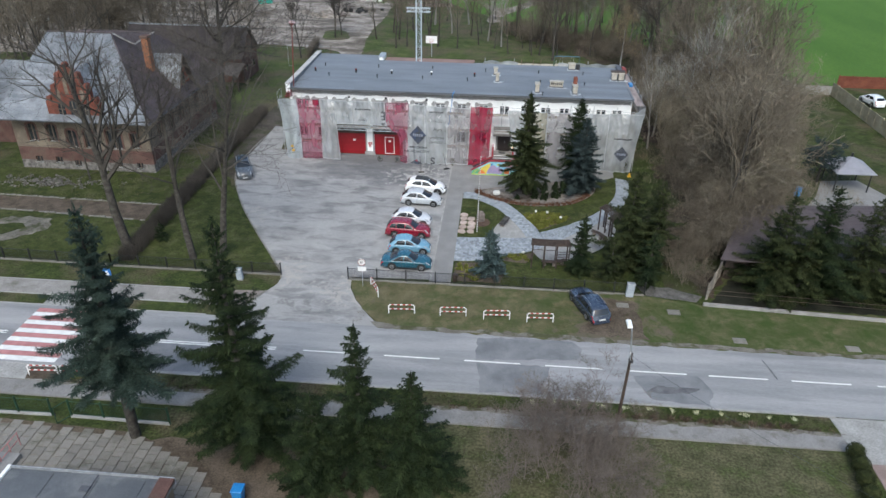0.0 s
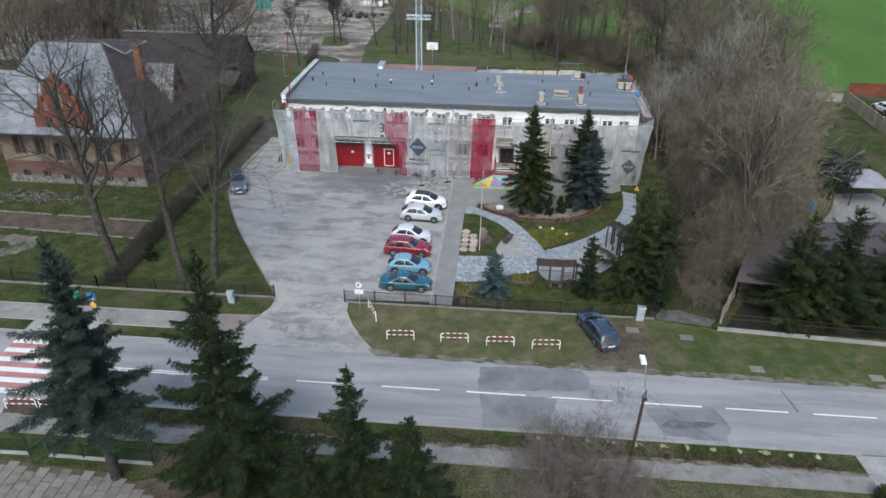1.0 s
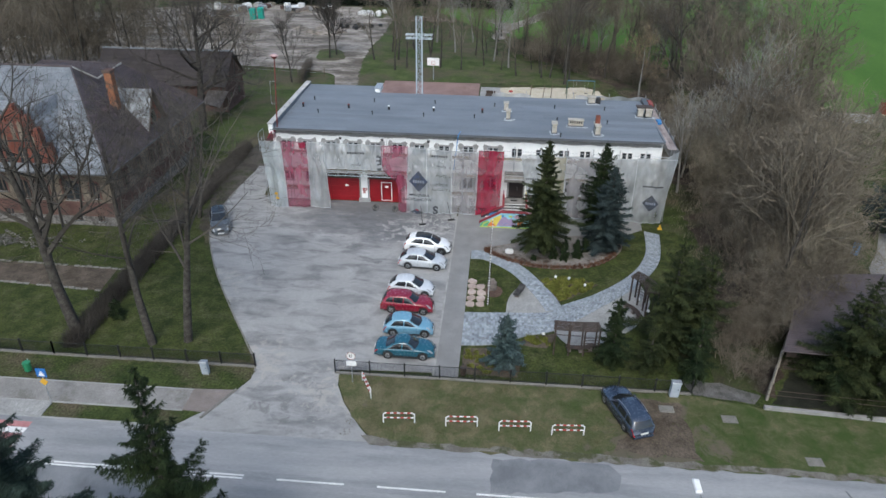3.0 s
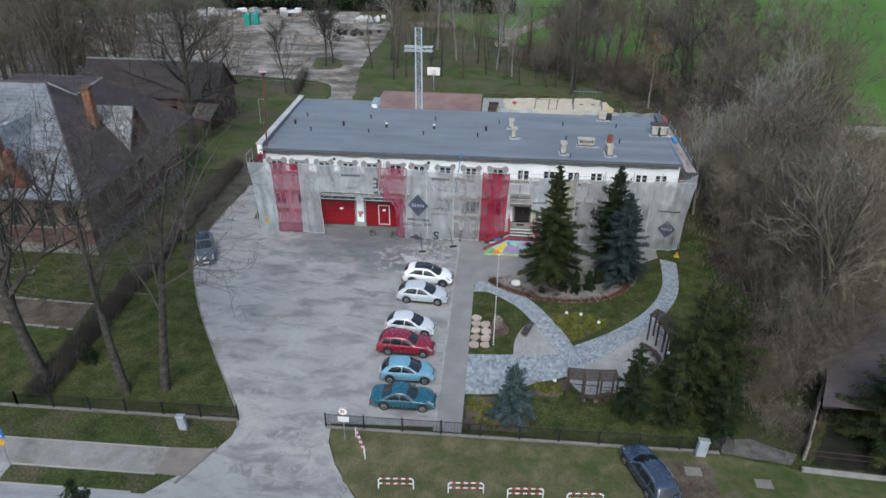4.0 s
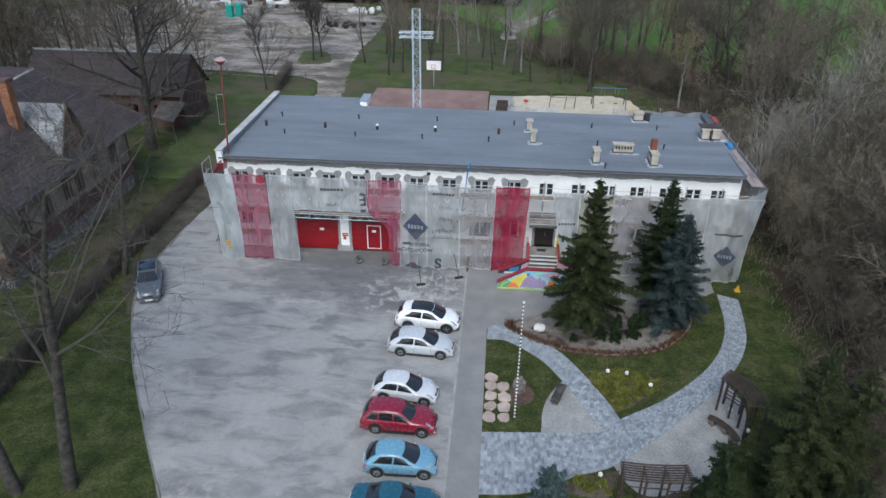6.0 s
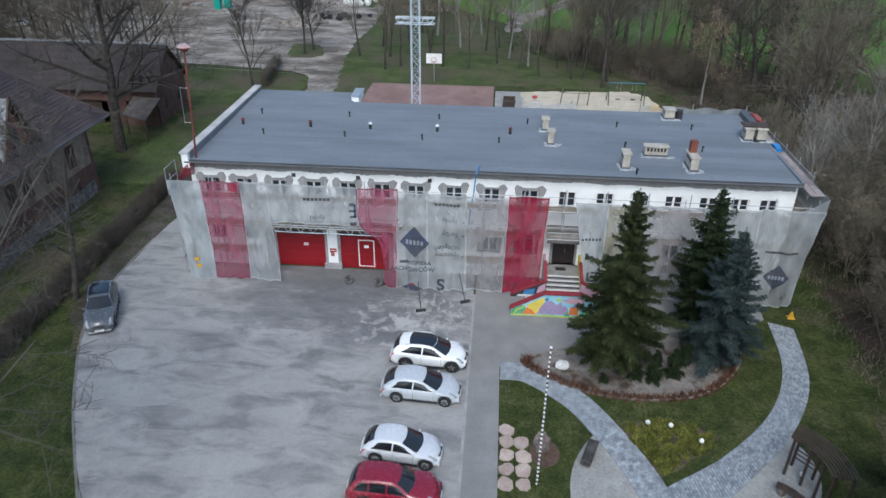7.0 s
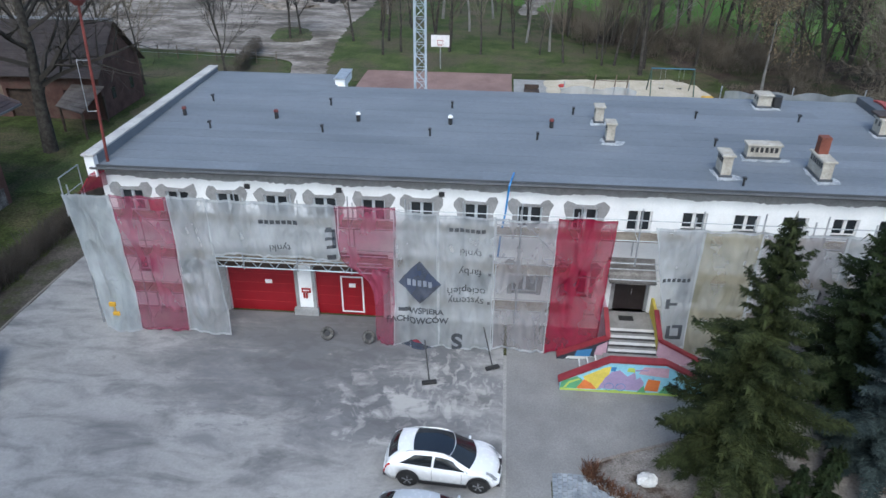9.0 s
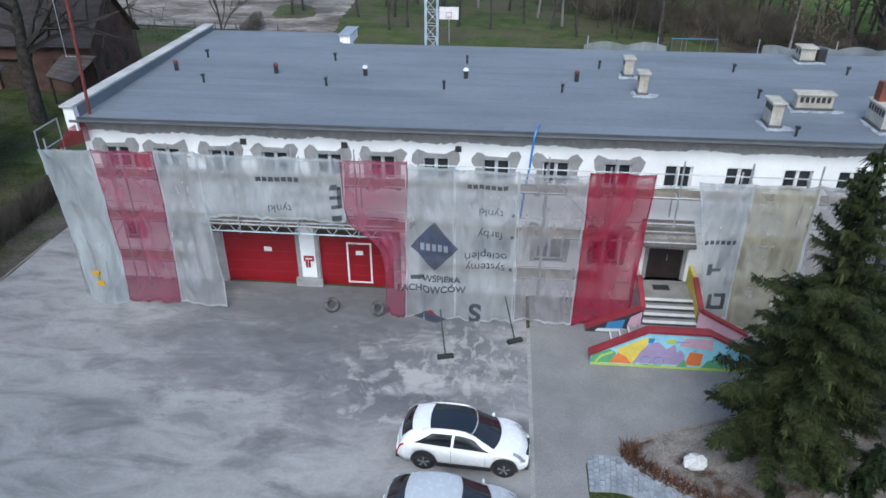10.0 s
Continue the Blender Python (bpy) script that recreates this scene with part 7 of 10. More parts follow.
def pergola(x, y, a, arc, label, R=3.2):
    p = thing("pergola", (x, y, 0.05), label, "pergola", "garden pergolas")
    n = 4
    for k in range(n):
        t = -arc / 2 + arc * k / (n - 1)
        for r in (R - 0.42, R + 0.42):
            part("post", M().box(r * math.sin(t) - 0.05, r * math.cos(t) - R - 0.05, 0, r * math.sin(t) + 0.05, r * math.cos(t) - R + 0.05, 2.25), dark_wood, p, local=True)
        part("rafter", M().tube(((R - 0.6) * math.sin(t), (R - 0.6) * math.cos(t) - R, 2.3), ((R + 0.6) * math.sin(t), (R + 0.6) * math.cos(t) - R, 2.3), 0.05, 0.05, 4), dark_wood, p, local=True)
    for r in [R - 0.56 + 0.16 * i for i in range(8)]:
        part("slat", M().pipe([(r * math.sin((arc / 2 + 0.15 / R) * (k / 4 - 1)), r * math.cos((arc / 2 + 0.15 / R) * (k / 4 - 1)) - R, 2.38) for k in range(9)], 0.042, 4), dark_wood, p, local=True)
    for k in range(n - 1):
        t0, t1 = -arc / 2 + arc * k / (n - 1), -arc / 2 + arc * (k + 1) / (n - 1)
        r = R + 0.5
        for z in ((0.5, 0.75, 1.0, 1.25, 1.5, 1.75) if k == 0 else (1.9,)):
            part("back_slat", M().tube((r * math.sin(t0), r * math.cos(t0) - R, z), (r * math.sin(t1), r * math.cos(t1) - R, z), 0.03, 0.03, 4), dark_wood, p, local=True)
    p.rotation_euler = (0, 0, radians(a))


pergola(10.5, 55.3, 181, 0.225, "dark wooden pergola with a slatted roof and back", 14.0)
pergola(16.75, 62.1, -68, 0.9, "curved weathered wooden pergola beside the path")
for x, y in ((8.2, 56.9), (9.6, 65.5), (10.75, 65.4), (12.05, 64.4), (16.3, 62.6), (16.8, 60.9)):
    gl = thing("globe_lamp", (x, y, 0), "low white globe garden lamp", "garden lamp", "globe garden lamps")
    part("stem", M().tube((x, y, 0), (x, y, 0.35), 0.04, 0.04, 6), black_metal, gl)
    part("globe", M().blob((x, y, 0.48), 0.13, 0.13, 0.13, 10, 6), frame_white, gl, smooth=True)
bk = thing("litter_basket", (2.3, 51.9, 0), "small brown litter basket at the gate", "bin")
part("basket", M().tube((2.3, 51.9, 0.1), (2.3, 51.9, 0.75), 0.2, 0.24, 10), dark_wood, bk)
part("post", M().tube((2.3, 52.15, 0), (2.3, 52.15, 0.9), 0.03, 0.03, 6), black_metal, bk)

# ---- lattice mast in the shape of a cross, goal, swing ----
mast = thing("lattice_mast", (-5.65, 94.2, 0), "tall pale blue lattice steel mast with a crossarm", "mast")
mx, my, hs = -5.65, 94.2, 0.36
for dx in (-hs, hs):
    for dy in (-hs, hs):
        part("leg", M().tube((mx + dx, my + dy, 0), (mx + dx * 0.9, my + dy * 0.9, 16.7), 0.045, 0.04, 5), mast_steel, mast)
for k in range(22):
    z0, z1 = k * 0.76, (k + 1) * 0.76
    for a, b in (((-hs, -hs), (hs, -hs)), ((hs, -hs), (hs, hs)), ((hs, hs), (-hs, hs)), ((-hs, hs), (-hs, -hs))):
        if k % 2:
            a, b = b, a
        part("brace", M().tube((mx + a[0] * 0.95, my + a[1] * 0.95, z0), (mx + b[0] * 0.95, my + b[1] * 0.95, z1), 0.022, 0.022, 4), mast_steel, mast)
        part("strut", M().tube((mx + a[0] * 0.95, my + a[1] * 0.95, z1), (mx + b[0] * 0.95, my + b[1] * 0.95, z1), 0.02, 0.02, 4), mast_steel, mast)
arm = M()
for dy in (-0.3, 0.3):
    for z in (14.3, 14.75):
        arm.tube((mx - 1.55, my + dy, z), (mx + 1.55, my + dy, z), 0.04, 0.04, 5)
    for k in range(8):
        x0 = mx - 1.55 + k * 0.3875
        arm.tube((x0, my + dy, 14.3 if k % 2 else 14.75), (x0 + 0.3875, my + dy, 14.75 if k % 2 else 14.3), 0.02, 0.02, 4)
part("crossarm", arm, mast_steel, mast)
hoop = thing("basketball_goal", (-7.3, 128.4, 0), "white basketball backboard on a steel post", "basketball goal")
part("post", M().tube((-7.3, 128.4, 0), (-7.3, 128.2, 3.3), 0.07, 0.07, 8), galv, hoop)
bd = part("backboard", M().box(-8.3, 128.0, 2.5, -6.3, 128.08, 3.75), frame_white, hoop)
part("target", M().pipe([(-7.6, 127.98, 2.75), (-7.6, 127.98, 3.2), (-7.0, 127.98, 3.2), (-7.0, 127.98, 2.75), (-7.6, 127.98, 2.75)], 0.03, 4), red_metal, bd)
part("ring", M().pipe([(-7.3 + 0.23 * math.cos(a * 0.6), 127.72 + 0.23 * math.sin(a * 0.6), 2.75) for a in range(12)], 0.02, 4), red_metal, bd)
swing = thing("swing_frame", (16.4, 121.6, 0), "blue-green swing frame on the sand", "swing")
for x in (14.3, 18.5):
    for s in (-1, 1):
        part("leg", M().tube((x, 121.6 + s * 1.1, 0), (x, 121.6, 2.5), 0.06, 0.06, 6), green_metal, swing)
part("beam", M().tube((14.3, 121.6, 2.5), (18.5, 121.6, 2.5), 0.07, 0.07, 6), surface("swing_blue", (0.03, 0.10, 0.16), (0.04, 0.14, 0.22), 2.0, 20.0, 0.1, 0.5, 0.0), swing)
for x in (15.5, 17.3):
    st = part("seat", M().box(x - 0.25, 121.5, 0.5, x + 0.25, 121.7, 0.55), rubber, swing)
    part("chain", M().tube((x - 0.22, 121.6, 0.55), (x - 0.22, 121.6, 2.45), 0.012, 0.012, 3).tube((x + 0.22, 121.6, 0.55), (x + 0.22, 121.6, 2.45), 0.012, 0.012, 3), galv, st)
cl = thing("climbing_frame", (10.0, 120.5, 0), "small wooden climbing frame", "climbing frame")
for x in (8.6, 10.6, 11.8):
    part("post", M().tube((x, 120.2, 0), (x + 0.2, 120.5, 2.0), 0.06, 0.06, 5), wood, cl)
part("rail", M().tube((8.6, 120.3, 1.5), (11.9, 120.4, 1.4), 0.04, 0.04, 5), wood, cl)
rk = thing("spring_rider", (5.6, 121.5, 0), "red and white spring rider", "spring rider")
part("rider", M().blob((5.6, 121.5, 0.5), 0.36, 0.14, 0.2, 8, 5), red_metal, rk)
part("spring", M().tube((5.6, 121.5, 0), (5.6, 121.5, 0.35), 0.1, 0.1, 8), galv, rk)
for x, y in ((2.5, 119.2), (2.4, 116.6)):
    play_box = thing("play_table", (x, y, 0.03), "brown wooden play table with a low back", "table", "play tables beside the court")
    part("top", M().bevelled(x - 0.75, y - 0.5, 0.55, x + 0.75, y + 0.5, 0.63, 0.02), dark_wood, play_box)
    part("back", M().box(x - 0.7, y + 0.44, 0.63, x + 0.7, y + 0.5, 1.05), dark_wood, play_box)
    for dx in (-0.65, 0.55):
        for dy in (-0.42, 0.32):
            part("leg", M().box(x + dx, y + dy, 0.03, x + dx + 0.1, y + dy + 0.1, 0.55), dark_wood, play_box)
solo("yellow_toy", M().bevelled(18.8, 118.2, 0.05, 19.9, 118.9, 0.7, 0.1), bpy.data.materials["yellow_plastic"], (19.3, 118.5, 0.03), "yellow plastic toy truck on the sand", "toy")

# ---- trees ----
def bare_tree(seed, h, r0, spread=0.55, levels=4, kids=(7, 5, 5, 4), clear=0.3, lean=(0, 0), droop=0.0, fine=0.012, sides=6, stout=0.55):
    """A leafless tree: a trunk mesh and a mesh of limbs and twigs; the last twigs are thin blades."""
    rgt = random.Random(seed)
    trunk, crown = M(), M()

    def grow(m, p, d, length, r, lvl):
        if lvl >= levels:
            q = p + (d + Vector((rgt.uniform(-0.3, 0.3), rgt.uniform(-0.3, 0.3), rgt.uniform(-0.2, 0.4) - droop))).normalized() * length
            w_ = d.cross(Vector((rgt.uniform(-1, 1), rgt.uniform(-1, 1), rgt.uniform(-1, 1))))
            w_ = (w_.normalized() if w_.length > 0.01 else Vector((1, 0, 0))) * fine
            k = len(m.v)
            m.v += [tuple(p + w_), tuple(p - w_), tuple(q)]
            m.f.append((k, k + 1, k + 2))
            return
        n, thin = (4, 0.78) if lvl < 2 else (2, 0.85)
        ribbon = lvl == levels - 1
        pts, dd = [p], d
        for k in range(n):
            jit = Vector((rgt.uniform(-1, 1), rgt.uniform(-1, 1), rgt.uniform(-0.5, 0.9) - droop)) * (0.10 if lvl == 0 else 0.26)
            dd = (dd + jit).normalized()
            q = pts[-1] + dd * (length / n)
            ra, rb = r * (1 - thin * k / n), r * (1 - thin * (k + 1) / n)
            if ribbon:
                w_ = dd.cross(Vector((rgt.uniform(-1, 1), rgt.uniform(-1, 1), rgt.uniform(-1, 1))))
                w_ = (w_.normalized() if w_.length > 0.01 else Vector((1, 0, 0))) * max(fine, rb) * 1.2
                j = len(m.v)
                m.v += [tuple(pts[-1] + w_), tuple(pts[-1] - w_), tuple(q - w_ * 0.8), tuple(q + w_ * 0.8)]
                m.f.append((j, j + 1, j + 2, j + 3))
            else:
                m.tube(pts[-1], q, max(fine, ra), max(fine, rb), (sides if lvl == 0 else 4 if lvl == 1 else 3), False)
            pts.append(q)
        for i in range(kids[lvl]):
            t = (clear + (1 - clear) * (i + rgt.uniform(0.1, 0.9)) / kids[lvl]) if lvl == 0 else 0.2 + 0.8 * (i + rgt.uniform(0, 1)) / kids[lvl]
            s = min(n - 1e-4, t * n)
            k = int(s)
            at = pts[k].lerp(pts[k + 1], s - k)
            axis = (pts[k + 1] - pts[k]).normalized()
            side = axis.orthogonal().normalized()
            side.rotate(Matrix.Rotation(rgt.uniform(0, 6.283), 3, axis))
            nd_ = (axis * (1 - spread) + side * spread * rgt.uniform(0.7, 1.3) + Vector((0, 0, 0.12))).normalized()
            ln_ = length * (rgt.uniform(0.42, 0.66) if lvl == 0 else rgt.uniform(0.4, 0.72)) * (1.15 - 0.45 * t)
            grow(crown, at, nd_, ln_, r * (1 - thin * t) * stout, lvl + 1)

    grow(trunk, Vector((0, 0, -0.15)), Vector((lean[0], lean[1], 1)).normalized(), h * 0.8, r0, 0)
    return trunk, crown


def plant_bare(at, seed, h, r0, label, trunk_mat=None, twig_mat=None, **kw):
    t = thing("bare_tree", (*at, 0), label, "tree")
    a, b = bare_tree(seed, h, r0, **kw)
    part("trunk", a, trunk_mat or bark, t, smooth=True, local=True)
    part("crown", b, twig_mat or twig, t, local=True)
    return t


def spruce(seed, h, r, cb, dense=1.0, droop=0.25, ragged_=0.25, lean=(0, 0), gap=0.0):
    """A conifer: trunk, and drooping boughs set with many small sprays of needles."""
    rgt = random.Random(seed)
    trunk, boughs, needles = M(), M(), M()
    top = Vector((lean[0] * h, lean[1] * h, h))
    trunk.tube((0, 0, -0.15), top * 0.5, 0.018 * h + 0.05, 0.010 * h + 0.03, 7, False).tube(top * 0.5, top * 0.98, 0.010 * h + 0.03, 0.012, 6, False)
    z = cb
    while z < h - 0.12:
        s = (z - cb) / (h - cb)
        rad = r * (1 - s) ** 0.8 * (0.55 + 0.45 * min(1, (s + 0.04) / 0.16)) + 0.08
        n = max(4, int((4.5 + 3.5 * (1 - s)) * (0.8 + 0.2 * dense)))
        a0 = rgt.uniform(0, 6.28)
        for i in range(n):
            az = a0 + 2 * math.pi * i / n + rgt.uniform(-0.3, 0.3)
            ln_ = rad * rgt.uniform(1 - ragged_ * 1.5, 1 + ragged_ * 0.8) * (0.86 + 0.3 * noise.noise((math.cos(az) * 1.3 + seed, math.sin(az) * 1.3, z * 0.9)))
            if rgt.random() < ragged_ * 0.35:
                ln_ *= 0.45
            base = Vector((lean[0] * z, lean[1] * z, z + rgt.uniform(-0.12, 0.12)))
            out = Vector((math.cos(az), math.sin(az), 0))
            tang = Vector((-math.sin(az), math.cos(az), 0))
            up0 = 0.55 * s + 0.08

            def at(u):
                return base + out * (ln_ * u) + Vector((0, 0, ln_ * (up0 * u - (droop + 0.36 * (1 - s)) * u * u + 0.26 * u ** 4)))

            boughs.tube(base, at(0.55), 0.012 + 0.012 * ln_, 0.012, 3, False)
            k = max(5, int(ln_ * 10.5 * dense) + 3)
            for j in range(k):
                u = 0.10 + 0.92 * (j + rgt.random()) / k
                p = at(min(u, 1.0))
                wdt = ln_ * 0.24 * (1.1 - u * 0.85) + 0.09
                for sd in (-1, 1):
                    tip = p + tang * sd * wdt * rgt.uniform(0.55, 1.15) + out * wdt * rgt.uniform(0.35, 0.9) + Vector((0, 0, -wdt * rgt.uniform(-0.1, 0.55)))
                    d = (tip - p)
                    if d.length < 0.02:
                        continue
                    lat = d.cross(Vector((rgt.uniform(-0.5, 0.5), rgt.uniform(-0.5, 0.5), 1)))
                    lat = lat.normalized() if lat.length > 1e-4 else tang
                    kk = len(needles.v)
                    w_ = lat * (0.022 + 0.02 * d.length)
                    needles.v += [tuple(p + w_), tuple(p - w_), tuple(tip)]
                    needles.f.append((kk, kk + 1, kk + 2))
                    for q_ in (0.25, 0.5, 0.75):
                        for s_ in (-1, 1):
                            b0 = p + d * (q_ + rgt.uniform(-0.1, 0.1))
                            e0 = b0 + d * 0.28 + lat * s_ * d.length * (0.42 - 0.25 * q_) + Vector((0, 0, -0.06 * rgt.random()))
                            o0 = d.normalized() * (0.025 + 0.025 * d.length)
                            kk = len(needles.v)
                            needles.v += [tuple(b0 - o0), tuple(b0 + o0), tuple(e0)]
                            needles.f.append((kk, kk + 1, kk + 2))
                if rgt.random() < 0.5 * dense:
                    tip = p + out * rgt.uniform(0.05, 0.25) + Vector((rgt.uniform(-0.1, 0.1), rgt.uniform(-0.1, 0.1), -rgt.uniform(0.15, 0.4)))
                    w_ = tang * 0.06
                    needles.add([p + w_, p - w_, tip], [(0, 1, 2)])
        z += rgt.uniform(0.8, 1.2) * (gap or (0.36 if dense < 1.3 else 0.30)) * (0.75 + 0.5 * (1 - s))
    for k in range(5):
        a = k * 1.3
        needles.add([top + Vector((0, 0, 0.25)), top + Vector((0.1 * math.cos(a), 0.1 * math.sin(a), -0.3)), top + Vector((0.1 * math.cos(a + 0.6), 0.1 * math.sin(a + 0.6), -0.4))], [(0, 1, 2)])
    return trunk, boughs, needles


def plant_spruce(at, seed, h, r, cb, label, mat_, **kw):
    t = thing("spruce", (*at, 0), label, "tree")
    a, b, c = spruce(seed, h, r, cb, **kw)
    part("trunk", a, bark, t, smooth=True, local=True)
    part("boughs", b, bark, t, local=True)
    part("crown", c, mat_, t, local=True)
    return t


plant_spruce((8.5, 70.6), 11, 11.2, 3.25, 1.2, "tall green spruce on the gravel bed", needle_lit, dense=1.9, ragged_=0.45, droop=0.3)
plant_spruce((14.2, 75.2), 12, 9.5, 2.95, 0.8, "tall dark green spruce beside the station", needle, dense=1.4)
plant_spruce((14.7, 72.0), 13, 8.5, 3.2, 0.4, "broad blue spruce on the gravel bed", needle_blue, dense=1.5)
plant_spruce((5.3, 53.4), 14, 4.5, 1.8, 0.12, "small blue spruce behind the fence", needle_pale, dense=1.6)
plant_spruce((13.1, 54.4), 15, 5.7, 1.7, 0.2, "small green spruce by the pergola", needle, dense=1.4, ragged_=0.4)
plant_spruce((17.3, 56.4), 16, 9.3, 3.3, 0.3, "dense olive green spruce behind the fence", needle_lit, dense=1.15, ragged_=0.45)
plant_spruce((15.6, 53.6), 33, 4.2, 1.5, 0.15, "low olive green conifer behind the fence", needle_lit, dense=1.1, ragged_=0.5)
plant_spruce((18.7, 53.1), 34, 5.2, 1.9, 0.15, "low dark green conifer behind the fence", needle, dense=1.1, ragged_=0.5)
plant_spruce((20.4, 61.3), 35, 6.5, 1.9, 0.3, "olive green conifer beside the path", needle_lit, dense=1.0, ragged_=0.5)
plant_spruce((19.9, 57.2), 17, 8.0, 3.0, 0.3, "dense green conifer behind the fence", needle_lit, dense=1.1, ragged_=0.45)
plant_spruce((-16.3, 31.6), 18, 16.4, 3.8, 4.6, "tall blue-green spruce in the near yard", needle_sea, dense=1.5, lean=(0.02, -0.03), ragged_=0.42, gap=0.52, droop=0.18)
plant_spruce((-8.6, 31.2), 19, 15.4, 4.2, 1.2, "large ragged dark spruce in the near yard", needle, dense=1.6, lean=(-0.05, 0.06), ragged_=0.5, gap=0.58, droop=0.15)
plant_spruce((-1.6, 29.8), 20, 10.9, 2.4, 0.6, "slender dark spruce in the near yard", needle, dense=1.4, ragged_=0.5, gap=0.42)
plant_spruce((1.4, 29.3), 21, 8.3, 3.1, 0.3, "dark bushy spruce in the near yard", needle, dense=1.3, ragged_=0.35)
plant_spruce((-3.9, 28.6), 22, 7.2, 2.9, 0.3, "dark bushy spruce in the near yard", needle, dense=1.2, ragged_=0.35)
plant_spruce((28.2, 53.2), 31, 7.0, 2.6, 0.4, "dark spruce behind the low wall", needle, dense=0.9, ragged_=0.45)
plant_spruce((41.6, 53.7), 32, 9.4, 3.9, 0.3, "dark spruce behind the low wall", needle_lit, dense=0.85, ragged_=0.45)
plant_spruce((28.8, 52.7), 23, 9.4, 3.9, 0.4, "dark spruce behind the low wall", needle_lit, dense=0.95, ragged_=0.45)
plant_spruce((32.2, 53.1), 24, 9.8, 4.2, 0.4, "dark spruce behind the low wall", needle, dense=0.95, ragged_=0.45)
plant_spruce((30.6, 52.0), 25, 6.8, 3.4, 0.4, "dark spruce behind the low wall", needle_lit, dense=0.9, ragged_=0.45)
plant_spruce((35.8, 53.1), 26, 9.2, 4.1, 0.3, "dark spruce behind the low wall", needle_lit, dense=0.9, ragged_=0.45)
plant_spruce((39.0, 52.7), 29, 8.8, 3.9, 0.3, "dark spruce behind the low wall", needle, dense=0.9, ragged_=0.45)
plant_spruce((-25.6, 56.4), 28, 2.0, 0.7, 0.1, "tiny dark conifer by the hedge", needle, dense=1.3)
for n, (x, y, h) in enumerate(((9.55, 69.5, 1.7), (10.6, 69.4, 2.1), (11.75, 69.9, 2.0), (12.6, 71.0, 1.7), (7.8, 69.0, 0.6))):
    plant_spruce((x, y), 40 + n, h, 0.42 + 0.16 * (h > 1), 0.02, "small clipped conifer on the gravel bed", needle, dense=2.2, droop=0.0)

# large bare trees left of the yard
plant_bare((-27.6, 54.0), 101, 22, 0.46, "large bare tree by the fence with a leaning trunk", levels=4, kids=(11, 7, 6, 4), lean=(-0.15, 0.05), spread=0.58, stout=0.72, fine=0.010)
plant_bare((-21.4, 53.4), 102, 19, 0.34, "tall bare tree with fine twigs", fine=0.010, levels=4, kids=(12, 7, 6, 4), lean=(-0.05, 0.05), clear=0.38, spread=0.55, stout=0.42, droop=0.06)
plant_bare((-18.9, 54.0), 103, 21.5, 0.36, "tall bare tree at the edge of the yard", fine=0.010, levels=4, kids=(12, 8, 6, 5), lean=(0.03, 0.07), clear=0.36, spread=0.6, stout=0.42, droop=0.08)
plant_bare((-26.2, 74.5), 104, 13, 0.24, "bare tree with drooping twigs over the parked car", twig_mat=twig, levels=4, kids=(8, 6, 6, 5), lean=(0.12, -0.03), spread=0.5, droop=0.2, stout=0.4)
plant_bare((-35.9, 100.4), 105, 20, 0.58, "large old bare tree with a stout trunk by the barn", levels=4, kids=(14, 9, 7, 6), lean=(-0.01, 0), stout=0.6, clear=0.24, fine=0.012, spread=0.62, droop=0.06)
plant_bare((-43.0, 51.0), 106, 15, 0.32, "bare tree in the garden of the brick house", levels=4, kids=(9, 6, 5, 3), stout=0.6)
plant_bare((-39.5, 69.0), 107, 8, 0.11, "small bare tree in front of the brick house", levels=4, kids=(6, 5, 4, 3))
plant_bare((-27.8, 140.9), 111, 11, 0.2, "upright bare tree beside the sandy yard", levels=4, kids=(14, 8, 6, 5), spread=0.34, clear=0.3)
plant_bare((-30.3, 124.2), 108, 11, 0.16, "slim many-stemmed bare tree by the lane", levels=4, kids=(10, 7, 6, 6), spread=0.35, clear=0.1)
plant_bare((14.5, 128.2), 112, 17, 0.26, "tall dark bare tree at the edge of the playground", levels=4, kids=(13, 7, 6, 5), spread=0.42, clear=0.25, stout=0.5)
plant_bare((33.0, 127.0), 113, 17, 0.34, "large spreading bare tree in the brush behind the station", levels=4, kids=(10, 8, 6, 5), spread=0.6, clear=0.12, stout=0.65)
plant_bare((36.0, 128.4), 114, 16, 0.30, "large spreading bare tree in the brush behind the station", levels=4, kids=(10, 8, 6, 5), spread=0.6, clear=0.12, stout=0.65, lean=(0.1, 0))
plant_bare((-27.0, 143.2), 109, 9.5, 0.18, "bare tree in the sandy yard", levels=4, kids=(11, 8, 6, 5), spread=0.45)
# near verge
shrub_proto = []


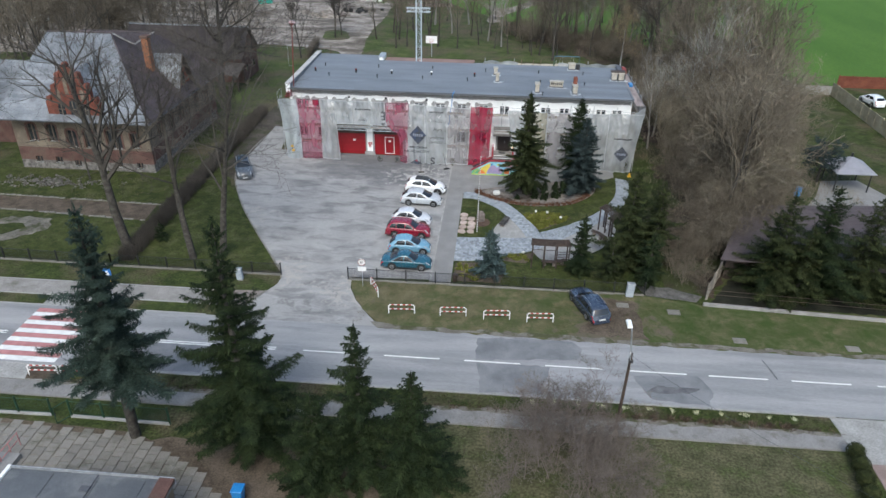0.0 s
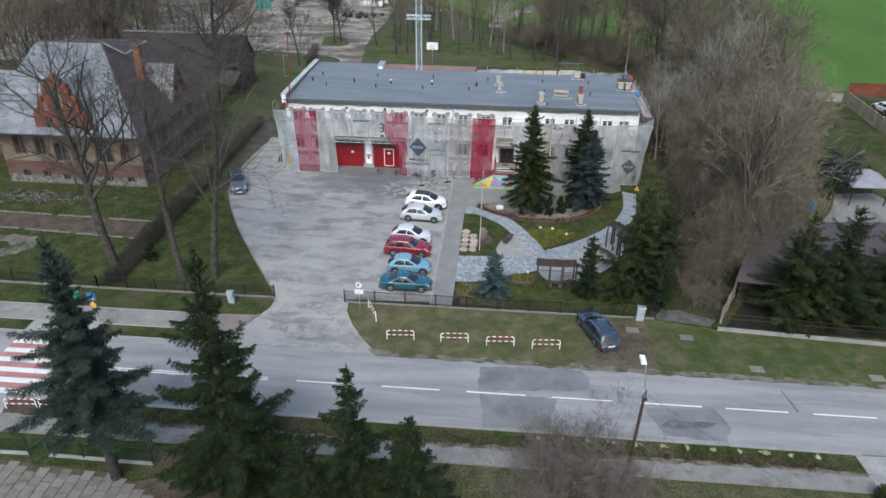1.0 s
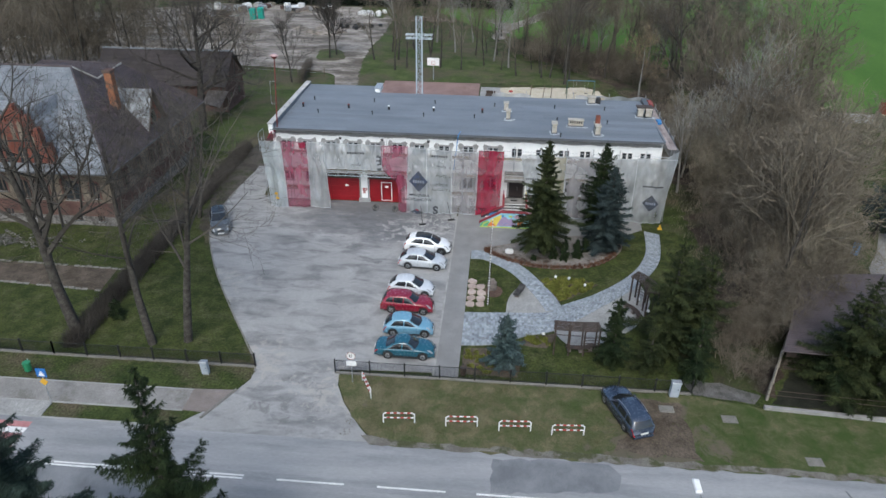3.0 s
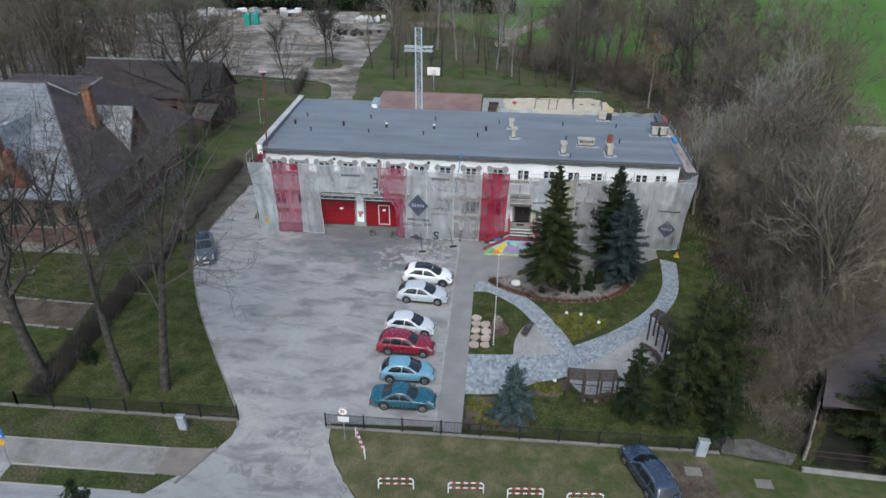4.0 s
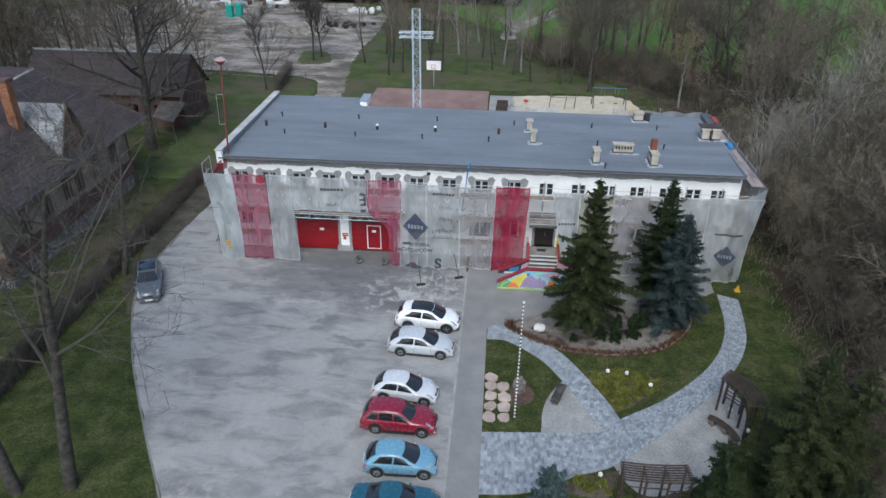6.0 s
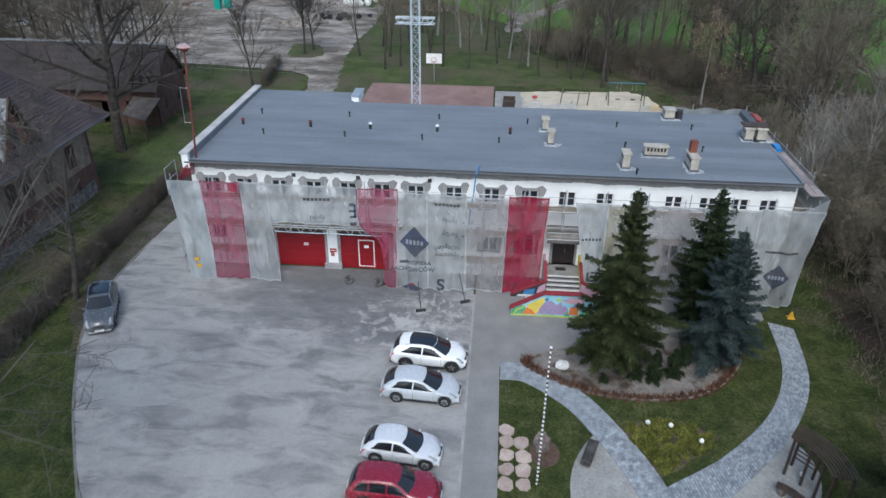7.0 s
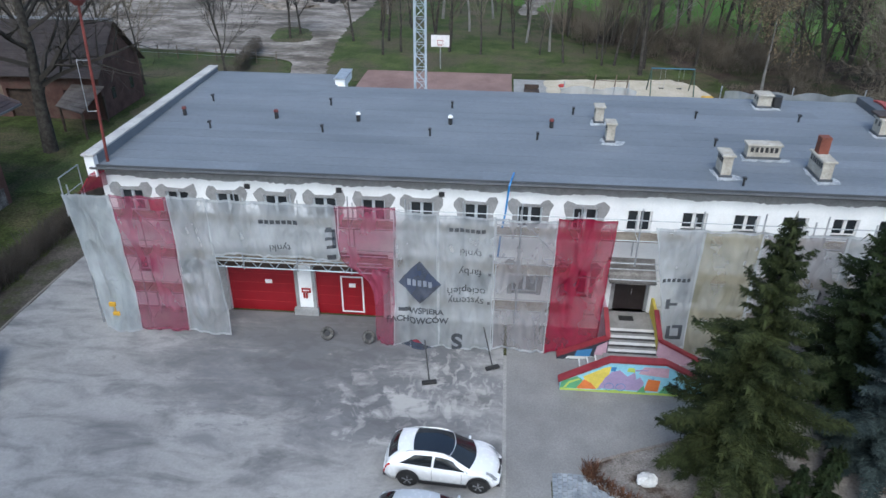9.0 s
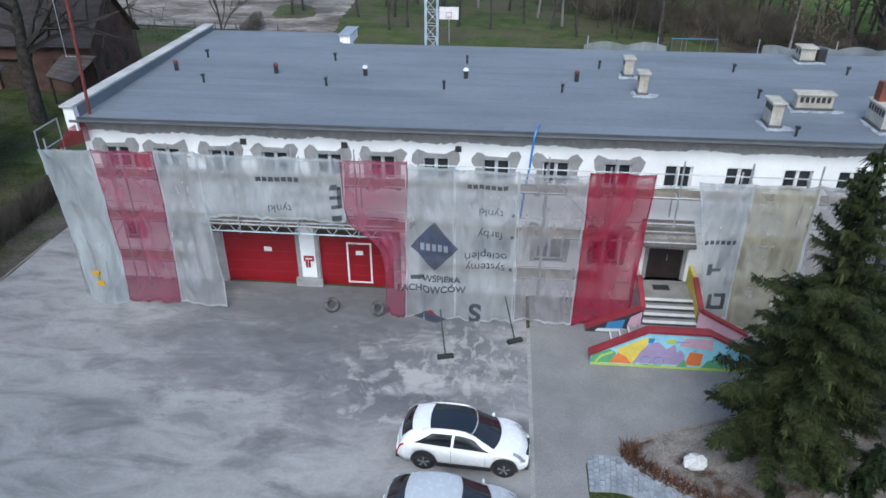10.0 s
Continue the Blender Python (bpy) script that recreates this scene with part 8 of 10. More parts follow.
def pine(at, seed, h, r, label):
    """A round-headed pine: a few limbs, each ending in tufts of long needles."""
    rgp = random.Random(seed)
    t = thing("pine", (*at, 0), label, "tree")
    trunk, needles = M(), M()
    trunk.tube((0, 0, -0.1), (0.1, 0, h * 0.85), 0.16, 0.05, 7, False)
    for k in range(46):
        z = h * rgp.uniform(0.22, 0.95)
        a = rgp.uniform(0, 6.283)
        ln_ = r * math.sqrt(max(0.05, 1 - ((z / h - 0.5) / 0.52) ** 2)) * rgp.uniform(0.75, 1.08)
        p0 = Vector((0.1 * z / h, 0, z * 0.85))
        p1 = p0 + Vector((math.cos(a) * ln_, math.sin(a) * ln_, 0.15 * h * rgp.uniform(0.1, 0.8)))
        trunk.tube(p0, p1, 0.04, 0.015, 3, False)
        for j in range(11):
            c = p0.lerp(p1, rgp.uniform(0.45, 1.03)) + Vector((rgp.gauss(0, 0.22), rgp.gauss(0, 0.22), rgp.gauss(0, 0.16)))
            for q in range(22):
                d = Vector((rgp.gauss(0, 1), rgp.gauss(0, 1), rgp.gauss(0.4, 0.8))).normalized() * rgp.uniform(0.2, 0.36)
                w_ = d.orthogonal().normalized() * 0.022
                needles.add([c + w_, c - w_, c + d], [(0, 1, 2)])
    part("trunk", trunk, bark, t, smooth=True, local=True)
    part("crown", needles, needle_blue, t, local=True)


pine((41.6, 77.2), 27, 6.2, 2.3, "round-headed blue-green pine beside the gazebo")
for n in range(4):
    tm, cm = M(), M()
    rgs = random.Random(200 + n)
    for k in range(4):
        a, b = bare_tree(300 + n * 10 + k, rgs.uniform(4.6, 7.2), 0.07, levels=4, kids=(7, 6, 5, 5), spread=0.66, clear=0.12, lean=(rgs.uniform(-0.6, 0.6), rgs.uniform(-0.6, 0.6)), fine=0.009, sides=4)
        mv = Matrix.Translation((rgs.uniform(-0.9, 0.9), rgs.uniform(-0.9, 0.9), 0))
        for src, dst in ((a, tm), (b, cm)):
            q = src.moved(mv)
            dst.add(q.v, q.f)
    shrub_proto.append((tm, cm))


def thicket(places, label, twig_mat, group, seed):
    rgs = random.Random(seed)
    protos = []
    for tm, cm in shrub_proto:
        t = thing("bare_shrub", (0, 0, 0), label, "shrub", group)
        part("trunk", tm, bark if twig_mat is twig else twig_mat, t, local=True)
        part("crown", cm, twig_mat, t, local=True)
        protos.append(t)
    used = set()
    for n, (x, y, s) in enumerate(places):
        k = n % 4
        m = pose(x, y, 0, 0, 0, rgs.uniform(0, 360)) @ Matrix.Diagonal((s, s, s * rgs.uniform(0.85, 1.15), 1))
        if k not in used:
            used.add(k)
            protos[k].matrix_basis = m
        else:
            copy_thing(protos[k], m)


rg = random.Random(77)
pl, pl2 = [], []
for y in [59.0 + 2.6 * k for k in range(18)]:
    for k in range(4):
        x0, x1 = (25.4 if 60 < y < 80 else 23.0) + 0.02 * (y - 53), min(46, 25.4 + 0.46 * (y - 53))
        x = x0 + (x1 - x0) * (k + rg.uniform(0.05, 0.95)) / 4
        if x < 22.6 and y > 78:
            continue
        (pl if rg.random() < (0.68 if y > 68 else 0.2) else pl2).append((x, y + rg.uniform(-1.1, 1.1), rg.uniform(0.75, 1.25) * (0.7 if y < 60 else 0.9 if y > 88 else 1.05)))
thicket(pl, "dense bare shrub with pale brown twigs", pale_twig, "thicket beside the station", 5)
pl2 += [(30.6, 62.5, 0.95), (32.2, 65.2, 1.0), (34.0, 68.2, 1.0), (35.6, 71.2, 1.05), (37.4, 74.6, 1.0), (33.0, 67.4, 0.9), (28.6, 59.4, 0.8)]
pl2 += [(22.0, 57.6, 0.75), (24.2, 57.2, 0.7), (21.9, 53.6, 0.5), (23.2, 53.4, 0.5), (21.4, 55.4, 0.6), (20.9, 59.6, 0.7)]
pl2 += [(22.8, 56.4, 0.6), (24.2, 58.9, 0.7), (23.4, 53.9, 0.4), (21.8, 58.8, 0.6)]
for k in range(58):
    t, d = (k + rg.random()) / 58, rg.random()
    fx, fy = 5.5 + 22 * t, 146.5 - 19.5 * t ** 0.8
    pl2.append((fx + 4.5 * d, fy + 11 * d, rg.uniform(0.45, 0.8)))
pl2 += [(rg.uniform(27, 50), rg.uniform(119, 138), rg.uniform(0.6, 0.95)) for k in range(22)]
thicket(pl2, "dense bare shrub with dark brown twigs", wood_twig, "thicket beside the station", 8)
pl = [(9.5, 31.2, 0.7), (11.5, 30.2, 0.75), (7.5, 30.4, 0.6), (13.2, 31.3, 0.65), (10.5, 28.6, 0.7), (14.2, 29.2, 0.6), (6.3, 28.4, 0.6), (12.4, 27.6, 0.7), (9.0, 33.0, 0.6), (12.8, 33.0, 0.55), (11.2, 32.4, 1.4), (10.1, 32.9, 1.15), (12.7, 32.1, 1.05), (8.6, 34.2, 0.95)]
thicket(pl, "dense bare shrub in the near garden", near_twig, "shrubs in the near garden", 6)
# woods behind: a few kinds of small tree, repeated
wood_proto = []
for n in range(5):
    a, b = bare_tree(500 + n, 10 + n * 0.6, 0.17, levels=4, kids=(11, 6, 5, 4), spread=0.5, clear=0.3, fine=0.016, sides=5)
    wood_proto.append((a, b))
for n in range(3):
    wood_proto.append(bare_tree(520 + n, 11 + n, 0.19, levels=3, kids=(14, 7, 6), spread=0.42, clear=0.35, fine=0.011, sides=6, stout=0.45))
sets = {}


def wood_tree(x, y, s, k, kind, seed):
    key = (k, kind)
    m = pose(x, y, 0, 0, 0, seed * 47 % 360) @ Matrix.Diagonal((s, s, s * (0.9 + 0.25 * ((seed * 31) % 10) / 10), 1))
    if key not in sets:
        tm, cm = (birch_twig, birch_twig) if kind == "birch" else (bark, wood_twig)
        t = thing("bare_birch" if kind == "birch" else "bare_tree", (0, 0, 0), "slender birch with white bark" if kind == "birch" else "bare young tree with fine brown twigs", "tree", "trees behind the station")
        part("trunk", wood_proto[k][0], tm, t, local=True)
        part("crown", wood_proto[k][1], cm, t, local=True)
        t.matrix_basis = m
        sets[key] = t
    else:
        copy_thing(sets[key], m)


n = 0
for x, y in ((-19.4, 140.5), (-14.6, 133.8), (-12.7, 135.5), (-6.9, 136.2), (-3.1, 135.3), (0.8, 138.6), (5.2, 137.7), (10.8, 131.7), (12.2, 131.9), (15.4, 131.0), (-17, 147), (-13, 149), (-9.5, 146), (-5, 148), (-1, 146), (3, 147), (8, 146), (-17.5, 158), (-12, 157), (-7, 160), (-2, 157), (3, 158), (9, 155), (13, 142), (-9, 141), (-15, 141), (6.5, 132.5), (2.5, 142)):
    n += 1
    wood_tree(x, y, rg.uniform(0.85, 1.2), 5 + n % 3, "birch" if n % 7 == 0 else "tree", n)
for x, y, s in ((24.2, 86, 0.75), (25.6, 90.5, 0.85), (29.6, 89, 1.15), (32.0, 92.0, 1.25), (34.4, 90.5, 1.1), (28.4, 92.5, 0.8), (-9.3, 155.9, 1.3), (-17.6, 158.1, 1.2)):
    n += 1
    wood_tree(x, y, s, 5 + n % 3, "birch", n)
for x, y in [(rg.uniform(-19, 22), rg.uniform(129, 170)) for k in range(20)]:
    n += 1
    wood_tree(x, y, rg.uniform(0.5, 0.95), 5 + n % 3, "tree", n)
for k in range(26):
    t, d = rg.random(), rg.random()
    n += 1
    wood_tree(10 + 30 * t + 4 * d, 143 - 14 * t + 14 * d, rg.uniform(0.8, 1.3), n % 5, "birch" if n % 9 == 0 else "tree", n)
for k in range(32):
    y = rg.uniform(130, 200)
    x = rg.uniform(14 + (y - 128) * 0.06, 44 + (y - 128) * 0.16)
    n += 1
    wood_tree(x, y, rg.uniform(0.95, 1.6), (n % 5 if n % 5 < 1 else 5 + n % 3), "birch" if n % 11 == 0 else "tree", n)
for k in range(40):
    y = rg.uniform(62, 130)
    x = rg.uniform(27, min(46, 27 + 0.40 * (y - 58)))
    n += 1
    wood_tree(x, y, rg.uniform(0.8, 1.25), n % 5, "tree", n)
for k in range(40):
    y = rg.uniform(112, 190)
    x = rg.uniform(-100, -58 - (y - 112) * 0.05)
    n += 1
    wood_tree(x, y, rg.uniform(0.9, 1.5), n % 5, "tree", n)
for k in range(30):
    n += 1
    wood_tree(rg.uniform(-82, -46), rg.uniform(113, 129), rg.uniform(0.8, 1.25), n % 5, "tree", n)
for x, y, s in ((-57, 76, 1.3), (-60, 84, 1.4), (-58, 94, 1.2), (-63, 100, 1.4), (-55, 101, 1.2), (-66, 90, 1.4), (-47, 118, 1.3), (-42, 121, 1.2), (-55, 120, 1.3), (-37, 119, 1.1)):
    n += 1
    wood_tree(x, y, s, n % 5, "tree", n)


def leafy_oak(at, seed, h):
    """A young oak that keeps its pale dead leaves over winter."""
    rgo = random.Random(seed)
    t = thing("young_oak", (*at, 0), "young oak holding pale dead leaves at the wood edge", "tree")
    a, b = bare_tree(seed, h, 0.16, levels=3, kids=(12, 7, 5), spread=0.55, clear=0.3, fine=0.012)
    part("trunk", a, birch_twig, t, local=True)
    part("crown", b, twig, t, local=True)
    lv = M()
    for p in b.v[::3]:
        if p[2] < h * 0.3 or rgo.random() < 0.35:
            continue
        for k in range(5):
            c = Vector(p) + Vector((rgo.gauss(0, 0.22), rgo.gauss(0, 0.22), rgo.gauss(0, 0.18)))
            d = Vector((rgo.gauss(0, 1), rgo.gauss(0, 1), rgo.gauss(0, 1))).normalized()
            e = d.orthogonal().normalized() * 0.06
            lv.add([c + e, c + d * 0.09, c - e, c - d * 0.09], [(0, 1, 2, 3)])
    part("leaves", lv, surface("pale_dead_leaves", (0.15, 0.115, 0.07), (0.26, 0.205, 0.13), 2.0, 14.0, 0.2, 0.95, 0.0, space="Object", per_island=0.5), t, "pale dead leaves", local=True)


leafy_oak((25.6, 122.4), 71, 9.8)


def clumps(name, pts, size, n_each, material, label, category, seed, blade=0.12, lift=0.25):
    """Low planting: many small leaf blades in tufts."""
    rgs = random.Random(seed)
    m = M()
    for x, y in pts:
        for k in range(n_each):
            a, r_ = rgs.uniform(0, 6.28), size * math.sqrt(rgs.random())
            p = Vector((x + r_ * math.cos(a), y + r_ * math.sin(a), 0.04))
            t = p + Vector((rgs.uniform(-1, 1) * lift * 0.7, rgs.uniform(-1, 1) * lift * 0.7, lift * rgs.uniform(0.5, 1.2)))
            w_ = Vector((rgs.uniform(-1, 1), rgs.uniform(-1, 1), 0)).normalized() * blade * 0.5
            m.add([p + w_, p - w_, t], [(0, 1, 2)])
    return solo(name, m, material, (pts[0][0], pts[0][1], 0.04), label, category, kind="stuff")


inside = lambda x, y, poly: sum((poly[i][1] > y) != (poly[i - 1][1] > y) and x < (poly[i - 1][0] - poly[i][0]) * (y - poly[i][1]) / (poly[i - 1][1] - poly[i][1]) + poly[i][0] for i in range(len(poly))) % 2 == 1
tri = [(8.4, 65.25), (9.0, 65.8), (10.5, 66.2), (12.0, 65.9), (13.2, 65.2), (12.0, 64.05), (10.8, 63.0), (9.75, 62.4), (9.3, 63.4)]
pts = []
while len(pts) < 140:
    x, y = rg.uniform(8, 13.4), rg.uniform(62, 66.4)
    if inside(x, y, tri):
        pts.append((x, y))
clumps("ground_cover", pts, 0.22, 60, bed_leaf, "yellow-green low shrubs in rows", "ground cover", 31, 0.08, 0.22)
clumps("ground_cover", [(rg.uniform(2.4, 4.6), rg.uniform(52.3, 54.9)) for k in range(26)] + [(rg.uniform(6.9, 8.7), rg.uniform(56.0, 57.0)) for k in range(16)], 0.2, 50, bed_leaf, "yellow-green low shrubs behind the fence", "ground cover", 32, 0.08, 0.24)
clumps("border_grass", [(p[0] * 0.98 + 0.2, p[1] * 0.995 + 0.35) for p in oval[:26]], 0.28, 90, rust_grass, "rusty dry grass tufts edging the gravel bed", "border grass", 33, 0.05, 0.4)
clumps("verge_grass", [(rg.uniform(-5, 23), rg.uniform(45.2, 51)) for k in range(900)], 0.3, 8, dry_grass, "sparse dry grass tufts on the verge", "grass", 34, 0.05, 0.12)
clumps("verge_grass", [(rg.uniform(-24, 28), 36.15 + rg.random() * 1.3) for k in range(700)], 0.25, 8, grass, "grass tufts between pavement and road", "grass", 35, 0.05, 0.12)
clumps("garden_growth", [(rg.uniform(-50, -30), rg.uniform(63.5, 70.5)) for k in range(120)], 0.5, 12, dry_grass, "dry tufts of grass before the brick house", "ground cover", 36, 0.05, 0.2)
clumps("garden_rubble", [(rg.gauss(-44, 2.6), 67.8 + rg.gauss(0, 0.7)) for k in range(150)], 0.3, 9, stone, "loose pale rubble heaped before the brick house", "rubble", 39, 0.22, 0.14)
clumps("verge_perennials", [(x + rg.gauss(0, 0.14), 36.35 + rg.gauss(0, 0.09)) for x in [9 + 1.05 * q for q in range(16)] for k in range(9)], 0.2, 9, rust_leaf, "row of brown withered perennials beside the pavement", "plants", 47, 0.05, 0.35)
clumps("verge_flowers", [(x + rg.gauss(0, 0.1), 37.2 + rg.gauss(0, 0.07)) for x in [8.5 + 1.55 * q for q in range(12)] for k in range(5)], 0.12, 9, surface("pale_blossom", (0.42, 0.42, 0.25), (0.62, 0.62, 0.45), 3.0, 20.0, 0.2, 0.9, 0.0), "tufts of pale spring flowers along the kerb", "flowers", 48, 0.06, 0.16)
clumps("verge_litter", [(rg.uniform(-24, 28), 36.1 + abs(rg.gauss(0, 0.25))) for k in range(420)], 0.22, 9, rust_leaf, "brown dead leaves and stalks along the pavement", "litter", 45, 0.06, 0.12)
clumps("rubble_heap", [(-13 + rg.gauss(0, 2.4), 177.5 + rg.gauss(0, 0.8)) for k in range(130)], 0.5, 9, surface("brick_rubble", (0.16, 0.10, 0.085), (0.42, 0.36, 0.32), 2.0, 9.0, 0.4, 0.9, 0.4, per_island=0.7), "heap of broken bricks and pale rubble behind the trees", "rubble", 46, 0.35, 0.7)
clumps("litter_twigs", [(rg.uniform(22.5, 45), rg.uniform(60, 125)) for k in range(1500)], 0.8, 10, pale_twig, "fallen twigs and dry stalks on the wood floor", "undergrowth", 37, 0.035, 0.55)
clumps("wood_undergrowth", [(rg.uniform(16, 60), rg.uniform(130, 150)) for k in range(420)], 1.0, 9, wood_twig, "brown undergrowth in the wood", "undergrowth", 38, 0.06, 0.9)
# hedge of brown stems between yard and house
hm = M()
rg = random.Random(9)
for k in range(15000):
    t = rg.random()
    x, y = -27.2 - 0.5 * t + rg.gauss(0, 0.42), 52.2 + 42 * t
    if abs(x + 27.2 + 0.5 * t) > 0.85:
        continue
    p = Vector((x, y, 0))
    q = p + Vector((rg.gauss(0, 0.25), rg.gauss(0, 0.25), rg.uniform(0.7, 1.45)))
    w_ = Vector((rg.uniform(-1, 1), rg.uniform(-1, 1), 0)).normalized() * 0.016
    hm.add([p + w_, p - w_, q], [(0, 1, 2)])
    r2 = q + Vector((rg.gauss(0, 0.25), rg.gauss(0, 0.25), rg.uniform(-0.3, 0.15)))
    hm.add([p.lerp(q, 0.5) + w_, p.lerp(q, 0.5) - w_, r2], [(0, 1, 2)])
solo("hedge", hm, twig, (-27, 52.2, 0), "clipped leafless brown hedge", "hedge", kind="stuff")
# dark hedge at the back of the yard, hedge by the lane
hm = M()
for k in range(15000):
    t = rg.random()
    x = -66 + 72 * t
    y, z = 194 + rg.gauss(0, 0.9), rg.uniform(0.1, 4.2 + 1.6 * abs((x * 0.8) % 1 - 0.5))
    a = rg.uniform(0, 6.28)
    d = Vector((math.cos(a) * 0.6, math.sin(a) * 0.6, rg.uniform(-0.3, 0.6)))
    w_ = Vector((-math.sin(a), math.cos(a), 0)) * 0.28
    p = Vector((x, y, z))
    hm.add([p + w_, p - w_, p + d], [(0, 1, 2)])
solo("conifer_hedge", hm, surface("yew_needles", (0.008, 0.014, 0.007), (0.018, 0.026, 0.012), 0.7, 5.0, 0.3, 0.9, 0.0, per_island=0.5), (-30, 194, 0), "tall dark conifer hedge closing the yard", "hedge", kind="stuff")
hm = M()
for k in range(4200):
    t = rg.random()
    x, y, z = -28.55 - 1.2 * t + rg.uniform(-0.55, 0.55), 123.2 + 11.2 * t, 1.7 * rg.random() ** 0.6
    a = rg.uniform(0, 6.28)
    w_ = Vector((-math.sin(a), math.cos(a), 0)) * 0.05
    p = Vector((x, y, z))
    hm.add([p + w_, p - w_, p + Vector((math.cos(a) * 0.2, math.sin(a) * 0.2, rg.uniform(-0.1, 0.15)))], [(0, 1, 2)])
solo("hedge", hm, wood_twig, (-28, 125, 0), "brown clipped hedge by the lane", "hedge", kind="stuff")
for k, (x, y) in enumerate(((28.1, 34.1), (27.95, 33.0), (27.75, 31.9), (27.55, 30.8), (27.35, 29.7))):
    bs_ = thing("box_bush", (x, y, 0), "clipped round box bush", "bush", "round box bushes")
    part("core", M().blob((x, y, 0.55), 0.45, 0.45, 0.5, 10, 7, 0.06, k), box_leaf, bs_)
    lf = M()
    for j in range(900):
        a, b = rg.uniform(0, 6.28), math.asin(rg.uniform(-0.6, 1))
        nrm = Vector((math.cos(b) * math.cos(a), math.cos(b) * math.sin(a), math.sin(b)))
        p = Vector((x, y, 0.55)) + nrm * rg.uniform(0.46, 0.56)
        u = nrm.orthogonal().normalized()
        u.rotate(Matrix.Rotation(rg.uniform(0, 6.28), 3, nrm))
        lf.add([p - u * 0.03, p + u * 0.03, p + nrm * 0.05 + u.cross(nrm) * 0.05], [(0, 1, 2)])
    part("leaves", lf, box_leaf, bs_)

# ---- the brick house ----
def slope(a, b, c, d, n, lip=0.05):
    """Tile courses over the slope with eaves a-b and ridge d-c, each lapping the one below: a mesh for each course."""
    a, b, c, d = map(Vector, (a, b, c, d))
    nrm = (b - a).cross(d - a).normalized()
    if nrm.z < 0:
        nrm = -nrm
    out = []
    for k in range(n):
        t0, t1 = k / n, min(1.0, (k + 1.12) / n)
        p, q, r_, s = a.lerp(d, t0) + nrm * lip, b.lerp(c, t0) + nrm * lip, b.lerp(c, t1) + nrm * 0.004, a.lerp(d, t1) + nrm * 0.004
        out.append(M().add([p, q, r_, s, a.lerp(d, t0) - nrm * 0.03, b.lerp(c, t0) - nrm * 0.03], [(0, 1, 2, 3), (4, 5, 1, 0)]))
    return out


def tiled(name, slopes, material, parent, label=""):
    """A roof slope on its boarding, with every course of tiles a piece of its own."""
    deck = M()
    for a, b, c, d, n in slopes:
        deck.add([Vector(p) + Vector((0, 0, -0.06)) for p in (a, b, c, d)], [(0, 1, 2, 3)])
    base = part(name, deck, dark_wood, parent, label)
    for sl in slopes:
        for m in slope(*sl):
            part("tile_course", m, material, base)
    return base


frame_brown = surface("brown_window_frame", (0.07, 0.05, 0.04), (0.12, 0.09, 0.07), 3.0, 20.0, 0.2, 0.6, 0.05)
house = thing("brick_house", (-41, 80, 0), "old brick house with a stepped gable and tiled roof", "house")
HX0, HX1, HY0, HY1, HZ = -48.9, -33.2, 71.7, 90.8, 6.15
f_win = [(-46.75, 3.3, 5.3, 1.0), (-44.4, 3.3, 5.3, 1.0), (-42.2, 2.7, 4.7, 1.1), (-40.2, 2.7, 4.7, 1.1), (-37.3, 2.7, 4.8, 1.7), (-34.9, 2.9, 4.7, 0.8)]
b_win = [(-46.75, 0.75, 1.45, 0.8), (-44.4, 0.75, 1.45, 0.8), (-42.2, 0.45, 1.1, 0.8), (-37.3, 0.45, 1.1, 0.8), (-34.9, 0.45, 1.1, 0.7)]
hf = [(x - w_ / 2, x + w_ / 2, z0, z1) for x, z0, z1, w_ in f_win + b_win]


def banded(za, zb, plaster, build):
    """Cuts a wall into its three bands: stone, brick, plaster."""
    for nm, z0, z1, mt_, lab in (("stone_base", -0.2, za, stone, "rough field-stone base"), ("brick_band", za, zb, dull_brick, "dull red brick band"), ("plaster_wall", zb, HZ, plaster, "stained cream plaster")):
        part(nm, build(z0, z1), mt_, house, lab)


def cut(hs_, z0, z1):
    return [(a, b, max(c, z0), min(d, z1)) for a, b, c, d in hs_ if d > z0 and c < z1]


banded(1.0, 2.55, old_plaster, lambda z0, z1: holed_wall(M(), HX0, HX1, z0, z1, HY0, HY0 + 0.5, cut(hf, z0, z1)))
r_win = [(74.6, 3.2, 4.9, 0.8), (77.55, 3.2, 4.9, 0.8), (80.55, 3.3, 5.0, 0.75), (82.35, 3.3, 5.0, 0.75), (85.15, 3.3, 5.1, 0.8), (88.2, 3.3, 5.0, 0.8), (75.5, 1.2, 1.8, 0.6), (79.3, 1.2, 1.8, 0.6), (82.4, 1.2, 1.8, 0.6), (85.4, 1.2, 1.8, 0.6), (88.2, 1.2, 1.8, 0.6)]
hr = [(y - w_ / 2, y + w_ / 2, z0, z1) for y, z0, z1, w_ in r_win]


def turned(m):
    """Turns a wall built along x so that it runs along y, facing +x."""
    out = M()
    out.v, out.f = [(HX1 - (p[1] - 0.0), p[0], p[2]) for p in m.v], list(m.f)
    return out


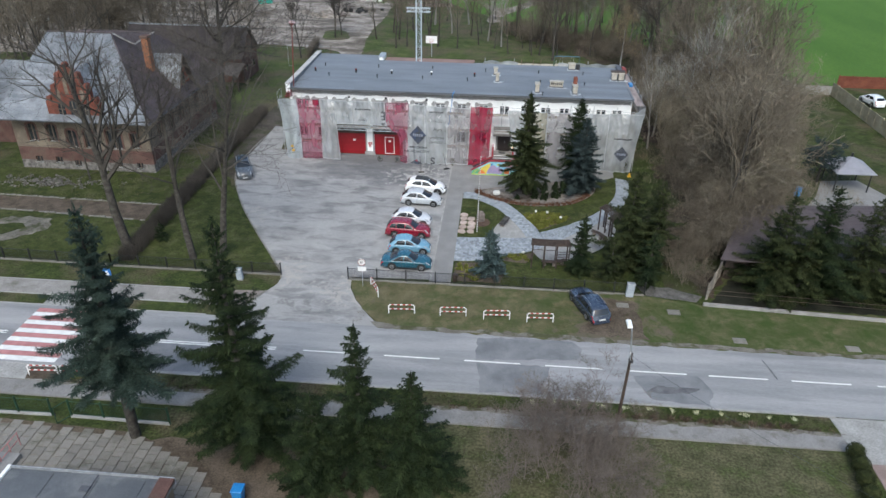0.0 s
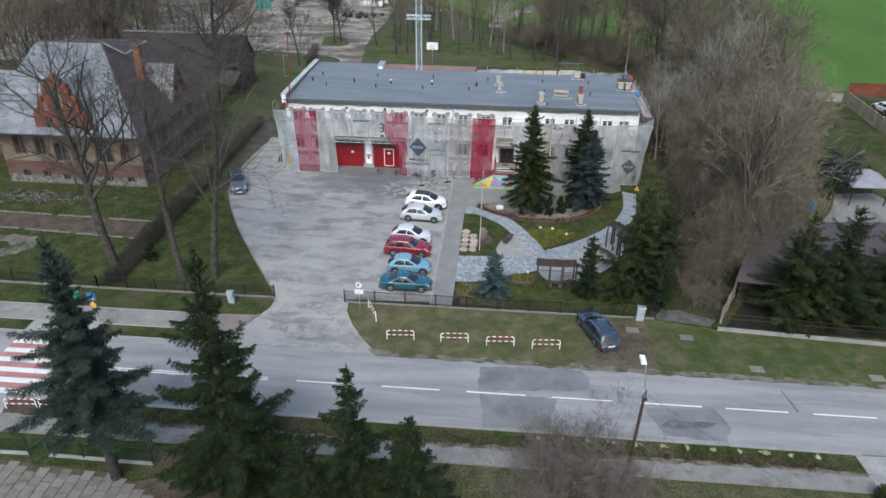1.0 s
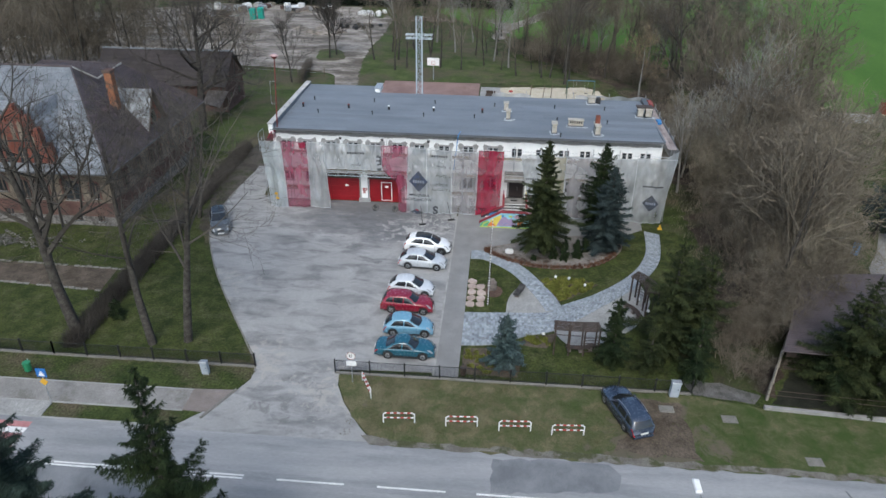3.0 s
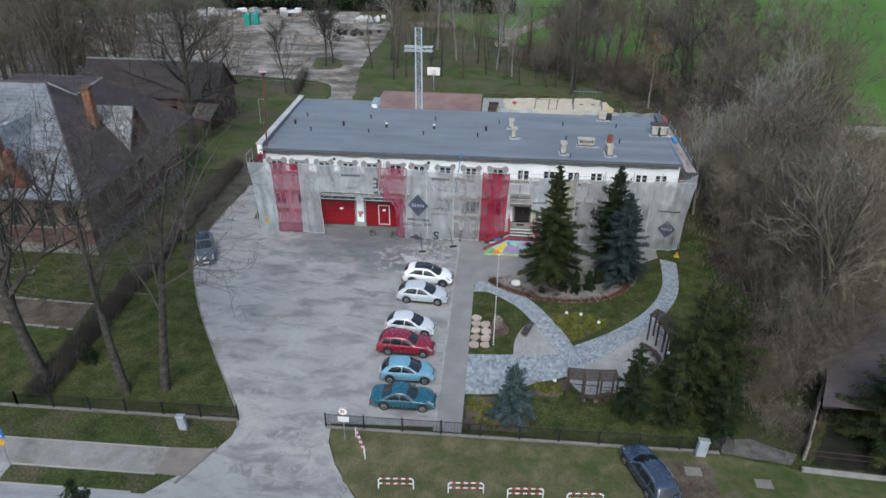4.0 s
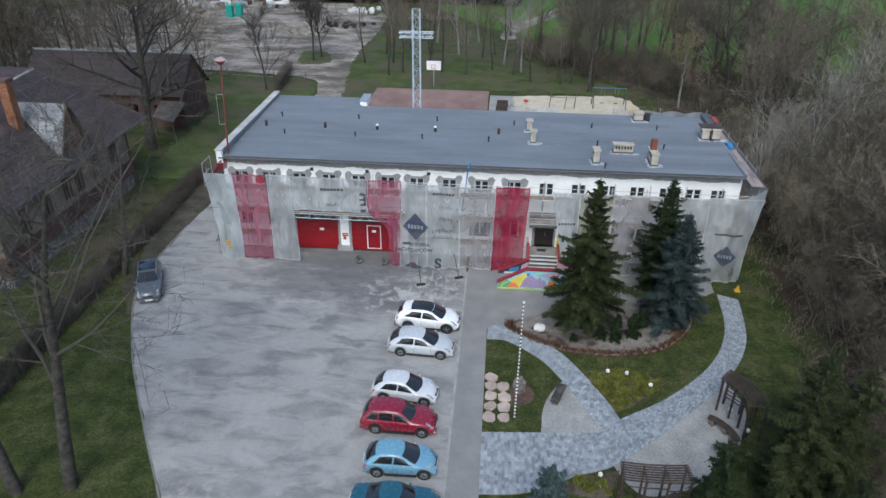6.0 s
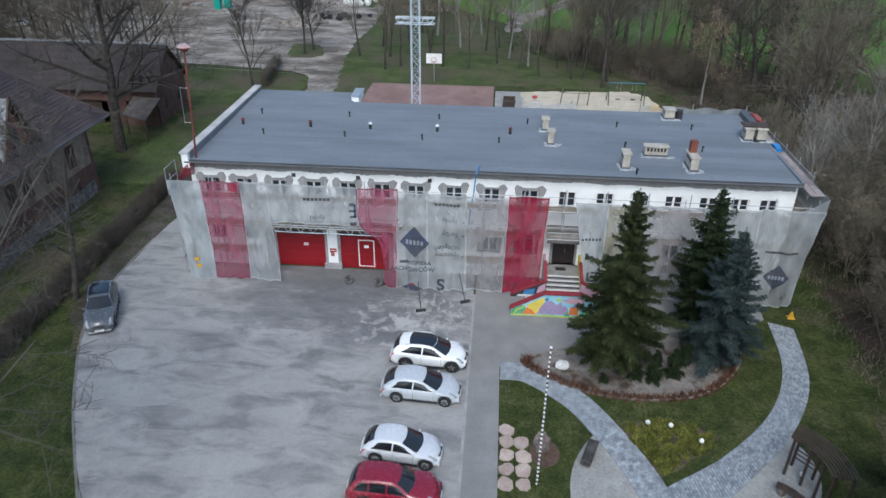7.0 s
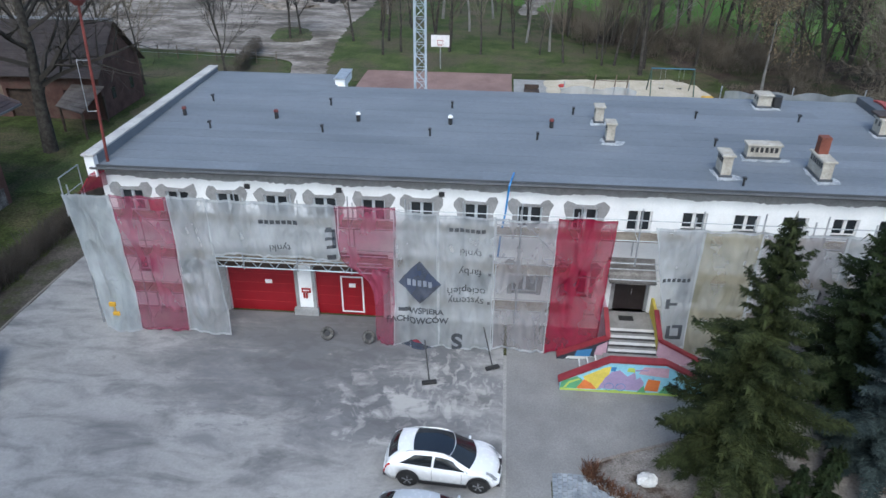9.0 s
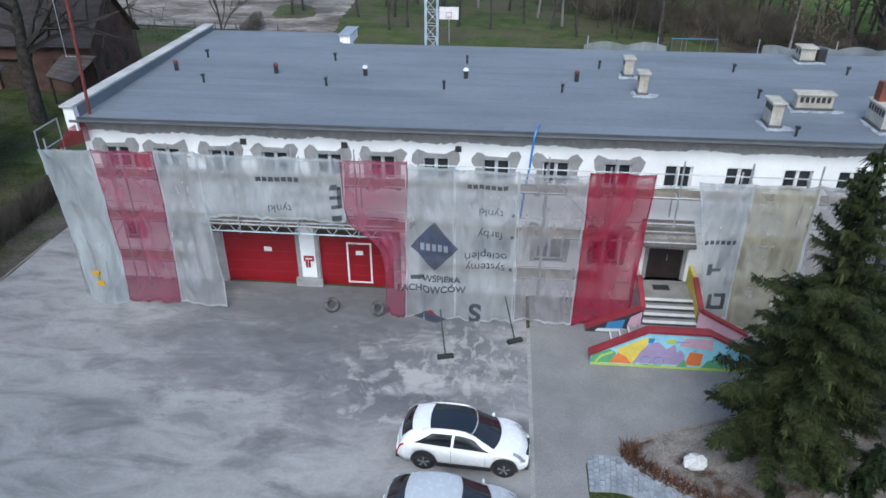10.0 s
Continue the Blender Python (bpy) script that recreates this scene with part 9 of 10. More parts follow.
side_plaster = surface("cream_plaster", (0.20, 0.155, 0.118), (0.29, 0.235, 0.185), 0.6, 12.0, 0.25, 0.92, 0.3, stain=(0.15, 0.12, 0.095), stain_scale=0.5)
banded(1.25, 2.75, side_plaster, lambda z0, z1: turned(holed_wall(M(), HY0 + 0.5, HY1, z0, z1, 0.0, 0.5, cut(hr, z0, z1))))
part("back_wall", M().box(HX0, HY1, -0.2, HX1, HY1 + 0.4, HZ), dull_brick, house)
part("left_wall", M().box(HX0, HY0 + 0.5, -0.2, HX0 + 0.4, HY1, HZ), dull_brick, house)
part("inner_floor", M().box(HX0 + 0.5, HY0 + 0.6, 6.1, HX1 - 0.6, HY1 - 0.1, 6.25), dark_wood, house)
for x, z0, z1, w_ in f_win + b_win:
    wn_ = window(x - w_ / 2, x + w_ / 2, z0, z1, HY0 + 0.05, house, 2, True, frame_brown)
    if z1 > 2:
        arch = M()
        for k in range(7):
            t0, t1 = math.pi * k / 7, math.pi * (k + 1) / 7
            ri, ro = w_ / 2, w_ / 2 + 0.22
            arch.slab_xz([(x - ri * math.cos(t0), z1 - 0.25 + 0.55 * ri * math.sin(t0)), (x - ri * math.cos(t1), z1 - 0.25 + 0.55 * ri * math.sin(t1)), (x - ro * math.cos(t1), z1 - 0.25 + 0.75 * ro * math.sin(t1)), (x - ro * math.cos(t0), z1 - 0.25 + 0.75 * ro * math.sin(t0))], HY0 - 0.05, HY0 + 0.06)
        part("brick_arch", arch, dull_brick, wn_)
        for xj in (x - w_ / 2 - 0.2, x + w_ / 2):
            part("brick_jamb", M().box(xj, HY0 - 0.03, z0, xj + 0.2, HY0, z1 - 0.25), dull_brick, wn_)
for y, z0, z1, w_ in r_win:
    wn_ = part("window", M().box(HX1 - 0.17, y - w_ / 2, z0, HX1 - 0.15, y + w_ / 2, z1), glass, house)
    fr = M().box(HX1 - 0.15, y - w_ / 2, z0, HX1 - 0.1, y - w_ / 2 + 0.08, z1).box(HX1 - 0.15, y + w_ / 2 - 0.08, z0, HX1 - 0.1, y + w_ / 2, z1).box(HX1 - 0.15, y - 0.05, z0, HX1 - 0.1, y + 0.05, z1).box(HX1 - 0.15, y - w_ / 2 + 0.08, z0 + (z1 - z0) * 0.66, HX1 - 0.1, y + w_ / 2 - 0.08, z0 + (z1 - z0) * 0.66 + 0.08)
    part("frame", fr, old_plaster, wn_)
    part("brick_surround", M().box(HX1, y - w_ / 2 - 0.2, z0, HX1 + 0.04, y - w_ / 2, z1 + 0.2).box(HX1, y + w_ / 2, z0, HX1 + 0.04, y + w_ / 2 + 0.2, z1 + 0.2).box(HX1, y - w_ / 2, z1, HX1 + 0.04, y + w_ / 2, z1 + 0.22), dull_brick, wn_)
EZ, RZ = 6.2, 13.2
EX0, EX1, EY0, EY1 = -49.9, -32.2, 70.3, 93.4
VX, VY, VZ = -38.8, 83.0, 11.6
PX, PY, PZ = -38.8, 88.4, 11.9
RX0, RX1, RY = -47.6, -40.6, 81.6
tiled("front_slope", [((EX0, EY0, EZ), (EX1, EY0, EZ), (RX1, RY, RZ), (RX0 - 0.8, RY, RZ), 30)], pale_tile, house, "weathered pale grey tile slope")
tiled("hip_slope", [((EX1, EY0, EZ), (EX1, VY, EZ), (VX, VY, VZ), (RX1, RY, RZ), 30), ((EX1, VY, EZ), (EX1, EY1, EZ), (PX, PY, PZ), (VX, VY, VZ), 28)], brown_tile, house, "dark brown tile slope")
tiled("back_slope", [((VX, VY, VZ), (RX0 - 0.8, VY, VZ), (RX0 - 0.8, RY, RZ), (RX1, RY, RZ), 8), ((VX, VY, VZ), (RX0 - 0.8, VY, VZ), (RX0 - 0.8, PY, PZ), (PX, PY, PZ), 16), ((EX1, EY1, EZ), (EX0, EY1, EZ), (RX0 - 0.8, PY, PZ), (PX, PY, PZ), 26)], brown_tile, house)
part("left_gable", M().add([(EX0 + 0.6, EY0 + 1, EZ), (EX0 + 0.6, EY1 - 1, EZ), (RX0 - 0.5, PY, PZ - 0.1), (RX0 - 0.5, VY, VZ - 0.1), (RX0 - 0.5, RY, RZ - 0.1)], [(0, 1, 2, 3, 4)]), dull_brick, house)
for nm, a, b in (("ridge", (RX0 - 0.8, RY, RZ + 0.03), (RX1, RY, RZ + 0.03)), ("hip", (RX1, RY, RZ), (EX1, EY0, EZ + 0.03)), ("hip", (PX, PY, PZ), (EX1, EY1, EZ + 0.03)), ("ridge", (RX0 - 0.8, PY, PZ + 0.03), (PX, PY, PZ + 0.03))):
    part(nm, M().tube(a, b, 0.12, 0.12, 8), brown_tile, house)
part("verge_tiles", M().tube((RX1, RY, RZ + 0.05), (VX, VY, VZ + 0.05), 0.1, 0.1, 6).tube((VX, VY, VZ + 0.05), (PX, PY, PZ + 0.05), 0.1, 0.1, 6), kerb, house, "pale mortared verge")
part("gutter", M().tube((EX0, EY0 - 0.05, EZ - 0.05), (EX1, EY0 - 0.05, EZ - 0.05), 0.08, 0.08, 6).tube((EX1 + 0.05, EY0, EZ - 0.05), (EX1 + 0.05, EY1, EZ - 0.05), 0.08, 0.08, 6), felt_edge, house)
part("soffit", M().box(EX0, EY0, EZ - 0.14, EX1, EY1, EZ - 0.09), dark_wood, house)
# stepped brick gable
steps = [(-44.1, 5.9), (-44.1, 8.2), (-43.2, 8.2), (-43.2, 9.5), (-42.4, 9.5), (-42.4, 10.8), (-41.6, 10.8), (-41.6, 11.9), (-40.0, 11.9), (-40.0, 10.9), (-39.2, 10.9), (-39.2, 9.7), (-38.4, 9.7), (-38.4, 8.2), (-37.6, 8.2), (-37.6, 5.9)]
GX = lambda x: -40.75 + (x + 40.85) * 0.92
gb = part("stepped_gable", M().slab_xz([(GX(x), z) for x, z in steps], 71.1, 71.7), brick, house, "stepped red brick gable")
for x, zt in ((-43.65, 8.2), (-42.8, 9.5), (-42.0, 10.8), (-40.8, 11.9), (-39.6, 10.9), (-38.8, 9.7), (-38.0, 8.2)):
    x = GX(x)
    part("pinnacle", M().bevelled(x - 0.22, 71.05, zt, x + 0.22, 71.75, zt + 0.55, 0.12), brick, gb)
for x, z0, z1 in ((-42.3, 6.5, 8.0), (-40.85, 6.5, 8.4), (-39.4, 6.5, 8.0)):
    x = GX(x)
    aw = part("arched_window", M().slab_xz([(x - 0.38, z0), (x + 0.38, z0), (x + 0.38, z1 - 0.4), (x + 0.25, z1 - 0.12), (x, z1), (x - 0.25, z1 - 0.12), (x - 0.38, z1 - 0.4)], 71.08, 71.098), glass, gb)
    part("frame", M().box(x - 0.04, 71.06, z0, x + 0.04, 71.078, z1 - 0.1).box(x - 0.38, 71.06, z0 + 0.8, x + 0.38, 71.078, z0 + 0.87), old_plaster, aw)
for x, z0, z1 in ((-42.3, 8.5, 9.6), (-41.2, 9.0, 10.9), (-40.4, 9.0, 10.9), (-39.4, 8.5, 9.6)):
    x = GX(x)
    part("niche", M().slab_xz([(x - 0.2, z0), (x + 0.2, z0), (x + 0.2, z1 - 0.25), (x, z1), (x - 0.2, z1 - 0.25)], 71.08, 71.098), old_plaster, gb)
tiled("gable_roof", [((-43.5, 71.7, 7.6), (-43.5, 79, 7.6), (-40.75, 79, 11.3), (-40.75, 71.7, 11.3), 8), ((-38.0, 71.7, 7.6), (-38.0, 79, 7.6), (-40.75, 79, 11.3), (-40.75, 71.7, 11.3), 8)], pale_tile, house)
# cross gable on the side
part("side_gable", M().add([(-33.3, 80.3, 6.2), (-33.3, 85.0, 6.2), (-33.3, 82.66, 10.4), (-33.6, 80.3, 6.2), (-33.6, 85.0, 6.2), (-33.6, 82.66, 10.4)], [(0, 1, 2), (5, 4, 3), (0, 2, 5, 3), (1, 4, 5, 2)]), brick, house, "red brick side gable")
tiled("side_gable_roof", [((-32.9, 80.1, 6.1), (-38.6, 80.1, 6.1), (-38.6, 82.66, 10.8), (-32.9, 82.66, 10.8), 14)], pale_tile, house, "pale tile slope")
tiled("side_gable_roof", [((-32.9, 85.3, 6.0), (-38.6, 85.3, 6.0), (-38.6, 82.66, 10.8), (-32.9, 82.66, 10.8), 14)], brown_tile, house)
part("bargeboard", M().tube((-32.85, 80.0, 6.1), (-32.85, 82.66, 10.9), 0.09, 0.09, 4).tube((-32.85, 85.4, 6.0), (-32.85, 82.66, 10.9), 0.09, 0.09, 4), dark_wood, house)
part("gable_window", M().box(-33.29, 82.2, 7.2, -33.26, 83.1, 8.6), glass, house)
ch = part("chimney", M().box(-36.5, 80.35, 8.6, -35.75, 81.1, 13.0), surface("orange_brick", (0.17, 0.075, 0.045), (0.29, 0.135, 0.075), 1.5, 14.0, 0.25, 0.9, 0.4), house, "tall orange brick chimney")
part("cap", M().bevelled(-36.6, 80.25, 13.0, -35.65, 81.2, 13.3, 0.05), dull_brick, ch)
part("wing_wall", M().box(-58.5, 79, -0.2, HX0, 89, 4.9), dull_brick, house)
tiled("wing_roof", [((-59.2, 78.2, 4.8), (-49.3, 78.2, 4.8), (-49.3, 84.0, 9.0), (-57.5, 84.0, 9.0), 16), ((-59.2, 89.8, 4.8), (-49.3, 89.8, 4.8), (-49.3, 84.0, 9.0), (-57.5, 84.0, 9.0), 16)], pale_tile, house, "pale tile roof of the lower wing")
part("wing_end", M().add([(-58.6, 79, 4.8), (-58.6, 89, 4.8), (-57.6, 84, 8.9)], [(0, 1, 2)]), dull_brick, house)

# ---- barn behind ----
barn = thing("barn", (-44, 110, 0), "long old barn with a dark tile roof and brick gable", "barn")
BX0, BX1, BY0, BY1 = -53.9, -35.2, 108.0, 115.4
BR, BRZ = 111.7, 7.85
part("front_wall", holed_wall(M(), BX0, BX1, -0.2, 4.2, BY0, BY0 + 0.4, [(-43.9, -40.7, -0.2, 2.6), (-38.6, -37.0, 1.0, 2.6)]), dull_brick, barn)
part("back_wall", M().box(BX0, BY1 - 0.4, -0.2, BX1, BY1, 4.2), dull_brick, barn)
for x in (BX0, BX1 - 0.4):
    part("gable_wall", M().add([(x, BY0 + 0.4, -0.2), (x, BY1 - 0.4, -0.2), (x, BY1 - 0.4, 4.2), (x, BR, 7.6), (x, BY0 + 0.4, 4.2), (x + 0.4, BY0 + 0.4, -0.2), (x + 0.4, BY1 - 0.4, -0.2), (x + 0.4, BY1 - 0.4, 4.2), (x + 0.4, BR, 7.6), (x + 0.4, BY0 + 0.4, 4.2)],
                                [(4, 3, 2, 1, 0), (5, 6, 7, 8, 9), (0, 1, 6, 5), (1, 2, 7, 6), (4, 9, 8, 3), (2, 3, 8, 7), (0, 5, 9, 4)]), surface("barn_gable_brick", (0.075, 0.046, 0.040), (0.125, 0.078, 0.066), 0.9, 14.0, 0.3, 0.9, 0.4) if x == BX0 else bpy.data.materials["barn_gable_brick"], barn, "brick gable")
tiled("roof_slope", [((BX0 - 0.4, BY0 - 0.6, 3.85), (BX1 + 0.4, BY0 - 0.6, 3.85), (BX1 + 0.4, BR, BRZ), (BX0 - 0.4, BR, BRZ), 26)], barn_tile, barn, "dark brown tile slope")
tiled("roof_slope", [((BX0 - 0.4, BY1 + 0.6, 3.5), (BX1 + 0.4, BY1 + 0.6, 3.5), (BX1 + 0.4, BR, BRZ), (BX0 - 0.4, BR, BRZ), 26)], barn_tile, barn)
part("ridge", M().tube((BX0 - 0.4, BR, BRZ + 0.05), (BX1 + 0.4, BR, BRZ + 0.05), 0.14, 0.14, 8), pale_tile, barn, "pale ridge tiles")
part("barn_door", M().box(-43.9, BY0 + 0.3, 0, -41.6, BY0 + 0.38, 2.5), dark_wood, barn, "dark half-open barn door")
part("plaster_patch", M().prism([(-46.9, BY0 - 0.02), (-44.2, BY0 - 0.02), (-44.2, BY0 + 0.1), (-46.9, BY0 + 0.1)], 1.7, 2.9), side_plaster, barn, "patch of pale plaster")
tiled("shed_roof", [((-37.4, 104.6, 2.3), (-34.2, 102.9, 2.3), (-34.7, 107.9, 3.1), (-37.6, 107.9, 3.2), 7)], surface("weathered_lean_to_sheet", (0.10, 0.085, 0.075), (0.16, 0.14, 0.125), 0.8, 9.0, 0.3, 0.85, 0.2), barn, "small weathered lean-to roof")
for x, y in ((-37.2, 104.8), (-34.4, 103.2), (-34.9, 107.6)):
    part("shed_post", M().box(x - 0.08, y - 0.08, 0, x + 0.08, y + 0.08, 2.25), dark_wood, barn)
for x in (-34.97,):
    for y in (110.0, 113.4):
        part("gable_slot", M().box(-35.25, y - 0.3, 1.4, x - 0.2, y + 0.3, 2.4), glass, barn)
fn = thing("lane_fence", (-31, 128, 0), "row of leaning wooden fence posts by the lane", "fence")
for k in range(9):
    part("post", M().tube((-45 + 2.4 * k, 130.2 - 0.25 * k, 0), (-45 + 2.4 * k + 0.05, 130.2 - 0.25 * k, 1.5), 0.06, 0.05, 5), wood, fn)
for z in (0.6, 1.2):
    part("wire", M().tube((-45, 130.2, z), (-25.8, 128.2, z), 0.012, 0.012, 3), galv, fn)

# ---- near yard ----
annex = thing("flat_roof_annex", (-14.8, 20, 0), "low annex with a dark grey sheet roof", "building")
part("wall", M().box(-19.2, 12, -0.1, -10.6, 25.2, 3.3), old_plaster, annex)
roof_dark = surface("dark_roof_sheet", (0.075, 0.082, 0.09), (0.105, 0.112, 0.12), 0.5, 12.0, 0.2, 0.6, 0.1, stain=(0.14, 0.145, 0.15), stain_scale=0.4)
part("roof", M().box(-19.4, 12, 3.3, -10.5, 25.4, 3.46), roof_dark, annex)
for k in range(3):
    part("sheet_panel", M().bevelled(-19.3 + k * 2.5, 12.1, 3.46, -16.95 + k * 2.5, 25.25, 3.50, 0.015), roof_dark, annex)
part("seam", M().box(-14.95, 12.1, 3.46, -14.55, 25.3, 3.58), roof_dark, annex)
for k in range(5):
    part("seam_block", M().bevelled(-15.0, 20.5 + k * 0.9, 3.58, -14.5, 20.9 + k * 0.9, 3.66, 0.02), felt_edge, annex)
part("edge_board", M().box(-11.3, 12, 3.46, -10.5, 25.4, 3.60), dull_brick, annex, "faded red-brown edge strip")
part("edge_board", M().box(-19.6, 12, 3.3, -19.4, 25.5, 3.6), frame_white, annex)
part("fascia", M().box(-19.4, 25.4, 3.2, -10.5, 25.46, 3.62), galv, annex)
rmp = thing("ramp_rail", (-23, 29, 0), "faded red handrail beside a small ramp", "handrail")
part("ramp", M().box(-25, 27.4, 0, -22.2, 29.2, 0.4), pavers, rmp)
for k in range(4):
    part("post", M().tube((-22.9, 27.6 + k * 0.85, 0), (-22.9, 27.6 + k * 0.85, 1.05), 0.03, 0.03, 6), red_marking, rmp)
for z in (0.55, 1.05):
    part("rail", M().tube((-22.9, 27.6, z), (-22.9, 30.2, z), 0.03, 0.03, 6), red_marking, rmp)
bb = thing("wheelie_bin", (-8.15, 27.3, 0), "blue plastic wheelie bin", "bin")
part("body", M().loft([[(-8.38, 27.05, 0.08), (-7.92, 27.05, 0.08), (-7.92, 27.5, 0.08), (-8.38, 27.5, 0.08)], [(-8.45, 26.98, 1.0), (-7.85, 26.98, 1.0), (-7.85, 27.6, 1.0), (-8.45, 27.6, 1.0)]]), bpy.data.materials["blue_plastic"], bb)
part("lid", M().bevelled(-8.48, 26.95, 1.0, -7.82, 27.65, 1.08, 0.03), bpy.data.materials["blue_plastic"], bb)
for x in (-8.4, -7.9):
    part("wheel", M().tube((x - 0.04, 27.55, 0.1), (x + 0.04, 27.55, 0.1), 0.1, 0.1, 10), rubber, bb)

# ---- neighbour's plot ----
wl_ = thing("wall_low", (30, 50.4, 0), "low pale concrete wall by the verge", "wall", kind="structure")
part("wall", M().prism([(22.8, 50.15), (46, 48.6), (46, 48.85), (22.8, 50.4)], -0.2, 0.3), bpy.data.materials["stair_concrete"], wl_)
part("rail", M().tube((22.9, 50.9, 1.2), (46, 49.35, 1.2), 0.02, 0.02, 4).tube((22.9, 50.9, 0.8), (46, 49.35, 0.8), 0.02, 0.02, 4), dark_wood, wl_)
tan = surface("tan_fence_slab", (0.33, 0.29, 0.20), (0.44, 0.40, 0.29), 0.7, 12.0, 0.25, 0.9, 0.3, per_object=0.15)


def slab_fence(name, pts, h, label, material):
    f_ = thing(name, (*pts[0], 0), label, "fence")
    for (ax, ay), (bx, by) in zip(pts, pts[1:]):
        ln_ = math.hypot(bx - ax, by - ay)
        k = max(1, round(ln_ / 2.1))
        ux, uy = (bx - ax) / ln_, (by - ay) / ln_
        nx, ny = -uy * 0.03, ux * 0.03
        for i in range(k):
            x0, y0, x1, y1 = ax + ux * ln_ * i / k, ay + uy * ln_ * i / k, ax + ux * ln_ * (i + 1) / k, ay + uy * ln_ * (i + 1) / k
            part("post", M().bevelled(x0 - 0.08, y0 - 0.08, 0, x0 + 0.08, y0 + 0.08, h + 0.08, 0.03), material, f_)
            for z in range(4):
                part("panel", M().prism([(x0 - nx, y0 - ny), (x1 - nx, y1 - ny), (x1 + nx, y1 + ny), (x0 + nx, y0 + ny)], h * z / 4, h * (z + 1) / 4 - 0.015), material, f_)


slab_fence("slab_fence", [(56.6, 74), (56.6, 93.5), (56.9, 113)], 2.0, "tan concrete slab fence at the edge of the plot", tan)
slab_fence("slab_fence", [(48.5, 113.4), (56.9, 113)], 1.4, "pale weathered slab fence along the field", kerb)
slab_fence("plank_fence", [(59.5, 117.4), (84, 117.0)], 1.9, "red-brown plank fence along the field", surface("red_brown_fence", (0.13, 0.045, 0.03), (0.19, 0.07, 0.045), 1.0, 14.0, 0.3, 0.85, 0.2))
slab_fence("slab_fence", [(23.3, 51.3), (27.2, 58.8), (37.0, 75.0)], 1.5, "weathered boundary slab fence beside the thicket", surface("weathered_fence_slab", (0.20, 0.18, 0.15), (0.30, 0.27, 0.23), 0.7, 12.0, 0.3, 0.9, 0.3))
shed = thing("long_shed", (32, 58, 0), "low shed with a brown ribbed sheet roof", "shed")
rc = [Vector((24.4, 53.2, 2.75)), Vector((38.5, 52.4, 2.75)), Vector((43.2, 64.8, 3.1)), Vector((29.2, 63.4, 3.1))]
part("wall", M().prism([(25.5, 54.9), (38.1, 53.9), (41.3, 62.1), (29.4, 62.6)], -0.1, 2.7), dark_wood, shed)
part("roof", M().loft([[tuple(p) for p in rc], [tuple(p + Vector((0, 0, 0.1))) for p in rc]]), surface("brown_roof_sheet", (0.058, 0.046, 0.048), (0.088, 0.070, 0.072), 0.5, 9.0, 0.2, 0.6, 0.1), shed)
for k in range(1, 40):
    t = k / 40
    a_, b_ = rc[0].lerp(rc[3], t), rc[1].lerp(rc[2], t)
    part("roof_rib", M().tube(a_ + Vector((0, 0, 0.1)), b_ + Vector((0, 0, 0.1)), 0.035, 0.035, 4), bpy.data.materials["brown_roof_sheet"], shed)
gz = thing("gazebo", (44.4, 76.5, 0), "small gazebo with a pale grey hipped roof", "gazebo")
part("roof", M().add([(42.2, 74.5, 2.35), (46.5, 74.6, 2.35), (46.7, 78.8, 2.35), (42.4, 78.8, 2.35), (44.7, 77.4, 3.35), (42.2, 74.5, 2.27), (46.5, 74.6, 2.27), (46.7, 78.8, 2.27), (42.4, 78.8, 2.27)], [(0, 1, 4), (1, 2, 4), (2, 3, 4), (3, 0, 4), (8, 7, 6, 5), (0, 5, 6, 1), (1, 6, 7, 2), (2, 7, 8, 3), (3, 8, 5, 0)]), surface("pale_gazebo_roof", (0.20, 0.20, 0.225), (0.28, 0.28, 0.305), 0.6, 12.0, 0.15, 0.6, 0.1), gz)
for x, y in ((42.6, 75.0), (46.2, 75.1), (46.4, 78.5), (42.7, 78.5)):
    part("post", M().tube((x, y, 0), (x, y, 2.3), 0.07, 0.07, 6), black_metal, gz)
part("finial", M().tube((44.7, 77.4, 3.3), (44.7, 77.4, 3.75), 0.12, 0.12, 6), black_metal, gz)
sheet("ground_terrace", [(38.4, 70.8), (37.2, 66.3), (48, 66), (49, 72), (46.6, 78.5), (42.4, 77.9), (40.3, 73.6)], 0.03, pavers, "grey paved terrace", "terrace")
b2 = thing("blue_barrel", (38.2, 73.4, 0), "blue plastic rain barrel", "barrel")
part("barrel", M().tube((38.2, 73.4, 0), (38.2, 73.4, 1.0), 0.35, 0.35, 12), bpy.data.materials["blue_plastic"], b2)
part("lid", M().tube((38.2, 73.4, 1.0), (38.2, 73.4, 1.05), 0.37, 0.36, 12), bpy.data.materials["blue_plastic"], b2)

# ---- things in the far storage yard ----
wc = thing("portable_toilet", (-53.0, 173.5, 0), "green portable toilet cabin", "toilet cabin")
part("cabin", M().box(-53.6, 172.9, 0, -52.4, 174.1, 2.2), surface("toilet_green", (0.012, 0.24, 0.19), (0.02, 0.30, 0.24), 1.5, 12.0, 0.1, 0.5, 0.0), wc)
part("roof", M().bevelled(-53.65, 172.85, 2.2, -52.35, 174.15, 2.5, 0.2), bpy.data.materials["toilet_green"], wc)
part("door", M().box(-53.4, 172.87, 0.1, -52.6, 172.9, 2.05), bpy.data.materials["toilet_green"], wc)
copy_thing(wc, pose(1.5, 1.2, 0) @ wc.matrix_basis)
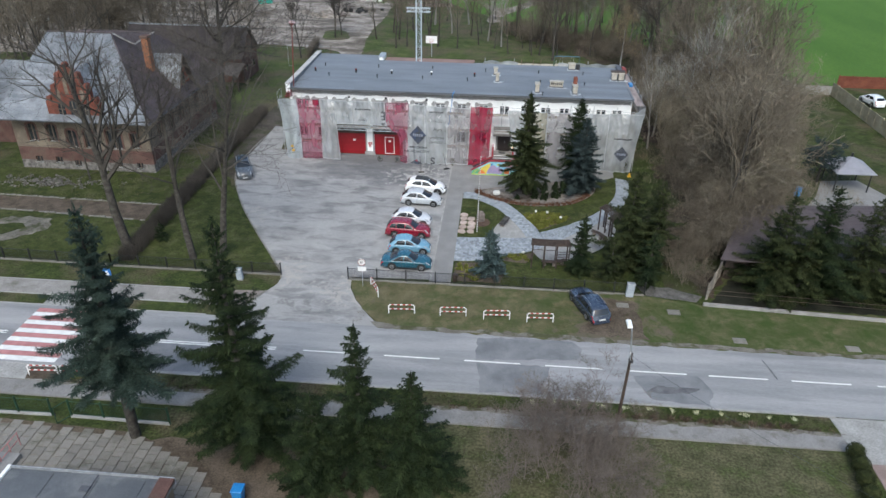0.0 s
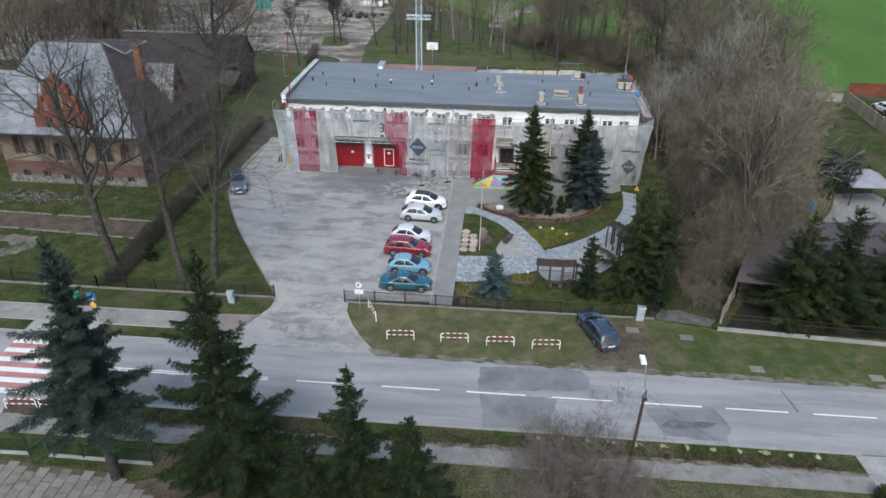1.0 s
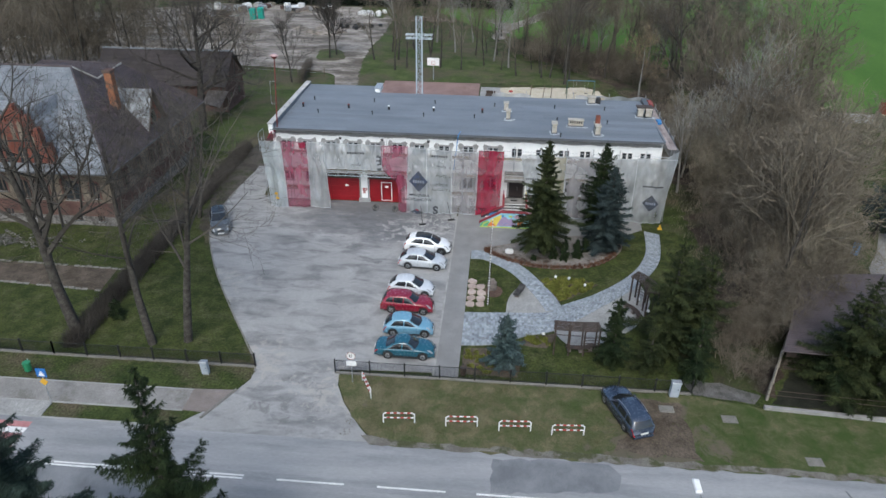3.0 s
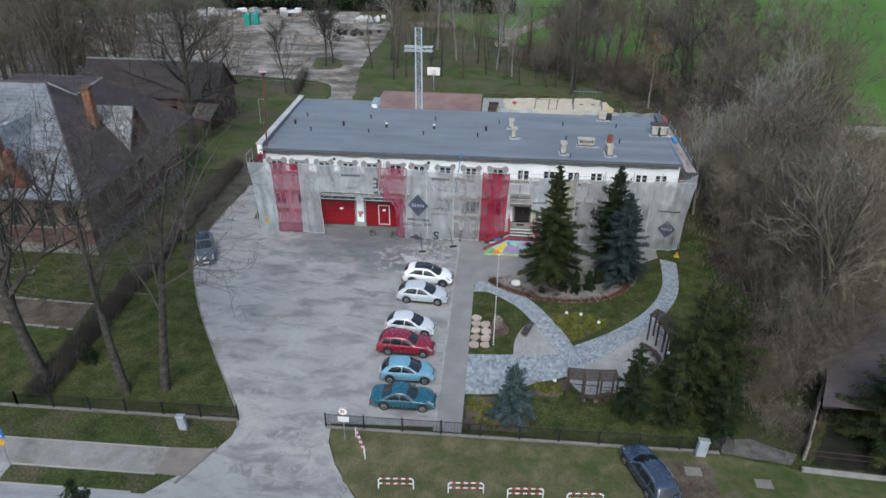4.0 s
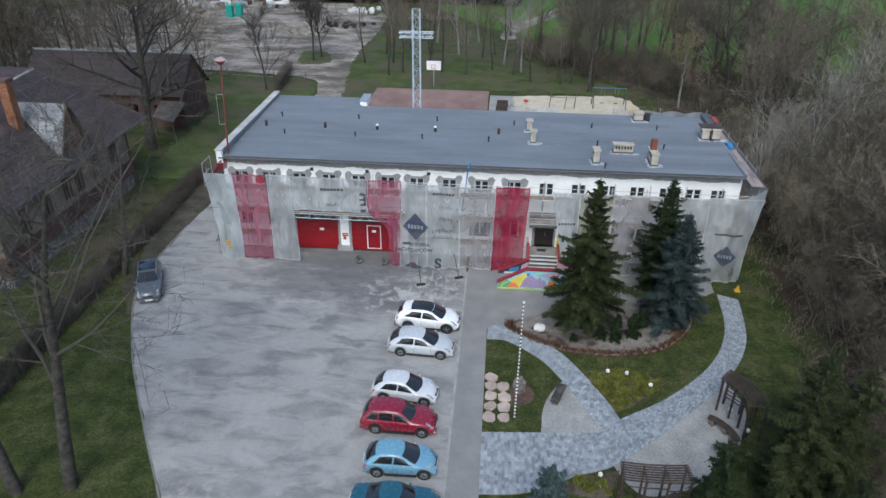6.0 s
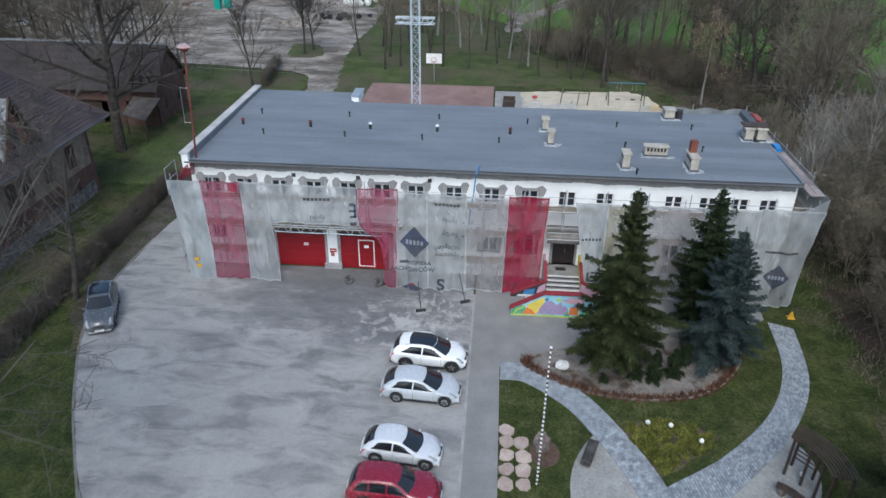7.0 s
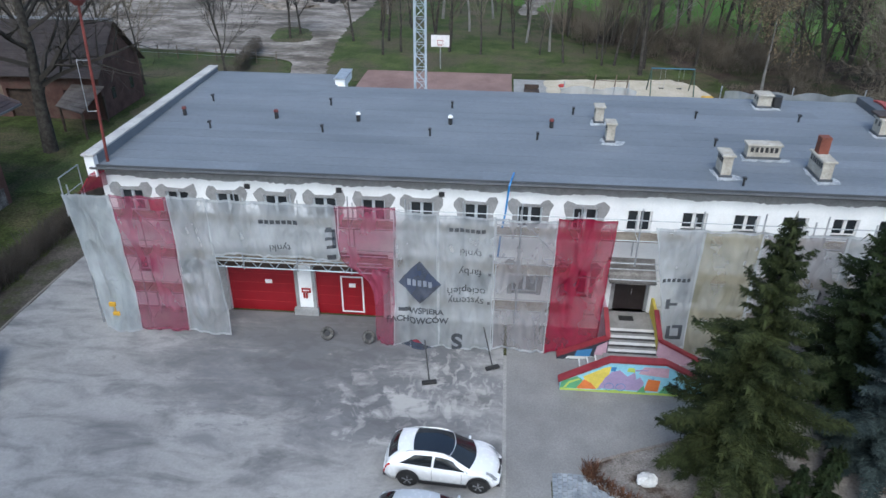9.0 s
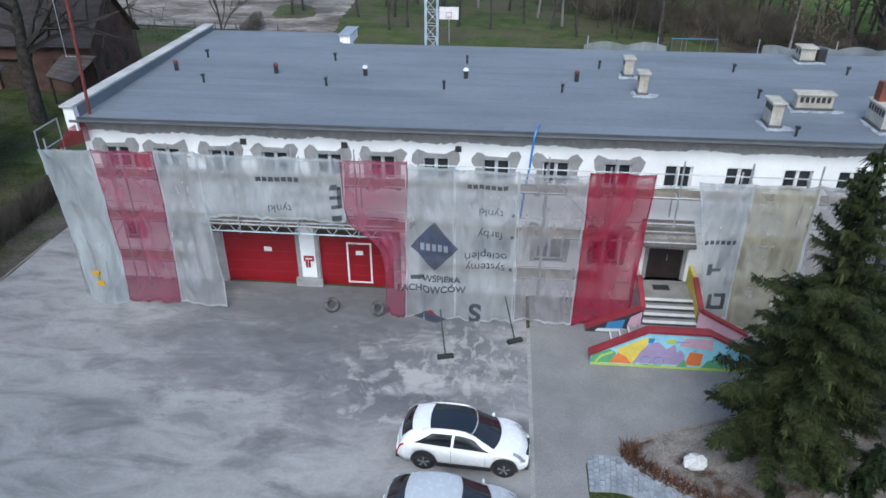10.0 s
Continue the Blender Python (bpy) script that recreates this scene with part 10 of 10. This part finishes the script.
for x, y in ((-48.3, 185.2), (-44.9, 185.6), (-66.4, 181.2), (-65.0, 183.6)):
    ibc = thing("liquid_container", (x, y, 0), "white plastic liquid container on a pallet", "container", "containers in the storage yard")
    part("pallet", M().box(x - 0.75, y - 0.6, 0, x + 0.75, y + 0.6, 0.15), plank, ibc)
    part("tank", M().bevelled(x - 0.7, y - 0.55, 0.15, x + 0.7, y + 0.55, 1.75, 0.1), white_rock, ibc)
rg = random.Random(61)
stuff_cols = [frame_white, kerb, pavers, rock, plank, galv, dull_brick, galv, black_plastic, rock, kerb]
for k in range(46):
    x, y = rg.choice(((-67, 180), (-60, 183), (-49, 187), (-40, 188), (-62, 176), (-44, 184), (-56, 189)))
    x, y = x + rg.gauss(0, 3), y + rg.gauss(0, 1.5)
    s = rg.uniform(0.5, 1.3)
    pal = thing("pallet_stack", (x, y, 0), "stack of building material on a pallet", "pallet", "pallets in the storage yard")
    part("pallet", M().box(-s, -s * 0.7, 0.0, s, s * 0.7, 0.14), plank, pal, local=True)
    part("load", M().bevelled(-s * 0.95, -s * 0.65, 0.14, s * 0.95, s * 0.65, 0.14 + rg.uniform(0.3, 1.1), 0.05), rg.choice(stuff_cols), pal, local=True)
    pal.rotation_euler = (0, 0, rg.uniform(0, 3))
for k in range(26):
    x, y = -28.4 + rg.gauss(0, 1.8), 167.5 + rg.gauss(0, 0.9)
    solo("scrap_tyre", M().tube((x, y, 0.0), (x, y, 0.25 + 0.25 * (k % 3)), 0.42, 0.42, 10), rubber, (x, y, 0), "black tyre on a scrap heap", "tyre", "scrap tyres")
for k in range(18):
    x, y = -27.5 + rg.gauss(0, 1.6), 182 + rg.gauss(0, 1.2)
    solo("white_sack", M().blob((x, y, 0.45), 0.6, 0.5, 0.5, 8, 5, 0.15, k, 0.0), white_rock, (x, y, 0), "white bulk sack in the yard", "sack", "white sacks")
for k in range(9):
    x, y = -36 + rg.uniform(-4, 5), 165 + rg.uniform(-8, 12)
    solo("sand_mound", M().blob((x, y, 0.0), rg.uniform(1.5, 3.2), rg.uniform(1.2, 2.2), rg.uniform(0.35, 0.8), 12, 6, 0.2, 90 + k, 0.0), sand, (x, y, 0), "low mound of pale sand and rubble", "mound", "sand mounds")

# ---- pieces: path setts, yard slabs ----
def sett(parent, quad, z0, z1, inset, store):
    cx, cy = sum(p[0] for p in quad) / 4, sum(p[1] for p in quad) / 4
    q = [(cx + (x - cx) * inset, cy + (y - cy) * inset) for x, y in quad]
    t = [(cx + (x - cx) * inset * 0.9, cy + (y - cy) * inset * 0.9) for x, y in quad]
    store.loft([[(x, y, z0) for x, y in q], [(x, y, z1 - 0.012) for x, y in q], [(x, y, z1) for x, y in t]])


def resample(line, n):
    d = [0.0]
    for a, b in zip(line, line[1:]):
        d.append(d[-1] + math.hypot(b[0] - a[0], b[1] - a[1]))
    out, k = [], 0
    for i in range(n + 1):
        s = d[-1] * i / n
        while k < len(line) - 2 and d[k + 1] < s:
            k += 1
        t = (s - d[k]) / max(1e-9, d[k + 1] - d[k])
        out.append((line[k][0] + (line[k + 1][0] - line[k][0]) * t, line[k][1] + (line[k + 1][1] - line[k][1]) * t))
    return out


path_thing = thing("path_setts", (6, 64, 0), "blue-grey granite sett paths winding through the lawn", "path", kind="structure")
rg = random.Random(4)
rest = M()
for left, right, n, across, singles in ((pa_l, pa_r, 66, 7, True), (up_b, lo_b, 150, 14, False)):
    la, lb = resample(left, n), resample(right, n)
    for i in range(n):
        for j in range(across):
            sh = 0.5 / across if i % 2 else 0.0
            u0, u1 = max(0, j / across - sh), min(1, (j + 1) / across - sh + (sh if j == across - 1 else 0))
            P = lambda a, b, u: (a[0] + (b[0] - a[0]) * u, a[1] + (b[1] - a[1]) * u)
            quad = [P(la[i], lb[i], u0), P(la[i], lb[i], u1), P(la[i + 1], lb[i + 1], u1), P(la[i + 1], lb[i + 1], u0)]
            z1 = 0.085 + rg.uniform(0, 0.012)
            if singles and i < 42:
                one = M()
                sett(path_thing, quad, 0.03, z1, 0.94, one)
                part("sett", one, granite, path_thing)
            else:
                sett(path_thing, quad, 0.03, z1, 0.94, rest)
tagged(part("sett_field", rest, granite, path_thing), kind="stuff")
yard_pave = thing("pavement_near_yard", (-18, 29, 0), "mossy concrete slab paving in the near yard", "pavement", kind="structure")
yp = [(-27, 32.4), (-16.6, 31.9), (-13.3, 30.6), (-9.3, 27.5), (-9.6, 25.5), (-27, 25.5)]
part("bedding", M().prism(yp, -0.05, 0.03), soil, yard_pave, "dark mossy joints")
x = -26.8
row = 0
while x < -9.4:
    y = 25.6 + (0.35 if row % 2 else 0)
    while y < 32.3:
        if inside(x + 0.35, y + 0.35, yp) and inside(x + 0.05, y + 0.65, yp):
            j = rg.uniform(-0.015, 0.015)
            part("slab", M().bevelled(x + 0.02 + j, y + 0.02, 0, x + 0.68 + j, y + 0.68, 0.07 + rg.uniform(0, 0.015), 0.012), slab_mat, yard_pave)
        y += 0.7
    x += 0.7
    row += 1
